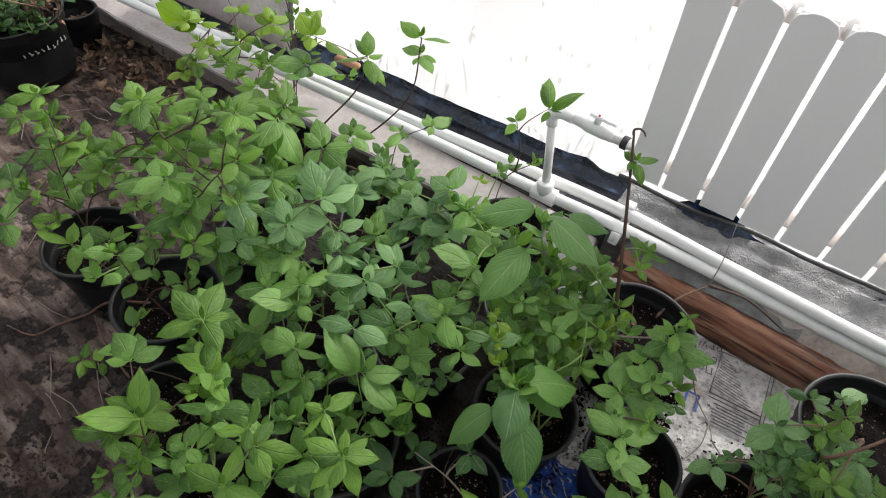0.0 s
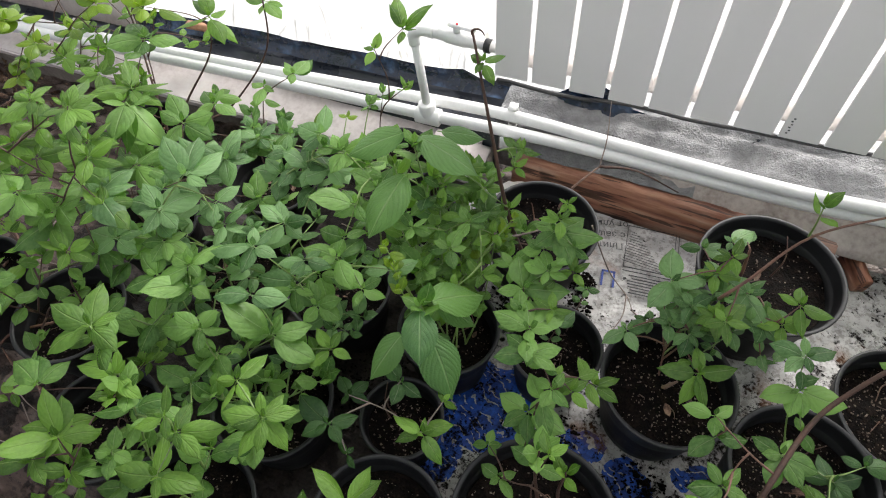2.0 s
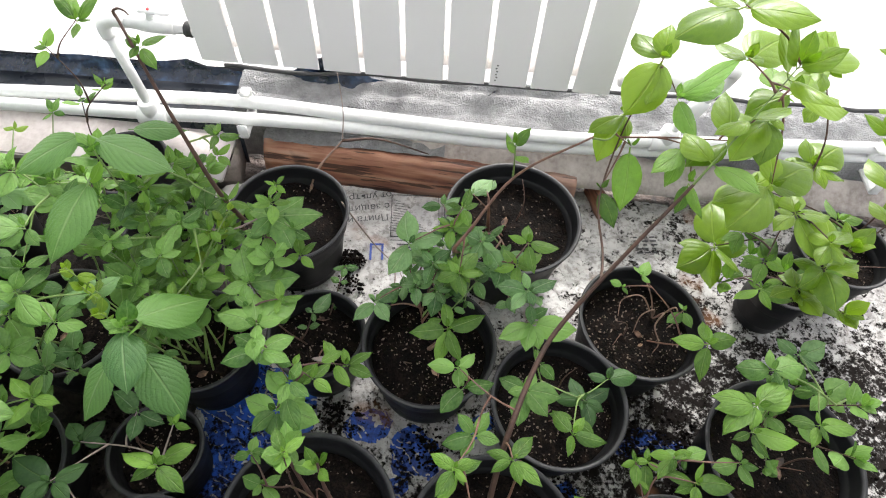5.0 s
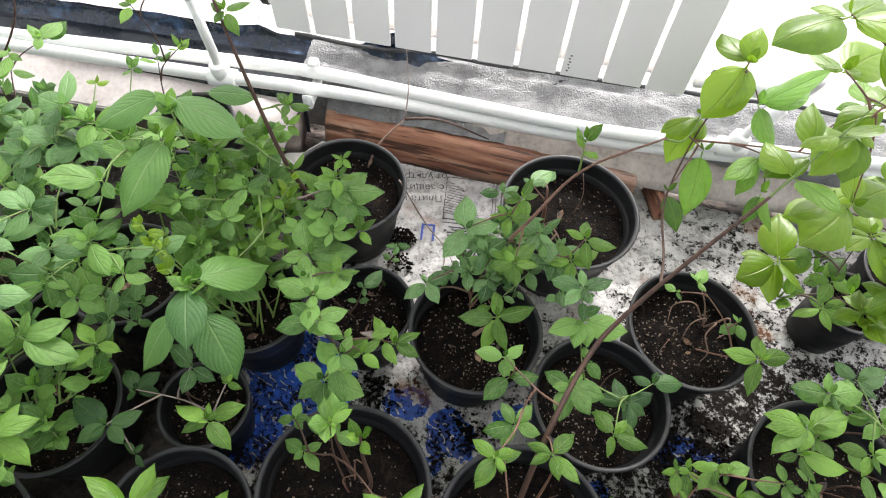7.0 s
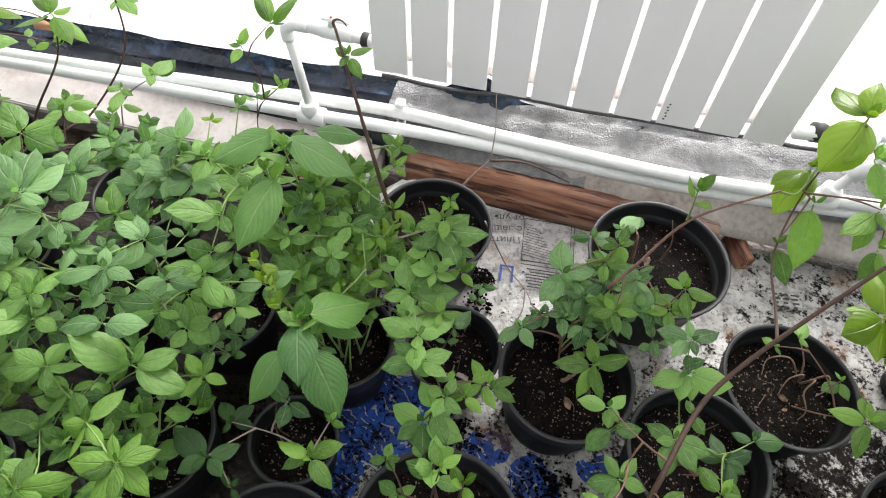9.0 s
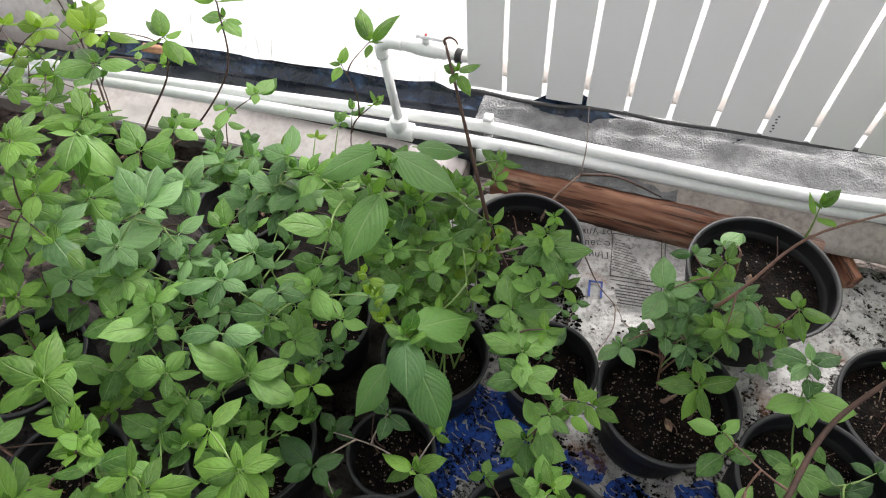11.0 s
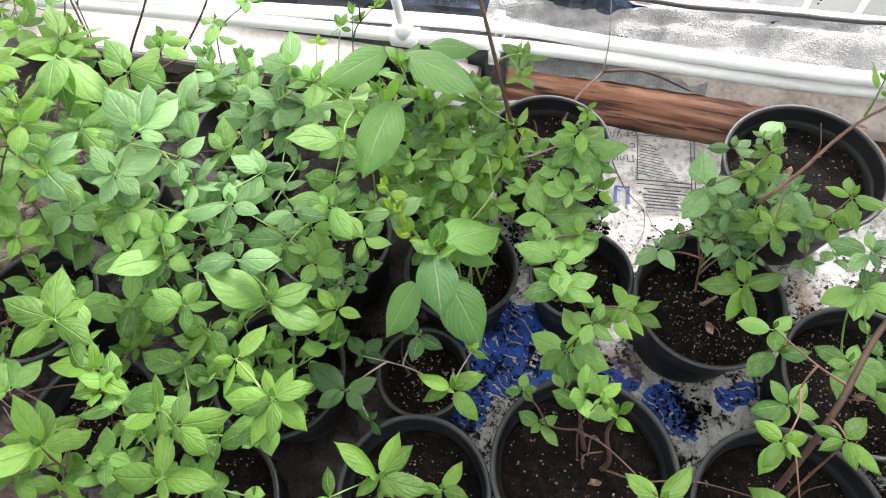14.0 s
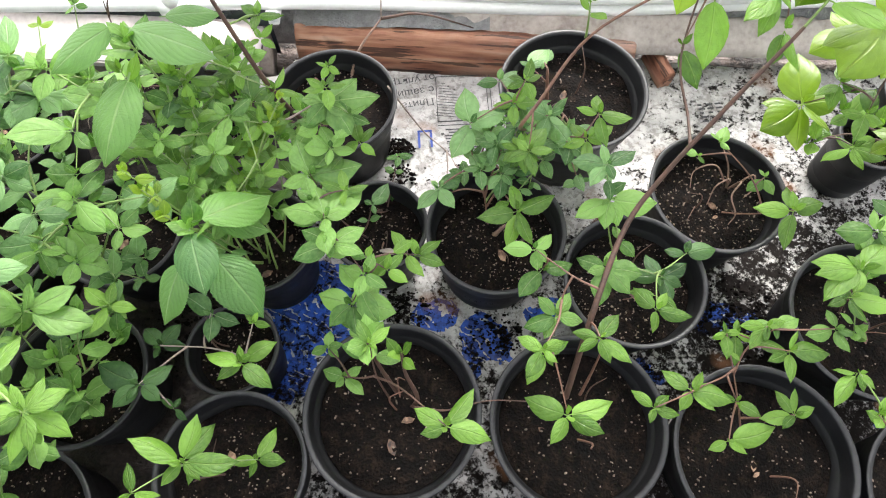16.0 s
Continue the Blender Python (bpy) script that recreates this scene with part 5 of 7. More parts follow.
p, o, r = shrub("XX", "shrub with cool green leaves in a black pot", ((-0.34, 0.84, 0.32), (-0.4, 0.76, 0.3), (-0.45, 0.8, 0.28), (-0.32, 0.7, 0.38), (-0.359, 0.753, 0.357), (-0.361, 0.658, 0.46), (-0.25, 0.7, 0.36), (-0.2, 0.62, 0.34), (-0.16, 0.72, 0.34), (-0.3, 0.62, 0.34), (-0.12, 0.8, 0.36), (-0.1, 0.66, 0.34), (-0.14, 0.58, 0.3), (-0.06, 0.6, 0.3), (-0.22, 0.54, 0.3), (-0.03, 0.68, 0.3),), "mid", 0.043, 1, leafy=0.5)
tuft(p, o, r, (-0.442, 0.612, 0.4), "blue", (18, -12, 68), (-71, -12, 58), (-178, -12, 73), (163, 12, 48), (65, 12, 60))
tuft(p, o, r, (-0.462, 0.557, 0.38), "mid", (-21, -12, 61), (-121, -12, 48), (161, 12, 47), (124, 12, 63), (36, -12, 54))
tuft(p, o, r, (-0.335, 0.669, 0.45), "mid", (3, -13, 37), (-90, -12, 48), (167, -12, 66), (146, 12, 42), (43, 12, 53))
tuft(p, o, r, (-0.242, 0.628, 0.44), "mid", (36, -12, 53), (-58, -12, 44), (-164, -12, 45), (177, 12, 56), (82, 12, 46))
tuft(p, o, r, (-0.294, 0.68, 0.42), "mid", (52, -12, 34), (-65, -11, 45), (172, -12, 54), (133, 13, 36))
tuft(p, o, r, (-0.429, 0.706, 0.42), "lime", (157, -10, 36), (80, 40, 52), (-77, -9, 27), (18, -10, 22))
tuft(p, o, r, (-0.384, 0.676, 0.464), "blue", (111, 9, 69), (166, -9, 65), (-22, -10, 30), (-111, -9, 45))
tuft(p, o, r, (-0.555, 0.687, 0.379), "blue", (178, -9, 64), (91, -9, 57), (-125, -9, 44), (-20, -10, 36))
tuft(p, o, r, (-0.449, 0.646, 0.423), "blue", (166, -8, 41), (13, -9, 26), (112, 15, 38), (-148, -9, 40), (-32, -9, 32))
tuft(p, o, r, (-0.482, 0.623, 0.286), "mid", (74, -8, 41), (-165, -10, 42), (-93, -10, 36))
tuft(p, o, r, (-0.354, 0.643, 0.421), "blue", (178, -9, 58), (31, -9, 65), (151, -9, 72), (-29, -9, 44), (-142, -9, 62))
tuft(p, o, r, (-0.379, 0.834, 0.402), "mid", (129, 31, 26), (71, 30, 28), (3, -8, 21), (-118, -8, 22))
tuft(p, o, r, (-0.364, 0.735, 0.459), "lime", (165, -10, 23), (47, -8, 22), (94, 30, 16))
tuft(p, o, r, (-0.239, 0.555, 0.477), "mid", (-154, 18, 78), (-129, -9, 40), (150, -9, 47), (-35, -10, 36))
tuft(p, o, r, (-0.245, 0.516, 0.431), "mid", (-123, -21, 51), (54, -9, 38), (177, -9, 53))
p, o, r = shrub("AA", "tall shrub with fresh green leaves in a black pot", ((-0.765, 0.49, 0.503), (-0.724, 0.345, 0.444), (-0.893, 0.404, 0.499), (-0.85, 0.5, 0.42), (-0.844, 0.689, 0.396), (-0.889, 0.63, 0.327), (-0.7, 0.43, 0.39), (-0.78, 0.6, 0.36), (-0.95, 0.5, 0.36), (-1.0, 0.42, 0.34), (-0.9, 0.56, 0.34), (-0.7, 0.55, 0.34),), "mid", 0.043, 1, leafy=0.5, bark="brown")
tuft(p, o, r, (-0.978, 0.442, 0.5), "bright", (-129, -9, 55), (180, 21, 47), (10, -10, 18), (68, 9, 52), (29, -9, 56), (-75, -9, 63), (-31, -9, 79), (-9, -9, 67), bark='brown')
tuft(p, o, r, (-0.911, 0.526, 0.5), "bright", (-169, -8, 47), (-75, -9, 31), (73, -9, 38), (-11, -10, 36), (144, 20, 29), bark='brown')
tuft(p, o, r, (-0.79, 0.505, 0.53), "bright", (-136, -10, 48), (128, 21, 33), (111, -9, 92), (66, -9, 60), (-63, -9, 43), (31, -9, 66), (-10, -9, 57), bark='brown')
tuft(p, o, r, (-0.842, 0.432, 0.45), "bright", (-164, -3, 94), (168, -9, 90), (91, -9, 54), (54, -9, 67), (-22, -9, 57), (-89, -9, 40), bark='brown')
tuft(p, o, r, (-0.937, 0.385, 0.42), "bright", (-153, -9, 58), (158, 21, 34), (83, -9, 58), (-10, -9, 61), (-68, -9, 38), bark='brown')
tuft(p, o, r, (-0.696, 0.445, 0.5), "bright", (18, -12, 62), (-64, -12, 54), (-175, -9, 74), (165, 12, 48), (66, 12, 55), bark='brown')
tuft(p, o, r, (-0.637, 0.392, 0.46), "bright", (-15, -12, 68), (-113, -12, 51), (168, 12, 54), (136, 12, 44), (43, -12, 54), bark='brown')
tuft(p, o, r, (-0.896, 0.435, 0.46), "bright", (53, -12, 56), (-40, -12, 57), (-153, -12, 56), (-171, 13, 41), (103, 12, 56), bark='brown')
tuft(p, o, r, (-0.969, 0.363, 0.42), "bright", (15, -12, 44), (-68, -12, 58), (-162, 12, 54), (162, 12, 53), (58, 12, 39), bark='brown')
tuft(p, o, r, (-0.861, 0.474, 0.48), "bright", (84, -12, 40), (-23, -12, 59), (-125, -12, 46), (-148, 12, 39), (123, 12, 61), bark='brown')
tuft(p, o, r, (-0.965, 0.31, 0.4), "bright", (67, -11, 45), (-28, -12, 46), (-140, -12, 65), (-161, 12, 53), (116, 12, 47), bark='brown')
tuft(p, o, r, (-0.76, 0.492, 0.47), "bright", (27, -12, 54), (-62, -12, 48), (-152, 11, 41), (167, 12, 64), (73, 12, 50), bark='brown')
tuft(p, o, r, (-0.863, 0.684, 0.4), "bright", (-129, 15, 87), (30, -9, 76), (127, 30, 61), (-4, -12, 75), (-86, -39, 78), (167, 6, 73), bark='brown')
tuft(p, o, r, (-0.808, 0.647, 0.452), "bright", (-160, -9, 68), (46, -9, 68), (134, 15, 75), (-26, -9, 58), bark='brown')
tuft(p, o, r, (-0.877, 0.773, 0.461), "mid", (159, 0, 75), (29, -9, 76), (102, -9, 55), (-125, 9, 78), (-74, -9, 52), bark='brown')
tuft(p, o, r, (-0.877, 0.396, 0.564), "bright", (162, -3, 73), (108, -9, 65), (-110, -9, 39), (-33, -9, 74), (15, -10, 42), bark='brown')
tuft(p, o, r, (-0.806, 0.473, 0.565), "bright", (180, -9, 50), (105, -10, 42), (-46, -9, 32), (-105, -9, 63), bark='brown')
tuft(p, o, r, (-0.704, 0.472, 0.586), "bright", (118, 10, 48), (79, -9, 46), (-145, -9, 49), (-2, -9, 55), (-57, -8, 54), bark='brown')
tuft(p, o, r, (-0.751, 0.34, 0.498), "mid", (-110, -9, 62), (33, -8, 54), (162, -9, 78), (-21, -9, 62), bark='brown')
tuft(p, o, r, (-0.964, 0.404, 0.483), "mid", (175, -9, 76), (-1, -9, 53), (-88, -10, 36), bark='brown')
p, o, r = shrub("S", "shrub with fresh green leaves in a black pot", ((-0.701, 0.197, 0.462), (-0.833, 0.181, 0.366), (-0.76, 0.3, 0.36), (-0.68, 0.28, 0.32), (-0.6, 0.28, 0.34), (-0.66, 0.12, 0.29),), "mid", 0.043, 1, leafy=0.5, bark="brown")
tuft(p, o, r, (-0.664, 0.307, 0.42), "bright", (8, -12, 49), (-77, -11, 36), (-176, -3, 77), (158, 12, 56), (51, 12, 44), bark='brown')
tuft(p, o, r, (-0.894, 0.324, 0.36), "bright", (5, -12, 57), (-85, -12, 44), (-172, 12, 44), (154, 12, 65), (72, -12, 49), bark='brown')
tuft(p, o, r, (-0.919, 0.187, 0.32), "bright", (-154, 12, 75), (143, 8, 54), (-33, -21, 60), (19, -9, 31), (-124, -9, 33), bark='brown')
tuft(p, o, r, (-0.835, 0.23, 0.36), "bright", (-167, -3, 75), (121, -9, 46), (-75, -21, 63), (84, -10, 42), (-36, -9, 50), bark='brown')
tuft(p, o, r, (-0.796, 0.238, 0.34), "bright", (103, -9, 45), (-105, -10, 42), (-19, -9, 57), (-59, -9, 66), bark='brown')
p, o, r = shrub("R", "shrub with fresh green leaves at the edge of the mud", ((-1.096, 0.29, 0.456), (-0.99, 0.317, 0.425), (-1.034, 0.191, 0.389), (-1.059, 0.306, 0.287), (-0.925, 0.352, 0.346), (-1.1, 0.2, 0.34),), "bright", 0.043, 1, leafy=0.5, bark="brown")
tuft(p, o, r, (-1.097, 0.303, 0.4), "bright", (38, -12, 43), (-44, -13, 41), (-163, -12, 83), (180, 12, 55), (91, 12, 40), bark='brown')
tuft(p, o, r, (-1.203, 0.33, 0.45), "bright", (-131, -9, 69), (-178, -9, 77), (100, -9, 53), (92, 25, 33), (-37, -9, 51), bark='brown')
tuft(p, o, r, (-1.175, 0.326, 0.41), "bright", (-162, -9, 86), (134, 15, 52), (53, -9, 38), (-71, -9, 55), bark='brown')
tuft(p, o, r, (-1.302, 0.296, 0.36), "bright", (-175, -9, 85), (55, -10, 30), (-101, -9, 33), (-48, -9, 57), bark='brown')
tuft(p, o, r, (-1.091, 0.35, 0.39), "bright", (-141, -9, 77), (151, 15, 45), (23, -9, 66), (-24, -24, 85), (-70, -9, 81), bark='brown')
tuft(p, o, r, (-1.168, 0.297, 0.34), "mid", (-130, -9, 90), (-75, -9, 61), (6, -9, 62), (-177, -9, 62), bark='brown')
tuft(p, o, r, (-1.177, 0.192, 0.3), "mid", (-167, -9, 53), (7, -9, 47), (-20, -9, 57), (161, -3, 97), bark='brown')
tuft(p, o, r, (-1.118, 0.274, 0.28), "mid", (179, -6, 94), (42, -9, 52), (-84, -9, 37), (-14, -9, 70), bark='brown')
tuft(p, o, r, (-1.089, 0.131, 0.3), "mid", (69, -9, 20), (-55, -9, 53), (-13, -9, 66), (147, -6, 74), bark='brown')
p, o, r = shrub("T", "tall thin shrub with pale new leaves on brown stems", ((-1.087, 0.645, 0.299), (-1.165, 0.984, 0.387), (-1.061, 0.949, 0.351), (-1.236, 0.835, 0.363), (-1.446, 0.84, 0.25), (-1.3, 0.9, 0.29), (-0.95, 0.75, 0.36), (-1.1, 0.8, 0.34),), "bright", 0.04, 1, bark="brown", leafy=0.5)
GROWN[p.name] += leafy_stem(p, o, (-0.97, 0.785, 0.12), (-0.733, 0.999, 0.485), r, bark="brown", thick=0.004, leafy=0.0, top=False, via=[(-0.89, 0.85, 0.16), (-0.847, 0.9, 0.185), (-0.745, 0.97, 0.333)])
GROWN[p.name] += leafy_stem(p, o, (-0.98, 0.79, 0.12), (-0.823, 0.91, 0.43), r, bark="brown", thick=0.0035, leafy=0.0, top=False, via=[(-0.93, 0.84, 0.22), (-0.85, 0.89, 0.34)])
GROWN[p.name] += leafy_stem(p, o, (-0.99, 0.78, 0.12), (-1.16, 0.96, 0.42), r, bark="brown", thick=0.0035, leafy=0.0, top=False, via=[(-1.04, 0.84, 0.22), (-1.11, 0.92, 0.33)])
tuft(p, o, r, (-0.783, 0.607, 0.46), "mid", (-69, -42, 100), (-12, -45, 113), (-67, -9, 90), bark='brown')
tuft(p, o, r, (-1.232, 0.711, 0.45), "lime", (-171, 9, 98), (-132, -9, 55), (165, -9, 94), (128, -9, 66), (-59, -10, 35), (80, -9, 46), bark='brown')
tuft(p, o, r, (-1.152, 0.702, 0.42), "lime", (-164, -9, 58), (-62, -9, 52), (101, -9, 44), (110, 30, 34), (11, -9, 49), bark='brown')
tuft(p, o, r, (-1.193, 0.642, 0.36), "lime", (-108, -10, 42), (150, 21, 42), (36, -9, 33), (-18, -9, 38), bark='brown')
tuft(p, o, r, (-1.089, 0.707, 0.4), "bright", (-134, -9, 44), (152, 21, 43), (81, -9, 43), (30, -9, 60), (-30, -9, 62), bark='brown')
tuft(p, o, r, (-1.069, 0.749, 0.45), "lime", (-126, -8, 35), (147, 21, 36), (77, -9, 45), (-24, -9, 45), bark='brown')
tuft(p, o, r, (-1.007, 0.792, 0.5), "lime", (-166, 9, 47), (153, 30, 46), (108, -9, 62), (-11, -9, 49), (-72, -10, 42), bark='brown')
tuft(p, o, r, (-1.174, 0.825, 0.45), "lime", (177, -9, 65), (92, 21, 33), (40, -9, 42), bark='brown')
tuft(p, o, r, (-0.906, 0.818, 0.5), "lime", (159, 21, 68), (117, 30, 60), (-51, -9, 45), (111, -9, 64), (-102, -10, 29), bark='brown')
tuft(p, o, r, (-1.009, 0.757, 0.45), "bright", (-96, -9, 40), (170, 21, 36), (96, -9, 47), (-34, -8, 47), bark='brown')
tuft(p, o, r, (-1.172, 0.67, 0.38), "bright", (170, -9, 67), (29, -9, 38), (-32, -9, 60), (-90, -9, 25), bark='brown')
tuft(p, o, r, (-0.992, 0.755, 0.42), "bright", (50, -12, 40), (-45, -12, 68), (-165, -12, 73), (-178, 12, 49), (97, 12, 64), bark='brown')
tuft(p, o, r, (-0.522, 0.682, 0.36), "mid", (27, -12, 56), (-62, -12, 53), (-173, -12, 57), (167, 11, 41), (75, 12, 53), bark='brown')
tuft(p, o, r, (-0.944, 0.68, 0.42), "bright", (64, -12, 44), (-39, -12, 67), (-149, -12, 59), (-169, 12, 47), (105, 12, 42), bark='brown')
tuft(p, o, r, (-1.109, 0.549, 0.36), "bright", (65, -13, 36), (-36, -12, 58), (-149, -12, 54), (-167, 12, 42), (110, 11, 36), bark='brown')
tuft(p, o, r, (-1.093, 0.972, 0.413), "lime", (174, -9, 47), (102, -9, 58), (-37, -9, 39), (-16, -9, 65), bark='brown')
tuft(p, o, r, (-1.195, 0.98, 0.439), "bright", (168, -9, 72), (94, 21, 58), (66, -9, 68), (-7, -9, 66), (-65, -10, 48), bark='brown')
tuft(p, o, r, (-1.367, 0.907, 0.428), "lime", (-127, -9, 32), (9, -9, 39), (150, 20, 34), bark='brown')
tuft(p, o, r, (-1.299, 0.751, 0.42), "bright", (-146, 21, 77), (117, -9, 62), (-84, -9, 50), (-31, -9, 46), bark='brown')
tuft(p, o, r, (-1.233, 0.835, 0.331), "bright", (-179, -9, 76), (76, -8, 41), (-61, -9, 67), (-103, -27, 87), bark='brown')
tuft(p, o, r, (-0.773, 0.801, 0.322), "mid", (-78, -9, 39), (68, -9, 37), (131, 21, 31), (18, -9, 60), bark='brown')
tuft(p, o, r, (-0.73, 0.757, 0.351), "mid", (-130, -9, 46), (-7, -9, 61), (94, 14, 40), (152, -9, 68), bark='brown')
tuft(p, o, r, (-0.735, 0.999, 0.49), "bright", (173, 9, 75), (44, -9, 71), (112, 38, 27), bark='brown')
tuft(p, o, r, (-0.741, 1.012, 0.439), "mid", (179, -9, 67), (7, -8, 41), (-27, -9, 67), (-79, -9, 43), bark='brown')
tuft(p, o, r, (-0.823, 0.91, 0.441), "bright", (133, 21, 76), (156, 6, 76), (75, -9, 44), (-33, -24, 75), (-126, -3, 82), (4, -45, 78), bark='brown')
p, o, r = shrub("Y", "thin shrub with bare brown stems and sparse leaves", ((-0.42, 0.95, 0.33, "mid", 0.04), (-0.36, 0.96, 0.36, "bright", 0.03)), "mid", 0.045, bark="brown", leafy=0.3, gap=0.05, bend=0.25)
tuft(p, o, r, (-0.39, 0.63, 0.42), "blue", (31, -12, 50), (-80, -11, 40), (173, 12, 62), (119, 12, 53), bark='brown', low=0.3, gap=0.05)
tuft(p, o, r, (-0.414, 0.932, 0.459), "bright", (174, -9, 31), (99, 21, 42), (-89, -9, 43), bark='brown', low=0.3, gap=0.05)
tuft(p, o, r, (-0.372, 0.983, 0.485), "bright", (-78, -9, 40), (22, -8, 27), (128, 30, 73), (41, 33, 79), (157, 45, 57), bark='brown', low=0.3, gap=0.05)
p, o, r = shrub("N", "small shrub with fresh green pairs of leaves in a black pot", (), bark="brown")
tuft(p, o, r, (0.049, 0.582, 0.368), "mid", (119, 9, 61), (5, -9, 33), (-156, -9, 45), (60, -9, 71), (17, 3, 78), bark='brown', low=0.6)
tuft(p, o, r, (0.086, 0.51, 0.38), "mid", (119, -9, 65), (28, -9, 39), (169, -9, 31), (55, -9, 76), (171, -9, 68), (-70, 20, 32), bark='brown', low=0.6)
tuft(p, o, r, (0.103, 0.47, 0.379), "mid", (-155, -9, 58), (-8, -9, 46), (40, -9, 53), (156, -10, 54), (-85, -8, 22), bark='brown', low=0.6)
tuft(p, o, r, (0.15, 0.441, 0.356), "mid", (72, 9, 32), (169, -9, 31), (-97, -9, 34), (-25, -9, 38), bark='brown', low=0.6)
tuft(p, o, r, (0.178, 0.456, 0.337), "bright", (58, -9, 38), (-22, -10, 36), (81, 31, 24), (-135, -7, 16), bark='brown', low=0.6)
tuft(p, o, r, (0.212, 0.51, 0.271), "bright", (113, 9, 31), (45, -9, 50), (-10, -9, 46), bark='brown', low=0.6)
tuft(p, o, r, (0.128, 0.417, 0.289), "mid", (167, -9, 57), (49, -9, 54), (-4, -9, 67), (-129, -10, 48), (-71, -9, 50), (56, 29, 25), bark='brown', low=0.6)
tuft(p, o, r, (0.14, 0.378, 0.23), "mid", (129, -9, 32), (-38, -8, 35), bark='brown', low=0.6)
tuft(p, o, r, (0.116, 0.627, 0.2), "blue", (156, -10, 18), (47, -9, 26), (-63, -8, 20), (69, -9, 56), bark='brown', low=0.6)
tuft(p, o, r, (0.14, 0.761, 0.15), "blue", (-167, -9, 26), (14, -10, 29), (-90, -9, 24), bark='brown', low=0.6)
tuft(p, o, r, (0.078, 0.616, 0.39), "mid", (8, -12, 35), (-90, -13, 28), (175, -12, 45), (149, 11, 36), (50, 11, 30), bark='brown', low=0.6)
tuft(p, o, r, (0.116, 0.637, 0.38), "bright", (-32, -11, 31), (-147, -12, 28), (112, 12, 39), (51, 12, 34), bark='brown', low=0.6)
tuft(p, o, r, (0.016, 0.627, 0.36), "mid", (18, -12, 48), (-78, -12, 39), (-176, -12, 40), (161, 13, 31), (62, 12, 42), bark='brown', low=0.6)
tuft(p, o, r, (0.063, 0.54, 0.37), "mid", (-23, -13, 37), (-122, -12, 33), (159, 12, 28), (117, 12, 39), (32, -12, 40), bark='brown', low=0.6)
tuft(p, o, r, (0.108, 0.555, 0.38), "bright", (29, -13, 36), (-88, -11, 26), (173, 12, 39), (110, 12, 33), bark='brown', low=0.6)
p, o, r = shrub("A", "shrub with a dark bare stem hooked at its top", ((-0.05, 0.72, 0.3), (0.0, 0.74, 0.3), (-0.1, 0.75, 0.32)), "mid", 0.04, 1, bark="brown")
GROWN[p.name] += leafy_stem(p, o, (-0.01, 0.8, 0.12), (-0.134, 0.785, 0.672), r, bark="brown", thick=0.005, leafy=0.0, top=False, via=[(-0.035, 0.728, 0.35), (-0.078, 0.74, 0.52)])
leafy_stem(p, o, (-0.134, 0.785, 0.668), (-0.116, 0.787, 0.672), r, bark="brown", thick=0.0024, leafy=0.0, top=False, via=[(-0.135, 0.785, 0.676), (-0.128, 0.786, 0.681), (-0.12, 0.787, 0.678)])
GROWN[p.name] += leafy_stem(p, o, (-0.1, 0.7, 0.33), (0.066, 0.69, 0.415), r, bark="grey", thick=0.0028, leafy=0.0, top=False, via=[(-0.02, 0.672, 0.36)])
leafy_stem(p, o, (0.012, 0.95, 0.12), (0.07, 1.05, 0.2), r, bark="pink", thick=0.0042, leafy=0.0, top=False, via=[(0.03, 0.99, 0.17)])
leafy_stem(p, o, (0.07, 1.05, 0.2), (0.05, 1.13, 0.32), r, bark="grey", thick=0.0018, leafy=0.0, top=False, via=[(0.066, 1.09, 0.25)])
leafy_stem(p, o, (0.07, 1.05, 0.2), (0.255, 1.12, 0.12), r, bark="brown", thick=0.0034, leafy=0.0, top=False, via=[(0.15, 1.07, 0.2)])
tuft(p, o, r, (0.072, 0.702, 0.465), "bright", (-165, 30, 18), (47, 29, 19), (-106, -8, 22), (-30, -8, 22), low=0.25)
tuft(p, o, r, (0.067, 0.674, 0.424), "mid", (172, -10, 42), (13, 0, 78), (-29, -9, 39), (-121, -9, 46), (-47, -9, 65), (57, -9, 64), (138, -10, 42), low=0.25)
tuft(p, o, r, (-0.071, 0.708, 0.36), "mid", (108, -9, 67), (-92, -30, 66), (1, -9, 43), (-130, -9, 55), (62, -10, 48), low=0.25)
tuft(p, o, r, (-0.053, 0.79, 0.459), "bright", (142, -8, 41), (75, 38, 20), (24, -10, 35), (-94, -9, 26), low=0.25)
tuft(p, o, r, (-0.113, 0.778, 0.633), "bright", (156, -10, 30), (59, -9, 45), (-37, -29, 39), (-94, -8, 28), low=0.25)
tuft(p, o, r, (0.07, 0.679, 0.45), "bright", (26, -11, 31), (-74, -12, 37), (-173, -11, 36), (165, 11, 31), (67, 11, 26), low=0.25)
tuft(p, o, r, (0.104, 0.657, 0.42), "mid", (-15, -11, 31), (-112, -12, 42), (169, 12, 38), (126, 12, 33), (28, 12, 28), low=0.25)
tuft(p, o, r, (0.057, 0.65, 0.4), "mid", (39, -12, 34), (-57, -12, 39), (-156, -12, 37), (180, 12, 33), (83, 12, 43), low=0.25)
tuft(p, o, r, (-0.029, 0.752, 0.5), "bright", (20, -12, 34), (-96, -12, 28), (161, 12, 25), (101, 13, 22), low=0.25)
tuft(p, o, r, (-0.036, 0.745, 0.46), "bright", (-26, -12, 28), (-144, -12, 24), (119, 11, 21), (57, 12, 28), low=0.25)
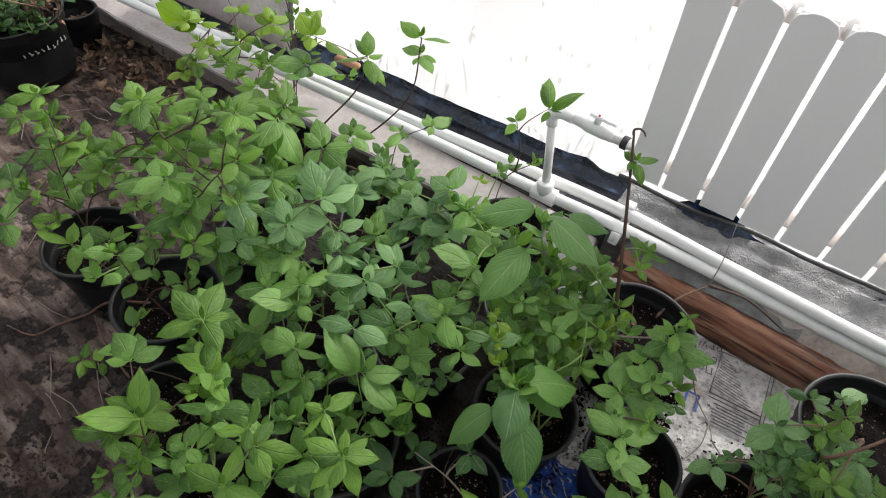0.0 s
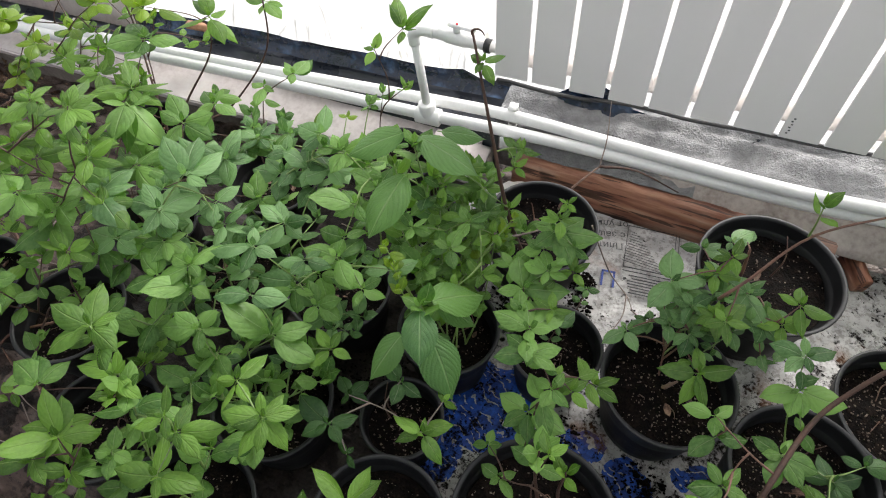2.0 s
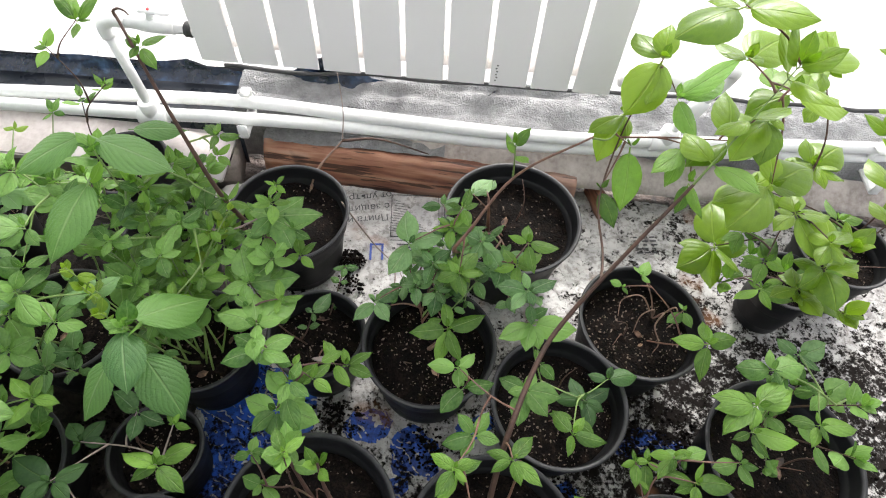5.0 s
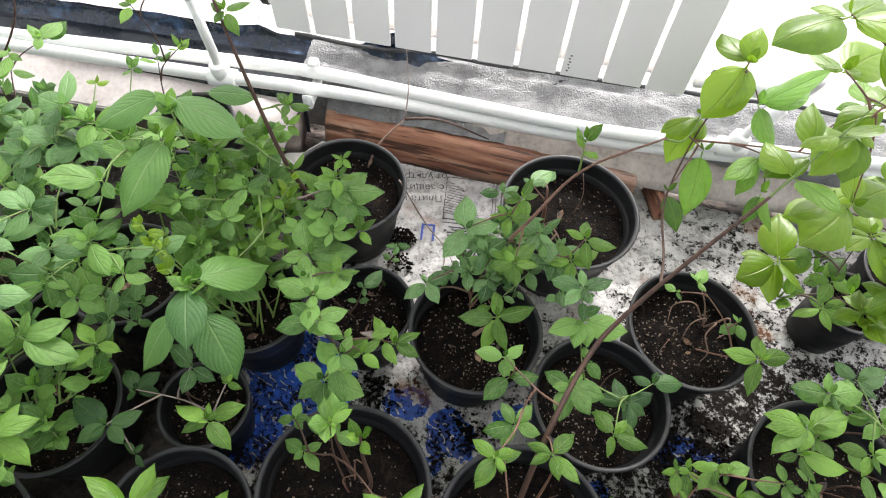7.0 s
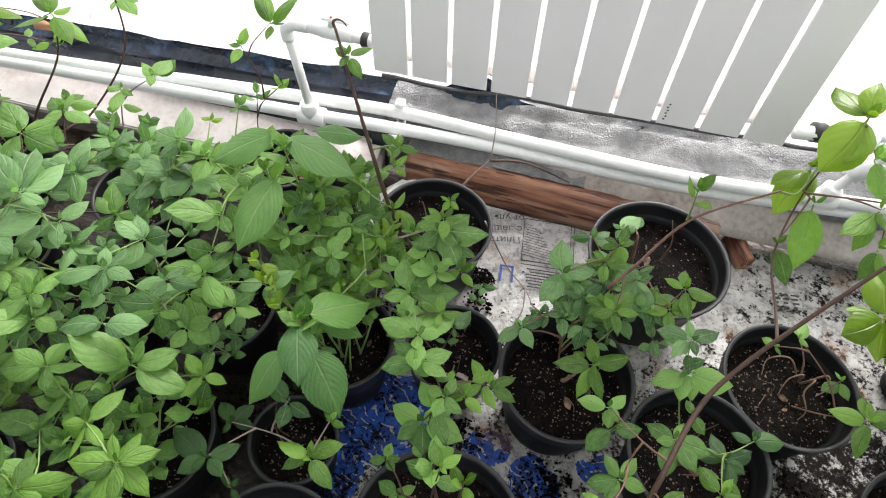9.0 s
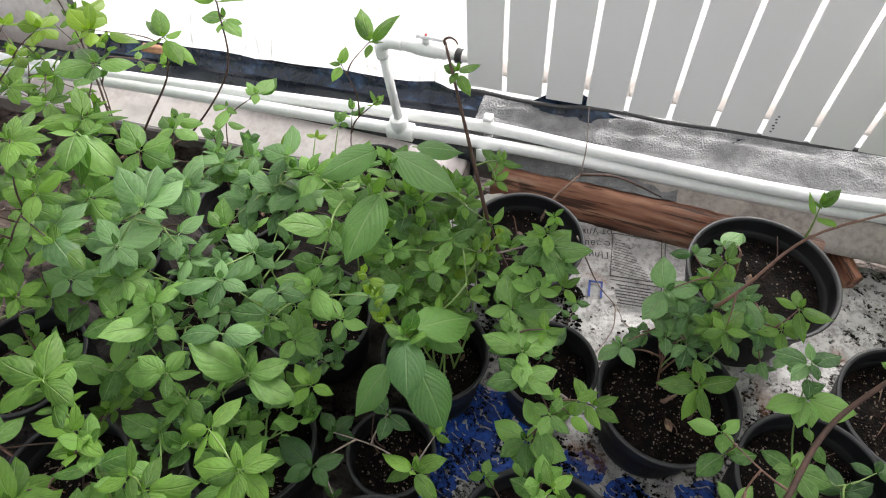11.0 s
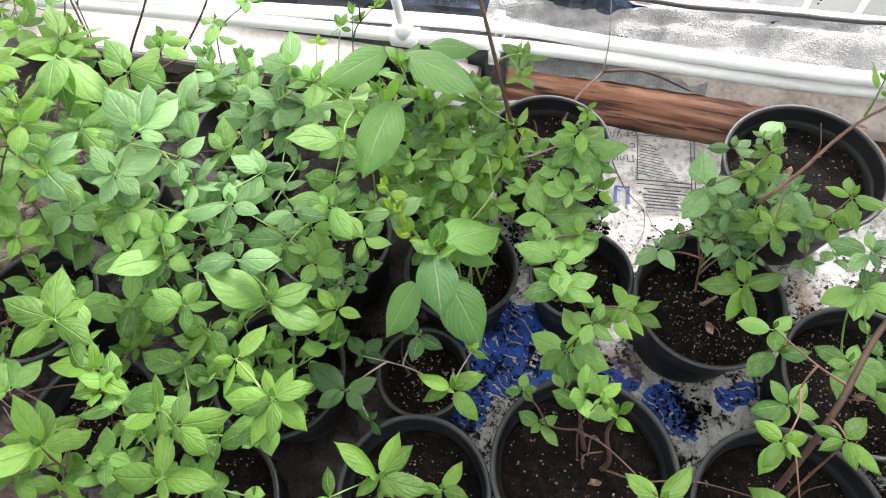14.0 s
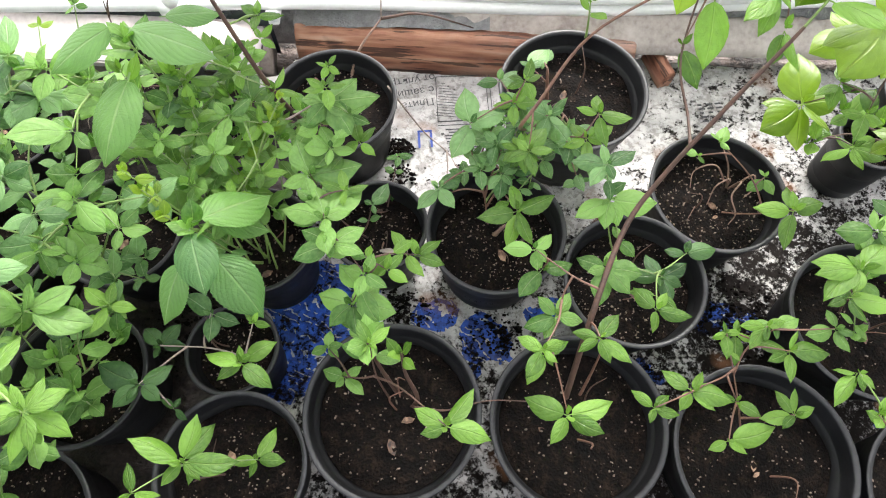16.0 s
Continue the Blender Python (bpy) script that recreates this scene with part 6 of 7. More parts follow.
p, o, r = shrub("M", "spindly shoot with small yellow-green leaves", ((-0.163, 0.509, 0.464, "lime", 0.024), (-0.124, 0.475, 0.408, "lime", 0.026), (-0.15, 0.5, 0.43, "lime", 0.026), (-0.02, 0.67, 0.37, "lime", 0.026), (-0.01, 0.69, 0.4, "lime", 0.024)), "lime", 0.025, leafy=0.3, twigs=0)
p, o, r = shrub("F", "sparse shrub with small leaf tufts in a wide pot", (), bark="brown")
leafy_stem(p, o, (0.222, 0.296, 0.12), (0.212, 0.345, 0.31), r, "bright", 0.04, bark="brown", thick=0.005, leafy=0.0, via=[(0.232, 0.312, 0.16), (0.214, 0.335, 0.22)])
leafy_stem(p, o, (0.2, 0.318, 0.12), (0.165, 0.352, 0.33), r, "mid", 0.046, bark="brown", thick=0.0045, leafy=0.3, via=[(0.186, 0.33, 0.17), (0.17, 0.345, 0.24)])
leafy_stem(p, o, (0.222, 0.3, 0.142), (0.46, 0.325, 0.16), r, bark="brown", thick=0.002, leafy=0.0, top=False, via=[(0.28, 0.295, 0.17), (0.35, 0.315, 0.185)])
tuft(p, o, r, (0.179, 0.333, 0.39), "bright", (123, 9, 37), (53, -10, 36), (-29, 22, 13), (-122, 7, 15), bark='brown', low=0.0)
tuft(p, o, r, (0.119, 0.323, 0.209), "mid", (166, -9, 37), (41, -9, 31), (-33, -8, 41), (-120, -9, 20), bark='brown', low=0.0)
tuft(p, o, r, (0.081, 0.371, 0.185), "mid", (-156, -8, 28), (94, -9, 31), (24, -9, 24), (-33, -10, 24), bark='brown', low=0.0)
tuft(p, o, r, (0.284, 0.255, 0.3), "bright", (156, -9, 52), (59, -9, 66), (-10, -9, 64), (-159, -9, 37), bark='brown', low=0.0)
p, o, r = shrub("C", "low shrub with a cluster of fresh leaves in a black pot", ((0.3, 0.68, 0.26), (0.33, 0.71, 0.28), (0.36, 0.7, 0.26), (0.28, 0.71, 0.27), (0.31, 0.74, 0.29)), "blue", 0.036, 2, bark="red", leafy=0.4)
tuft(p, o, r, (0.321, 0.708, 0.3), "blue", (2, -12, 30), (-99, -11, 40), (167, -13, 37), (140, 11, 30), (46, 12, 43), bark='red', low=0.3, gap=0.03)
tuft(p, o, r, (0.371, 0.699, 0.3), "bright", (-39, -11, 26), (-133, -11, 40), (143, 12, 34), (100, 12, 30), (23, -12, 50), bark='red', low=0.3, gap=0.03)
tuft(p, o, r, (0.364, 0.606, 0.266), "bright", (105, 0, 52), (35, -9, 76), (-169, -9, 67), (-65, -8, 21), (-102, -30, 62), (-55, -30, 60), bark='red', low=0.3, gap=0.03)
tuft(p, o, r, (0.232, 0.64, 0.259), "blue", (-129, -9, 51), (44, -9, 54), (-46, -9, 44), (153, 21, 17), bark='red', low=0.3, gap=0.03)
tuft(p, o, r, (0.298, 0.676, 0.27), "blue", (-174, -10, 30), (-79, -9, 37), (36, -8, 35), (121, -8, 41), bark='red', low=0.3, gap=0.03)
tuft(p, o, r, (0.334, 0.671, 0.27), "blue", (51, -10, 42), (-93, -30, 45), (-49, -10, 29), (-129, -22, 35), bark='red', low=0.3, gap=0.03)
tuft(p, o, r, (0.305, 0.724, 0.29), "blue", (177, -9, 37), (35, -9, 39), (-63, -8, 34), (127, -9, 46), bark='red', low=0.3, gap=0.03)
tuft(p, o, r, (0.359, 0.698, 0.31), "bright", (-137, -9, 37), (-2, -9, 37), (-75, -9, 46), (92, 21, 25), (164, -9, 34), bark='red', low=0.3, gap=0.03)
tuft(p, o, r, (0.4, 0.713, 0.26), "blue", (-54, -21, 38), (134, -9, 32), (39, -9, 32), bark='red', low=0.3, gap=0.03)
leafy_stem(p, o, (0.33, 0.615, 0.13), (0.352, 0.628, 0.165), r, bark="pink", thick=0.006, leafy=0.0, top=False, via=[(0.34, 0.62, 0.15)])
p, o, r = shrub("B", "shrub with a bare red twig in a large pot", ((0.4, 0.78, 0.28), (0.36, 0.8, 0.29), (0.45, 0.76, 0.27), (0.37, 0.74, 0.31), (0.42, 0.72, 0.29), (0.33, 0.77, 0.3)), "blue", 0.036, 2, bark="red", leafy=0.4)
GROWN[p.name] += leafy_stem(p, o, (0.4, 0.86, 0.15), (0.541, 0.835, 0.529), r, bark="red", thick=0.0042, leafy=0.0, top=False, via=[(0.355, 0.72, 0.33), (0.375, 0.725, 0.39), (0.435, 0.79, 0.466)])
GROWN[p.name] += leafy_stem(p, o, (0.415, 0.9, 0.14), (0.405, 0.915, 0.245), r, bark="red", thick=0.006, leafy=0.0, top=False, via=[(0.412, 0.9, 0.19)])
GROWN[p.name] += leafy_stem(p, o, (0.43, 0.79, 0.463), (0.424, 0.8, 0.525), r, "bright", 0.04, thick=0.002, leafy=0.9)
GROWN[p.name] += leafy_stem(p, o, (0.541, 0.835, 0.525), (0.6, 0.915, 0.535), r, bark="green", thick=0.002, leafy=0.0, top=False, via=[(0.575, 0.86, 0.51)])
tuft(p, o, r, (0.342, 0.776, 0.32), "bright", (18, -12, 52), (-84, -12, 40), (-177, -12, 35), (158, 12, 30), (60, 12, 43), bark='red', low=0.25, gap=0.03)
tuft(p, o, r, (0.4, 0.757, 0.32), "blue", (-17, -13, 32), (-113, -11, 45), (168, 12, 39), (120, 12, 33), (29, 12, 29), bark='red', low=0.25, gap=0.03)
tuft(p, o, r, (0.358, 0.809, 0.34), "bright", (38, -12, 35), (-63, -12, 38), (-155, -12, 34), (-178, 13, 32), (80, 12, 43), bark='red', low=0.25, gap=0.03)
tuft(p, o, r, (0.318, 0.861, 0.271), "blue", (-172, -10, 42), (90, 21, 22), (6, -9, 50), (46, -9, 45), bark='red', low=0.25, gap=0.03)
tuft(p, o, r, (0.275, 0.729, 0.32), "blue", (103, 6, 69), (32, -9, 67), (-138, -9, 32), (-112, -9, 67), (-30, -8, 22), bark='red', low=0.25, gap=0.03)
tuft(p, o, r, (0.369, 0.669, 0.347), "bright", (-149, -9, 38), (14, -9, 43), (-72, -10, 42), (125, -9, 33), (63, -9, 60), (85, 36, 14), bark='red', low=0.25, gap=0.03)
tuft(p, o, r, (0.466, 0.73, 0.305), "bright", (127, -9, 44), (-80, -9, 47), (38, -9, 59), (-17, -8, 28), (-157, -8, 41), bark='red', low=0.25, gap=0.03)
tuft(p, o, r, (0.48, 0.761, 0.331), "bright", (157, -9, 39), (91, -9, 45), (5, -9, 58), (-70, -21, 55), bark='red', low=0.25, gap=0.03)
tuft(p, o, r, (0.371, 0.92, 0.245), "blue", (146, -8, 22), (56, -9, 69), (42, -9, 37), (-104, -9, 25), bark='red', low=0.25, gap=0.03)
tuft(p, o, r, (0.44, 0.722, 0.296), "blue", (177, -9, 45), (61, -9, 37), (-98, -9, 38), (-36, -8, 35), (125, -9, 60), bark='red', low=0.25, gap=0.03)
tuft(p, o, r, (0.356, 0.789, 0.3), "blue", (-158, -9, 43), (41, -9, 32), (128, -8, 41), (-64, -8, 35), bark='red', low=0.25, gap=0.03)
tuft(p, o, r, (0.4, 0.958, 0.22), "blue", (131, -9, 31), (67, -9, 39), (-98, -8, 21), bark='red', low=0.25, gap=0.03)
tuft(p, o, r, (0.627, 0.943, 0.608), "lime", (-121, -30, 104), (-105, -24, 79), (115, -9, 85), (82, 21, 62), (76, -8, 34), bark='red', low=0.25, gap=0.03)
tuft(p, o, r, (0.598, 0.925, 0.507), "lime", (-141, -9, 74), (-78, -30, 44), (-116, -39, 89), bark='red', low=0.25, gap=0.03)
tuft(p, o, r, (0.615, 0.878, 0.48), "bright", (-90, -36, 107), bark='red', low=0.25, gap=0.03)
tuft(p, o, r, (0.577, 0.816, 0.436), "bright", (-60, -24, 68), bark='red', low=0.25, gap=0.03)
p, o, r = shrub("D", "shrub with glossy paired leaves in a black pot", ())
tuft(p, o, r, (0.479, 0.633, 0.385), "blue", (174, -9, 51), (115, 24, 29), (37, -9, 58), (-65, -9, 27), (-123, -9, 42), low=0.25)
tuft(p, o, r, (0.497, 0.607, 0.33), "mid", (-149, -9, 60), (6, -9, 76), (-64, -24, 42), (-135, -10, 17), (-97, -10, 48), low=0.25)
tuft(p, o, r, (0.518, 0.554, 0.3), "mid", (-35, -21, 35), (111, -9, 26), low=0.25)
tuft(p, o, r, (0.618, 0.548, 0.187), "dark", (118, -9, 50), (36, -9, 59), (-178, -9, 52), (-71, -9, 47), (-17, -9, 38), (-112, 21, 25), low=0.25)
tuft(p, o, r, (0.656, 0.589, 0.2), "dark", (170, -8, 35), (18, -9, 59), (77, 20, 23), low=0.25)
tuft(p, o, r, (0.58, 0.46, 0.27), "bright", (131, -10, 48), (58, -9, 38), (-3, -9, 58), (-98, -10, 36), low=0.25)
p, o, r = shrub("G", "tall shrub with one long brown branch", (), bark="red")
leafy_stem(p, o, (0.492, 0.34, 0.12), (0.5, 0.4, 0.29), r, bark="red", thick=0.003, leafy=0.0, top=False)
GROWN[p.name] += leafy_stem(p, o, (0.47, 0.33, 0.12), (0.66, 0.713, 0.588), r, bark="brown", thick=0.005, leafy=0.0, top=False, via=[(0.474, 0.42, 0.3), (0.509, 0.541, 0.349), (0.546, 0.601, 0.4), (0.604, 0.661, 0.493), (0.648, 0.701, 0.57)])
GROWN[p.name] += leafy_stem(p, o, (0.657, 0.71, 0.583), (0.74, 0.8, 0.73), r, "lime", 0.075, gap=0.06, bark="green", thick=0.002, leafy=0.8, via=[(0.69, 0.745, 0.64)])
GROWN[p.name] += leafy_stem(p, o, (0.575, 0.631, 0.446), (0.625, 0.93, 0.6), r, bark="brown", thick=0.0026, leafy=0.0, top=False, via=[(0.585, 0.7, 0.42), (0.577, 0.8, 0.43), (0.6, 0.9, 0.5)])
tuft(p, o, r, (0.789, 0.85, 0.552), "lime", (-148, -21, 53), (72, -9, 90), (-59, -9, 45), (128, -8, 35), bark='red', low=0.12, gap=0.06)
tuft(p, o, r, (0.817, 0.95, 0.574), "bright", (-161, -9, 46), (83, -9, 76), (-27, -9, 31), (-118, -9, 60), bark='red', low=0.12, gap=0.06)
tuft(p, o, r, (0.388, 0.513, 0.328), "mid", (179, -9, 47), (52, -9, 40), (-79, -9, 31), (-45, -9, 26), bark='red', low=0.12, gap=0.06)
tuft(p, o, r, (0.403, 0.494, 0.303), "mid", (20, -9, 50), (-126, -15, 54), bark='red', low=0.12, gap=0.06)
tuft(p, o, r, (0.428, 0.426, 0.295), "mid", (139, 9, 40), (65, 8, 41), (-3, -9, 40), (-157, -9, 51), (-115, -9, 38), bark='red', low=0.12, gap=0.06)
tuft(p, o, r, (0.402, 0.358, 0.355), "bright", (155, -9, 39), (29, -9, 33), (-37, -9, 25), (-118, -9, 44), bark='red', low=0.12, gap=0.06)
tuft(p, o, r, (0.483, 0.391, 0.325), "bright", (170, -9, 39), (54, -9, 50), (-64, -9, 37), (-143, -10, 36), (-31, -9, 55), bark='red', low=0.12, gap=0.06)
tuft(p, o, r, (0.5, 0.51, 0.294), "mid", (161, -9, 47), (-162, -10, 30), (69, -9, 37), (-43, -9, 52), (-1, -9, 58), (-98, -9, 59), bark='red', low=0.12, gap=0.06)
tuft(p, o, r, (0.65, 0.82, 0.785), "lime", (-145, -9, 98), (162, -10, 42), (-12, 6, 84), (52, -9, 88), bark='red', low=0.12, gap=0.06)
tuft(p, o, r, (0.687, 0.82, 0.715), "lime", (165, -8, 28), (29, -9, 31), (48, -6, 103), (124, -9, 58), bark='red', low=0.12, gap=0.06)
tuft(p, o, r, (0.778, 0.84, 0.66), "lime", (-147, -9, 80), (10, -18, 104), (89, -9, 61), (54, -9, 70), bark='red', low=0.12, gap=0.06)
tuft(p, o, r, (0.842, 0.92, 0.644), "lime", (68, 3, 100), (106, -9, 54), (47, -9, 100), (-114, -9, 49), bark='red', low=0.12, gap=0.06)
tuft(p, o, r, (0.746, 0.8, 0.646), "lime", (-128, -24, 80), (-96, -30, 66), (-47, -9, 26), bark='red', low=0.12, gap=0.06)
tuft(p, o, r, (0.784, 0.76, 0.562), "lime", (-107, -30, 71), (-157, -9, 86), (-130, -9, 102), (-6, -9, 39), (37, -9, 100), (89, 9, 62), bark='red', low=0.12, gap=0.06)
tuft(p, o, r, (0.671, 0.935, 0.545), "mid", (16, 45, 103), (32, 3, 94), (-42, -36, 73), bark='red', low=0.12, gap=0.06)
tuft(p, o, r, (0.69, 0.86, 0.516), "bright", (-112, -24, 74), (-134, -9, 77), (-74, -10, 36), bark='red', low=0.12, gap=0.06)
tuft(p, o, r, (0.704, 0.78, 0.614), "lime", (-140, -9, 77), (90, 9, 87), (43, -9, 90), bark='red', low=0.12, gap=0.06)
tuft(p, o, r, (0.707, 0.82, 0.478), "bright", (-57, -30, 61), (-109, -30, 54), bark='red', low=0.12, gap=0.06)
tuft(p, o, r, (0.446, 0.286, 0.3), "bright", (161, -9, 63), (23, -9, 70), (-119, -9, 45), (-18, -9, 55), bark='red', low=0.12, gap=0.06)
tuft(p, o, r, (0.408, 0.36, 0.33), "bright", (148, -9, 40), (34, -9, 40), (-55, -9, 20), (-116, -9, 49), bark='red', low=0.12, gap=0.06)
p, o, r = shrub("E", "shrub with reddish curling stems and few leaves in a black pot", (), bark="red", bend=0.5)
for pts in ([(0.765, 0.765, 0.12), (0.755, 0.76, 0.17), (0.73, 0.745, 0.165), (0.722, 0.72, 0.14)], [(0.765, 0.765, 0.12), (0.77, 0.75, 0.18), (0.755, 0.725, 0.17), (0.768, 0.7, 0.15), (0.76, 0.685, 0.135)], [(0.77, 0.77, 0.12), (0.735, 0.79, 0.165), (0.7, 0.785, 0.15), (0.695, 0.755, 0.135)],
            [(0.77, 0.765, 0.12), (0.795, 0.77, 0.175), (0.8, 0.75, 0.16), (0.785, 0.735, 0.15)], [(0.765, 0.765, 0.13), (0.74, 0.77, 0.2), (0.71, 0.8, 0.24)]):
    leafy_stem(p, o, pts[0], pts[-1], r, bark="pink", thick=0.0021, leafy=0.0, top=False, via=[Vector(q) for q in pts[1:-1]])
tuft(p, o, r, (0.823, 0.667, 0.24), "bright", (174, -9, 62), (90, 9, 38), (24, -9, 65), (-99, -24, 67), (92, -9, 51), bark='red', low=0.1)
tuft(p, o, r, (0.701, 0.777, 0.26), "mid", (126, -10, 23), (63, -9, 45), (-37, -8, 22), bark='red', low=0.1)
tuft(p, o, r, (0.792, 0.739, 0.22), "mid", (-139, -9, 40), (-63, -8, 34), (114, -9, 20), bark='red', low=0.1)
tuft(p, o, r, (0.675, 0.765, 0.23), "mid", (153, -9, 25), (-52, -10, 18), bark='red', low=0.1)
p, o, r = shrub("O", "shrub with fresh green leaf tufts in a black pot", ((0.9, 0.55, 0.26), (0.95, 0.6, 0.27), (1.02, 0.56, 0.32), (1.0, 0.48, 0.3)), "mid", 0.045, 1, bark="brown", leafy=0.5)
tuft(p, o, r, (0.844, 0.56, 0.39), "mid", (179, -9, 52), (102, 20, 32), (21, -9, 59), (-67, -9, 26))
tuft(p, o, r, (0.81, 0.5, 0.395), "bright", (173, -9, 61), (-136, -9, 70), (30, -9, 74), (133, -9, 25), (-109, -9, 37), (43, -9, 69), (-169, -9, 59))
tuft(p, o, r, (0.838, 0.49, 0.317), "bright", (-1, -9, 78), (-54, -9, 43), (-153, -9, 32))
tuft(p, o, r, (0.948, 0.52, 0.31), "bright", (175, -9, 46), (6, -9, 68), (108, 20, 20), (-112, -9, 38), (-67, -8, 29))
tuft(p, o, r, (0.983, 0.58, 0.291), "mid", (143, -10, 36), (36, -9, 62), (-137, -9, 39), (-34, -9, 37))
tuft(p, o, r, (0.942, 0.64, 0.304), "blue", (135, -9, 40), (-136, -9, 39), (31, -9, 71), (-29, -10, 42))
p, o, r = shrub("H", "low shrub with small leaf tufts on thin stems", (), bark="red")
tuft(p, o, r, (0.663, 0.42, 0.31), "bright", (112, 20, 17), (-157, -10, 23), (-88, -10, 36), (8, -8, 21), bark='red', low=0.2)
tuft(p, o, r, (0.721, 0.436, 0.31), "bright", (180, -10, 36), (24, -8, 34), (-102, -10, 24), (-125, -10, 42), bark='red', low=0.2)
tuft(p, o, r, (0.69, 0.431, 0.28), "bright", (-178, -9, 25), (87, 14, 21), (-92, -9, 47), (-9, -9, 34), bark='red', low=0.2)
tuft(p, o, r, (0.754, 0.406, 0.3), "bright", (166, -9, 49), (5, -9, 64), (-91, -9, 44), (72, 21, 34), (-152, -8, 34), bark='red', low=0.2)
tuft(p, o, r, (0.741, 0.441, 0.3), "mid", (171, -9, 33), (26, -10, 42), (-99, -8, 20), bark='red', low=0.2)
tuft(p, o, r, (0.621, 0.342, 0.28), "bright", (145, -9, 47), (-8, -9, 63), (64, 22, 30), (-34, -9, 43), (-118, -8, 34), bark='red', low=0.2)
tuft(p, o, r, (0.696, 0.338, 0.25), "bright", (-23, -8, 41), (165, -8, 27), bark='red', low=0.2)
tuft(p, o, r, (0.777, 0.328, 0.25), "bright", (77, -9, 44), (25, -9, 38), (121, -8, 41), (-132, -8, 29), (-170, -10, 48), bark='red', low=0.2)
tuft(p, o, r, (0.822, 0.446, 0.3), "mid", (102, -10, 30), (-6, -10, 30), (-56, -9, 37), (-164, -8, 41), bark='red', low=0.2)
tuft(p, o, r, (0.569, 0.312, 0.28), "bright", (143, -9, 38), (-8, -9, 38), (-108, -10, 23), (42, -10, 30), bark='red', low=0.2)
tuft(p, o, r, (0.684, 0.284, 0.24), "bright", (-151, -9, 31), (21, -3, 77), (-28, -9, 32), bark='red', low=0.2)
p, o, r = shrub("P", "low shrub with small leaf tufts on thin stems", ((0.9, 0.28, 0.3, "bright"), (1.0, 0.3, 0.32, "bright"), (0.86, 0.33, 0.3, "bright")), "bright", 0.045, bark="red", leafy=0.45)
tuft(p, o, r, (0.844, 0.385, 0.3), "bright", (176, -9, 32), (-79, -9, 27), (-125, -9, 59), (-42, -10, 30))
p, o, r = shrub("Q", "tall shrub with large lime-green leaves in a black pot", ((0.99, 0.785, 0.42, "lime", 0.06), (1.08, 0.86, 0.5, "lime", 0.06), (0.93, 0.72, 0.35, "lime", 0.06), (0.96, 0.82, 0.28, "bright", 0.05), (0.89, 0.83, 0.3, "bright", 0.05), (1.0, 0.7, 0.35, "lime", 0.06), (1.0, 0.92, 0.55, "lime", 0.06), (0.84, 0.78, 0.27, "bright", 0.05)), "lime", 0.06, 0, bark="brown", gap=0.055, leafy=0.5)
tuft(p, o, r, (0.821, 0.85, 0.458), "lime", (-150, -9, 76), (-81, -30, 72), (-23, -9, 55), (118, -9, 50), (46, -9, 71), bark='brown', low=0.25, gap=0.06)
tuft(p, o, r, (0.879, 0.8, 0.465), "lime", (165, -9, 31), (-44, -30, 86), (-136, -9, 51), (14, -9, 68), (84, -9, 58), bark='brown', low=0.25, gap=0.06)
tuft(p, o, r, (0.918, 0.9, 0.474), "lime", (171, -9, 49), (99, 15, 53), (8, -9, 54), (-124, -9, 55), (50, -9, 80), bark='brown', low=0.25, gap=0.06)
tuft(p, o, r, (0.853, 0.95, 0.639), "lime", (145, -8, 41), (88, 22, 52), (-46, -9, 37), (-121, -9, 72), (36, -9, 54), bark='brown', low=0.25, gap=0.06)
tuft(p, o, r, (0.874, 0.92, 0.581), "lime", (134, -9, 45), (80, -9, 67), (37, -9, 52), (-128, -9, 44), bark='brown', low=0.25, gap=0.06)
tuft(p, o, r, (0.915, 0.72, 0.377), "lime", (-156, -9, 49), (40, -9, 69), (85, -9, 49), (-14, -9, 50), bark='brown', low=0.25, gap=0.06)
tuft(p, o, r, (0.857, 0.75, 0.396), "bright", (168, -8, 35), (62, -9, 70), (-114, -9, 49), (-22, -9, 32), bark='brown', low=0.25, gap=0.06)
tuft(p, o, r, (0.932, 0.76, 0.454), "lime", (148, -10, 36), (40, -9, 58), (-120, -10, 48), (-61, -9, 38), bark='brown', low=0.25, gap=0.06)
tuft(p, o, r, (0.825, 0.8, 0.402), "bright", (-151, -10, 42), (69, -9, 56), (-7, -9, 40), (-114, -9, 49), bark='brown', low=0.25, gap=0.06)
tuft(p, o, r, (0.941, 0.74, 0.416), "lime", (88, 9, 104), (166, -9, 49), (21, -9, 73), (-83, -9, 73), (-139, -9, 60), bark='brown', low=0.25, gap=0.06)
tuft(p, o, r, (0.821, 0.831, 0.31), "lime", (89, 6, 102), (177, -9, 63), (15, -9, 72), (-91, -24, 78), (-144, -9, 86), (-43, -9, 61), bark='brown', low=0.25, gap=0.06)
tuft(p, o, r, (0.919, 0.9, 0.478), "lime", (163, -8, 34), (44, -9, 97), (-74, -8, 47), (-121, -8, 41), (-20, -9, 55), bark='brown', low=0.25, gap=0.06)
tuft(p, o, r, (1.015, 0.88, 0.374), "bright", (18, -9, 60), (-117, -9, 53), (-65, -9, 45), (92, -9, 58), bark='brown', low=0.25, gap=0.06)
tuft(p, o, r, (0.915, 0.78, 0.274), "bright", (-151, -9, 58), (29, -9, 57), (-66, -9, 43), (-10, -9, 65), bark='brown', low=0.25, gap=0.06)
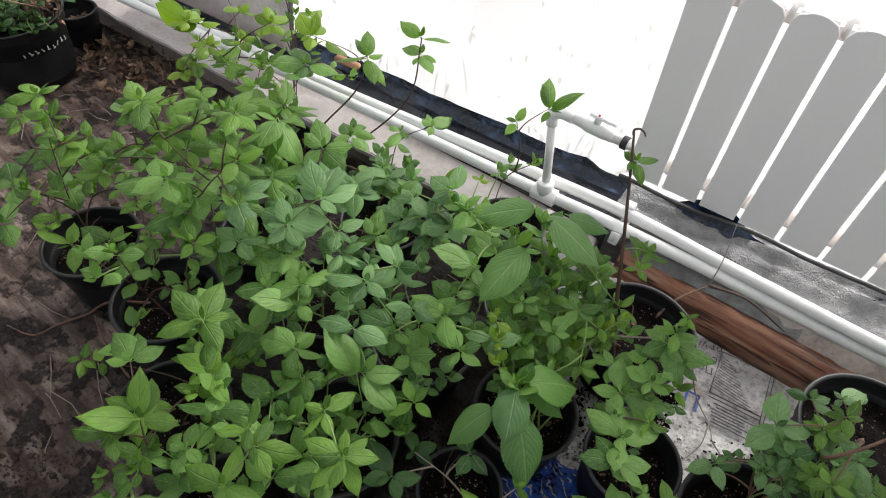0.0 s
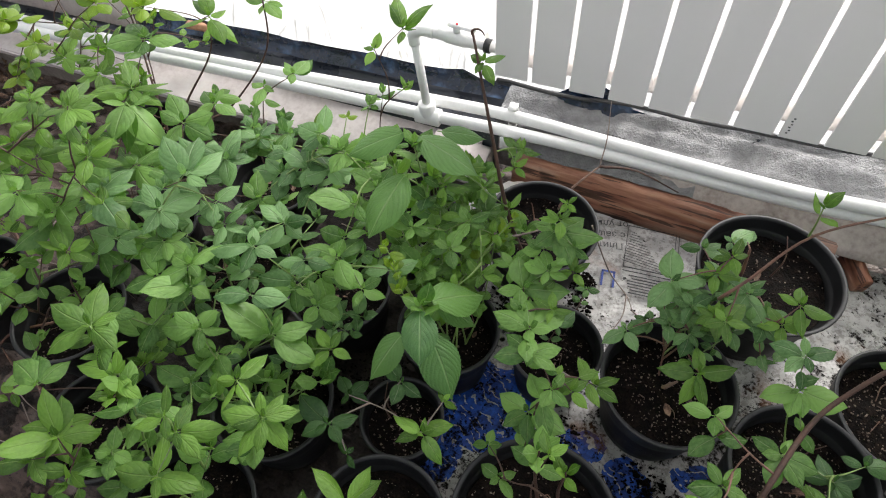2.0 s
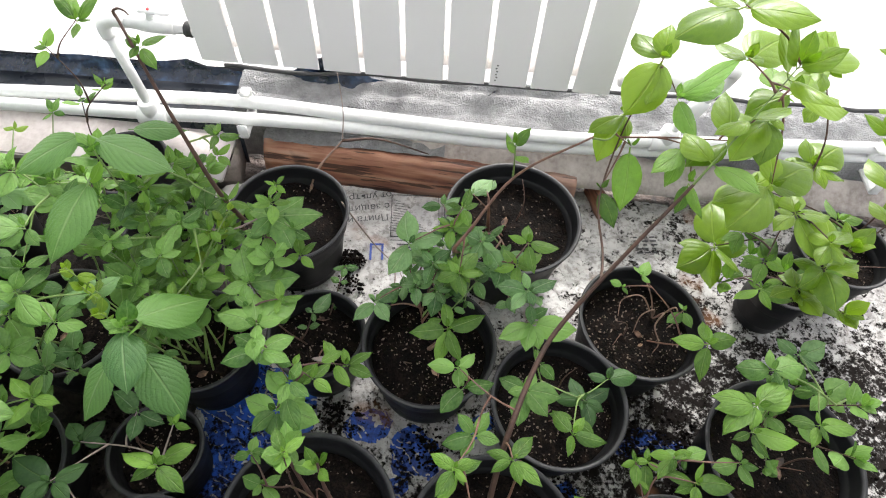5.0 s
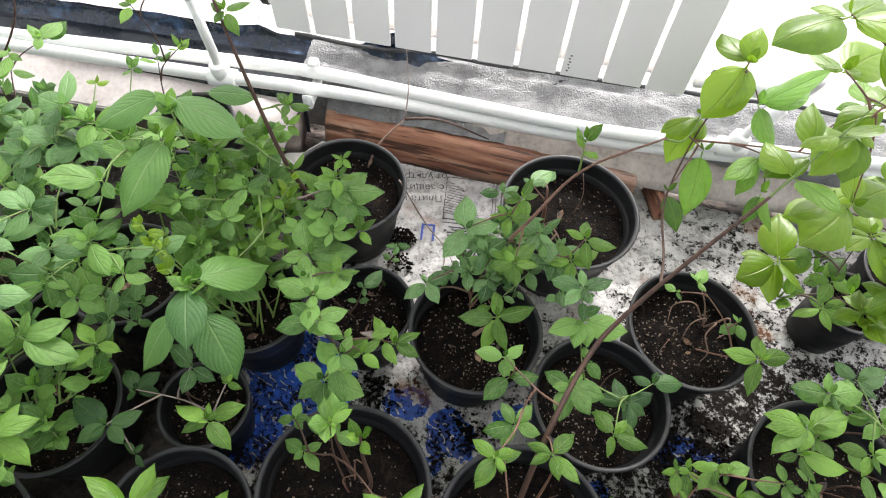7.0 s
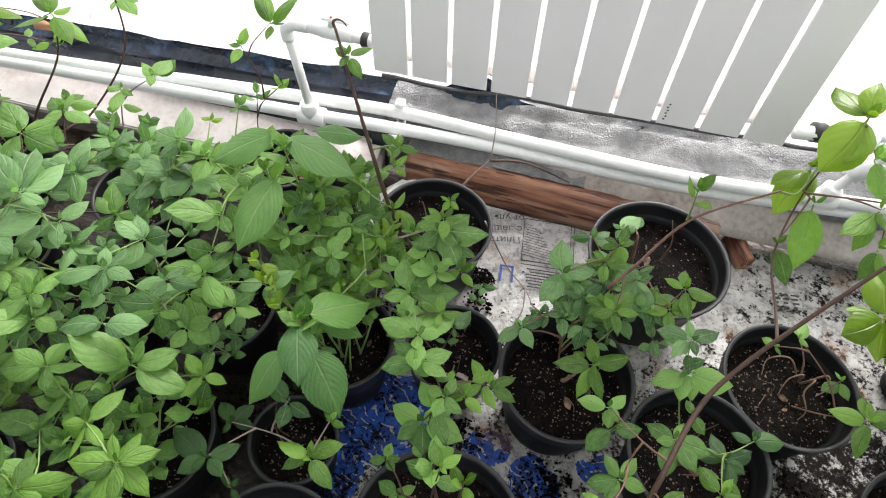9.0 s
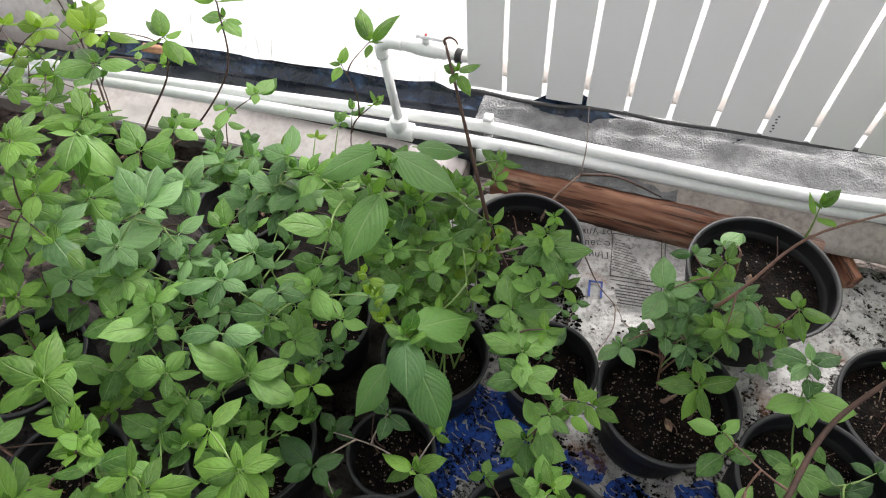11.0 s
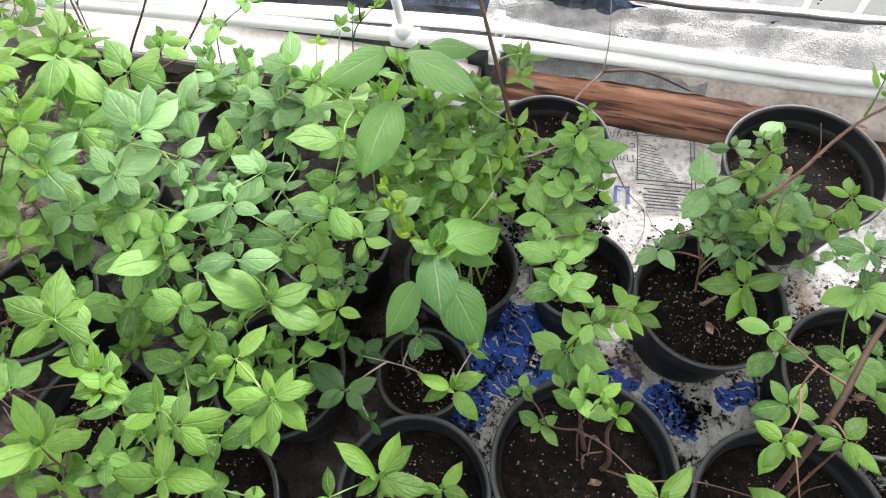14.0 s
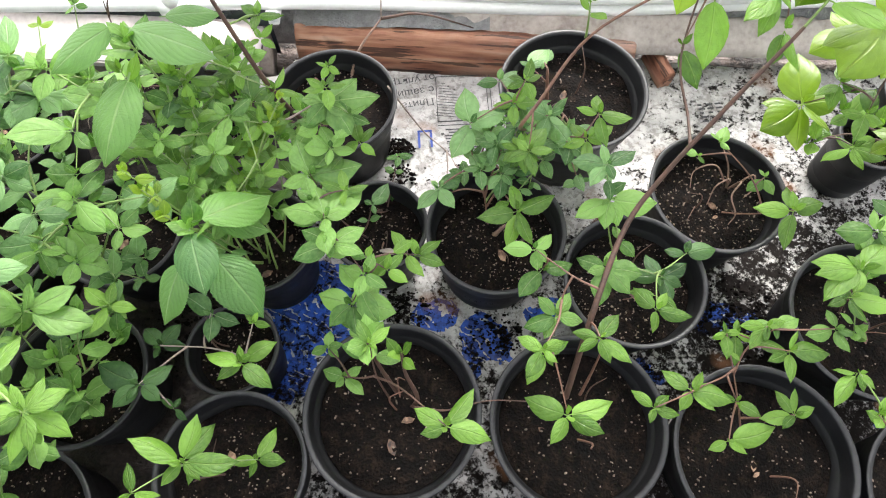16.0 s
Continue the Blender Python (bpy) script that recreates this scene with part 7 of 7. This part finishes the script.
shrub("W", "tall shrub with large lime-green leaves in a black pot", ((1.1, 1.0, 0.62, "lime", 0.07), (1.2, 1.02, 0.55, "lime", 0.07), (1.15, 0.9, 0.5, "lime", 0.07), (1.02, 1.06, 0.6, "lime", 0.06)), "lime", 0.07, 1, bark="brown", gap=0.05)
shrub("U", "low spreading plant with dull green leaves in a large pot", tuple((-2.02 + 0.155 * math.cos(k * 2.4) * math.sqrt((k + 0.5) / 30), 0.56 + 0.155 * math.sin(k * 2.4) * math.sqrt((k + 0.5) / 30), 0.24 + 0.014 * (k % 5), "dark", 0.036) for k in range(30)), "dark", 0.036, 1, leafy=0.7, gap=0.02)


# ---- writing ----
def print_text(body, x, y, size, turn):
    cu = bpy.data.curves.new("text", "FONT")
    cu.body, cu.size, cu.align_x = body, size, "LEFT"
    ob = new("printed_line", cu)
    dg = bpy.context.evaluated_depsgraph_get()
    me = bpy.data.meshes.new_from_object(ob.evaluated_get(dg))
    bpy.data.objects.remove(ob)
    me.materials.clear()
    me.materials.append(INK)
    o = new("printed_line", me)
    o.parent = ground_film
    o.matrix_basis = pose(x, y, 0.0145, 0, 0, turn)
    return o


for body, x, y in (("Плита и", 0.178, 0.994), ("с защит", 0.175, 1.028), ("от ультра", 0.173, 1.063)):
    print_text(body, x, y + 0.012, 0.026, 197)
turn = Matrix.Translation((0.24, 1.01, 0.0125)) @ pose(0, 0, 0, 0, 0, 9)
b = bmesh.new()
for lo, hi in (((-0.055, -0.06), (0.06, -0.0575)), ((-0.055, 0.065), (0.06, 0.0665)), ((-0.055, -0.06), (-0.0535, 0.065)), ((0.06, -0.14), (0.0615, 0.0665)), ((-0.055, -0.07), (0.06, -0.0685)), ((0.068, -0.14), (0.0695, 0.0665))):
    box(b, (*lo, 0), (*hi, 0.001), 0, turn)
for k in range(13):
    box(b, (-0.052, -0.05 + k * 0.0075, 0), (0.05 - k * 0.0075, -0.0492 + k * 0.0075, 0.001), 0, turn @ pose(0, 0, 0, 0, 0, -9))
part("printed_drawing", b, INK, ground_film, "line drawing in a frame")


# ---- clutter ----
def hand_strokes(parent, radius, z, start, count, size, mat, label):
    """Short slanted strokes round a pot's side, where hand lettering cannot be read."""
    b = bmesh.new()
    rng = random.Random(count)
    for k in range(count):
        a = start + k * size * 0.9 / radius
        m = pose(radius * math.cos(a), radius * math.sin(a), z + rng.uniform(-0.003, 0.003), 0, 0, math.degrees(a) + 90) @ pose(0, 0, 0, 7, rng.uniform(-30, 30), 0)
        box(b, (-size * 0.05, -0.0007, -size * 0.4), (size * 0.05, 0.0007, size * rng.uniform(0.1, 0.4)), 0, m)
        if k % 3:
            box(b, (-size * 0.2, -0.0007, -size * 0.4), (size * 0.25, 0.0007, -size * 0.31), 0, m)
    part("lettering", b, mat, parent, label, False)


def pot_named(key):
    x, y, z = POTS[key]
    return next(o for o in scene.objects if o.name.startswith("plant_pot") and abs(o.location.x - x) < 1e-4 and abs(o.location.y - y) < 1e-4)


pot = pot_named("U")
hand_strokes(pot, 0.151, 0.15, radians(-19) - pot.rotation_euler.z, 9, 0.02, CHALK, "white hand lettering")
pot = pot_named("C")
hand_strokes(pot, 0.113, 0.105, radians(-112) - pot.rotation_euler.z, 7, 0.011, LIP, "small grey moulded lettering")

# grey panel leaning on the film, far along the wall
panel = empty("leaning_panel", (0, 0, 0), "beige panel leaning against the film wall", "panel")
bm = bmesh.new()
box(bm, (-0.327, -0.006, 0.003), (0.327, 0.006, 0.197), 0.002)
part("board", bm, BOARD, panel)
for lo, hi in (((-0.33, -0.008, 0), (0.33, 0.008, 0.003)), ((-0.33, -0.008, 0.197), (0.33, 0.008, 0.2)), ((-0.33, -0.008, 0.003), (-0.327, 0.008, 0.197)), ((0.327, -0.008, 0.003), (0.33, 0.008, 0.197))):
    bm = bmesh.new()
    box(bm, lo, hi)
    part("edge_strip", bm, GREYCAP, panel, "dark worn edge strip", False)
ob = panel
ob.matrix_world = pose(-1.64, 1.035, 0.163, -8, 0, 6)
bm = bmesh.new()
box(bm, (-0.04, -0.012, 0), (0.04, 0.012, 0.016), 0.003)
ob = tagged(part("wood_offcut", bm, plain("orange_wood", ((0.3, (0.3, 0.14, 0.07)), (0.7, (0.5, 0.28, 0.15))), 20, (0.5, 0.7), 0.2, 0.002, 90), None, "orange-brown wood offcut lying on the sill"), category="wood")
ob.matrix_world = pose(-1.1, 1.1, 0.205, 0, 6, 14)


def curled_leaf(b, m, rng):
    pts = [(-0.5, 0), (-0.2, 0.24), (0.2, 0.22), (0.5, 0), (0.2, -0.24), (-0.2, -0.22)]
    c = rng.uniform(0.3, 0.9)
    mid = b.verts.new(m @ Vector((0, 0, 0)))
    vs = [b.verts.new(m @ Vector((x, y, c * y * y * 3 + 0.5 * c * x * x))) for x, y in pts]
    for k in range(6):
        b.faces.new((mid, vs[k], vs[(k + 1) % 6]))


rng = random.Random(11)
bm = bmesh.new()
for k in range(420):
    x, y = rng.gauss(-1.84, 0.15), rng.gauss(0.78, 0.075)
    if k > 340:
        x, y = rng.uniform(-2.3, -0.9), rng.uniform(-0.1, 0.9)
    s = rng.uniform(0.012, 0.046) if k <= 340 else rng.uniform(0.008, 0.03)
    curled_leaf(bm, Matrix.Translation((x, y, max(0, mud_height(x, y)) + 0.006 + rng.random() * 0.02)) @ Euler((rng.gauss(0, 0.8), rng.gauss(0, 0.8), rng.random() * 6)).to_matrix().to_4x4() @ Matrix.Diagonal((s, s * rng.uniform(0.5, 1.1), s * 1.5, 1)), rng)
tagged(part("leaf_litter", bm, DRYLEAF, None, "dry curled brown leaves scattered on the mud"), category="leaf litter", kind="stuff")
bm = bmesh.new()
for k in range(160):
    x, y = rng.uniform(-2.2, -0.35), rng.uniform(-0.5, 0.9)
    a, n = rng.random() * 6.3, rng.uniform(0.02, 0.14)
    z = mud_height(x, y) + 0.004
    p0 = Vector((x, y, z))
    p1 = p0 + Vector((math.cos(a) * n, math.sin(a) * n, rng.uniform(0, 0.012)))
    q = p0.lerp(p1, 0.5) + Vector((rng.gauss(0, 0.008), rng.gauss(0, 0.008), 0.004))
    tube(bm, [p0, q, p1], [0.0016, 0.0013, 0.0006], 4)
tagged(part("twig_litter", bm, STEM["grey"], None, "thin dry twigs scattered on the mud"), category="twigs", kind="stuff")

bm = bmesh.new()
for k in range(420):
    x, y = rng.gauss(-0.76, 0.08), rng.gauss(-0.12, 0.035)
    if k > 340:
        x, y = rng.uniform(-1.9, -0.5), rng.uniform(-0.35, 0.75)
    q = rng.uniform(0.0012, 0.0035) if k % 15 else rng.uniform(0.004, 0.008)
    vs = bmesh.ops.create_icosphere(bm, subdivisions=1, radius=1)["verts"]
    bmesh.ops.transform(bm, matrix=Matrix.Translation((x, y, max(0, mud_height(x, y)) + q * 0.25)) @ Euler((rng.random() * 3, rng.random() * 3, 0)).to_matrix().to_4x4() @ Matrix.Diagonal((q * rng.uniform(1, 1.8), q, q * 0.75, 1)), verts=vs)
tagged(part("soil_crumbs", bm, DARKMUD, None, "dark crumbly clods of soil on the mud"), category="soil", kind="stuff")

# rooted runners lying on the mud
for pts in ([(-1.124, 0.018, 0.02), (-1.053, 0.043, 0.022), (-1.031, 0.092, 0.03), (-0.991, 0.15, 0.05), (-0.948, 0.193, 0.09), (-0.84, 0.24, 0.14)], [(-0.98, 0.16, 0.05), (-0.93, 0.14, 0.04), (-0.87, 0.13, 0.035), (-0.78, 0.12, 0.05)],
            [(-0.75, 0.02, 0.02), (-0.68, 0.05, 0.06), (-0.6, 0.1, 0.14)], [(-1.3, 0.42, 0.02), (-1.2, 0.4, 0.04), (-1.1, 0.34, 0.1), (-1.05, 0.3, 0.14)]):
    b = bmesh.new()
    line = smooth_path([Vector(q) for q in pts], 6)
    tube(b, line, [0.0032 * (0.45 + 0.55 * i / (len(line) - 1)) for i in range(len(line))], 6)
    tagged(part("runner_stem", b, STEM["red"], None, "brown woody runner stem lying on the mud"), category="stem")

# dry forked twig lying across the printed film
b = bmesh.new()
for pts in ([(0.103, 0.898, 0.18), (0.169, 0.891, 0.05), (0.224, 0.859, 0.026), (0.246, 0.829, 0.022)], [(0.224, 0.859, 0.026), (0.229, 0.8, 0.02), (0.203, 0.721, 0.018)], [(0.246, 0.829, 0.022), (0.275, 0.81, 0.02), (0.29, 0.78, 0.018)]):
    line = smooth_path([Vector(q) for q in pts], 6)
    tube(b, line, [0.0018 * (1 - 0.55 * i / (len(line) - 1)) for i in range(len(line))], 6)
tagged(part("dry_twig", b, STEM["grey"], None, "thin dry forked twig lying on the printed film"), category="twig")

bm = bmesh.new()
for k in range(70):
    x, y, z = rng.gauss(-1.915, 0.024), rng.gauss(0.62, 0.024), rng.uniform(0.2, 0.33)
    n = rng.uniform(0.012, 0.035)
    curled_leaf(bm, Matrix.Translation((x, y, z)) @ Euler((rng.gauss(0, 1), rng.gauss(0, 1), rng.random() * 6)).to_matrix().to_4x4() @ Matrix.Diagonal((n, n, n * 1.5, 1)), rng)
for k in range(7):
    tube(bm, smooth_path([Vector((-1.92, 0.61, 0.16)), Vector((rng.gauss(-1.9, 0.02), rng.gauss(0.63, 0.02), 0.24)), Vector((rng.gauss(-1.91, 0.03), rng.gauss(0.625, 0.03), rng.uniform(0.28, 0.34)))], 5), 0.002, 5)
tagged(part("dead_plant", bm, DRYLEAF, None, "withered brown plant clump at the rim of the large pot"), category="dead plant", group="potted shrubs")

# a few fallen dry leaves on the pots' soil
bm = bmesh.new()
for key in sorted(POTS):
    for _ in range(26 if key == "V" else 2):
        a, q, n = rng.random() * 6.3, rng.uniform(0.005, 0.055), rng.uniform(0.012, 0.03)
        x, y, z = POTS[key]
        curled_leaf(bm, Matrix.Translation((x + q * math.cos(a), y + q * math.sin(a), z + 0.008)) @ Euler((rng.gauss(0, 0.3), rng.gauss(0, 0.3), rng.random() * 6)).to_matrix().to_4x4() @ Matrix.Diagonal((n, n, n, 1)), rng)
tagged(part("fallen_leaves", bm, DRYLEAF, None, "small dry brown leaves fallen on the potting soil"), category="leaf litter", kind="stuff")

# soil spilt on the film
def clod_heap(cx, cy, spread, count, seed):
    g = random.Random(seed)
    b = bmesh.new()
    for k in range(count):
        a, q = g.random() * 6.28, spread * 1.7 * g.random() ** 0.8
        x, y = cx + q * math.cos(a), cy + q * math.sin(a) * 0.8
        s = g.uniform(0.001, 0.0032) if k % 9 else g.uniform(0.003, 0.006)
        vs = bmesh.ops.create_icosphere(b, subdivisions=1, radius=1)["verts"]
        h = max(0.0, 0.02 * (1 - math.hypot(x - cx, y - cy) / (2 * spread))) * g.random()
        bmesh.ops.transform(b, matrix=Matrix.Translation((x, y, 0.009 + s * 0.4 + h)) @ Euler((g.random() * 3, g.random() * 3, 0)).to_matrix().to_4x4() @ Matrix.Diagonal((s * g.uniform(1, 1.7), s, s * 0.8, 1)), verts=vs)
    return tagged(part("spilt_soil", b, SOIL, None, "dark crumbly soil spilt on the film"), category="soil", kind="stuff")


for cx, cy, sp, n, sd in ((0.115, 0.86, 0.022, 150, 1), (0.13, 0.8, 0.02, 60, 2), (0.17, 0.5, 0.035, 120, 3), (0.36, 0.47, 0.03, 90, 4), (0.62, 0.68, 0.06, 160, 5), (0.86, 0.55, 0.07, 220, 6), (0.33, 0.8, 0.06, 70, 7), (1.15, 0.6, 0.15, 220, 8), (-0.2, 0.42, 0.07, 160, 9), (-0.02, 0.72, 0.06, 120, 10), (0.62, 0.42, 0.025, 60, 11)):
    clod_heap(cx, cy, sp, n * 2, sd)

# wooden label stake
bm = bmesh.new()
box(bm, (-0.011, -0.002, -0.07), (0.011, 0.002, 0.07), 0.001)
ob = tagged(part("label_stake", bm, GREYWOOD, None, "grey wooden label stake pushed into the soil"), category="stake")
ob.matrix_world = pose(0.158, 0.548, 0.185, 24, 6, -8)

bm = bmesh.new()
box(bm, (-0.008, -0.001, -0.035), (0.008, 0.001, 0.035), 0.0008)
ob = tagged(part("label_stake", bm, PAPER, None, "white plastic plant label leaning in the soil"), category="stake")
ob.matrix_world = pose(0.94, 0.6, 0.15, 62, 0, -48)

# blue printed frame
b = bmesh.new()
for lo, hi in (((-0.016, -0.022), (-0.011, 0.022)), ((0.011, -0.022), (0.016, 0.022)), ((-0.016, 0.018), (0.016, 0.023))):
    box(b, (*lo, 0), (*hi, 0.001), 0, pose(0.172, 0.895, 0.0125, 0, 0, 10))
part("printed_frame", b, plain("print_blue_ink", ((0.3, (0.01, 0.03, 0.2)), (0.8, (0.02, 0.08, 0.45))), 40, (0.4, 0.6), 0.0, 0.001, 160), ground_film, "small blue printed frame", False)
# unreadable white lettering across the blue print
b = bmesh.new()
rng = random.Random(4)
for k in range(7):
    box(b, (-0.009, -0.004 + k * 0.014, 0), (0.009 * rng.uniform(0.3, 1), 0.0005 + k * 0.014, 0.0012), 0, pose(0.085, 0.47, 0.0125, 0, 0, -8))
    box(b, (-0.009, -0.004 + k * 0.014, 0), (-0.005, 0.006 + k * 0.014, 0.0012), 0, pose(0.085, 0.47, 0.0125, 0, 0, -8))
part("printed_line", b, PAPER, ground_film, "white printed line", False)
b = bmesh.new()
for k in range(5):
    for j in range(3):
        box(b, (0.02 * j + 0.002, k * 0.011, 0), (0.02 * j + rng.uniform(0.01, 0.018), k * 0.011 + 0.004, 0.001), 0, pose(0.78, 1.0, 0.014, 0, 0, 12))
part("printed_line", b, INK, ground_film, "small dark printed lines", False)
b = bmesh.new()
for k in range(7):
    box(b, (rng.uniform(-0.05, -0.03), -0.13 + k * 0.008, 0), (rng.uniform(0.03, 0.055), -0.1275 + k * 0.008, 0.001), 0, turn)
part("printed_line", b, INK, ground_film, "small dark printed lines", False)

# long grass pressed against the outside of the film
bm = bmesh.new()
rng = random.Random(21)
for k in range(170):
    x = rng.uniform(-2.2, 0.0)
    h = rng.uniform(0.04, 0.2)
    a = wall_at(x, 0.2, 0.004)
    lean = rng.gauss(0.02, 0.07)
    top = wall_at(x + lean, 0.2 + h, 0.006)
    mid = wall_at(x + lean * 0.35, 0.2 + h * 0.55, 0.003)
    w = rng.uniform(0.0004, 0.0011)
    tube(bm, [a, mid, top], [w, w * 0.8, w * 0.2], 3)
tagged(part("long_grass", bm, GRASS, None, "long dry grass standing outside against the film"), category="grass", kind="stuff")
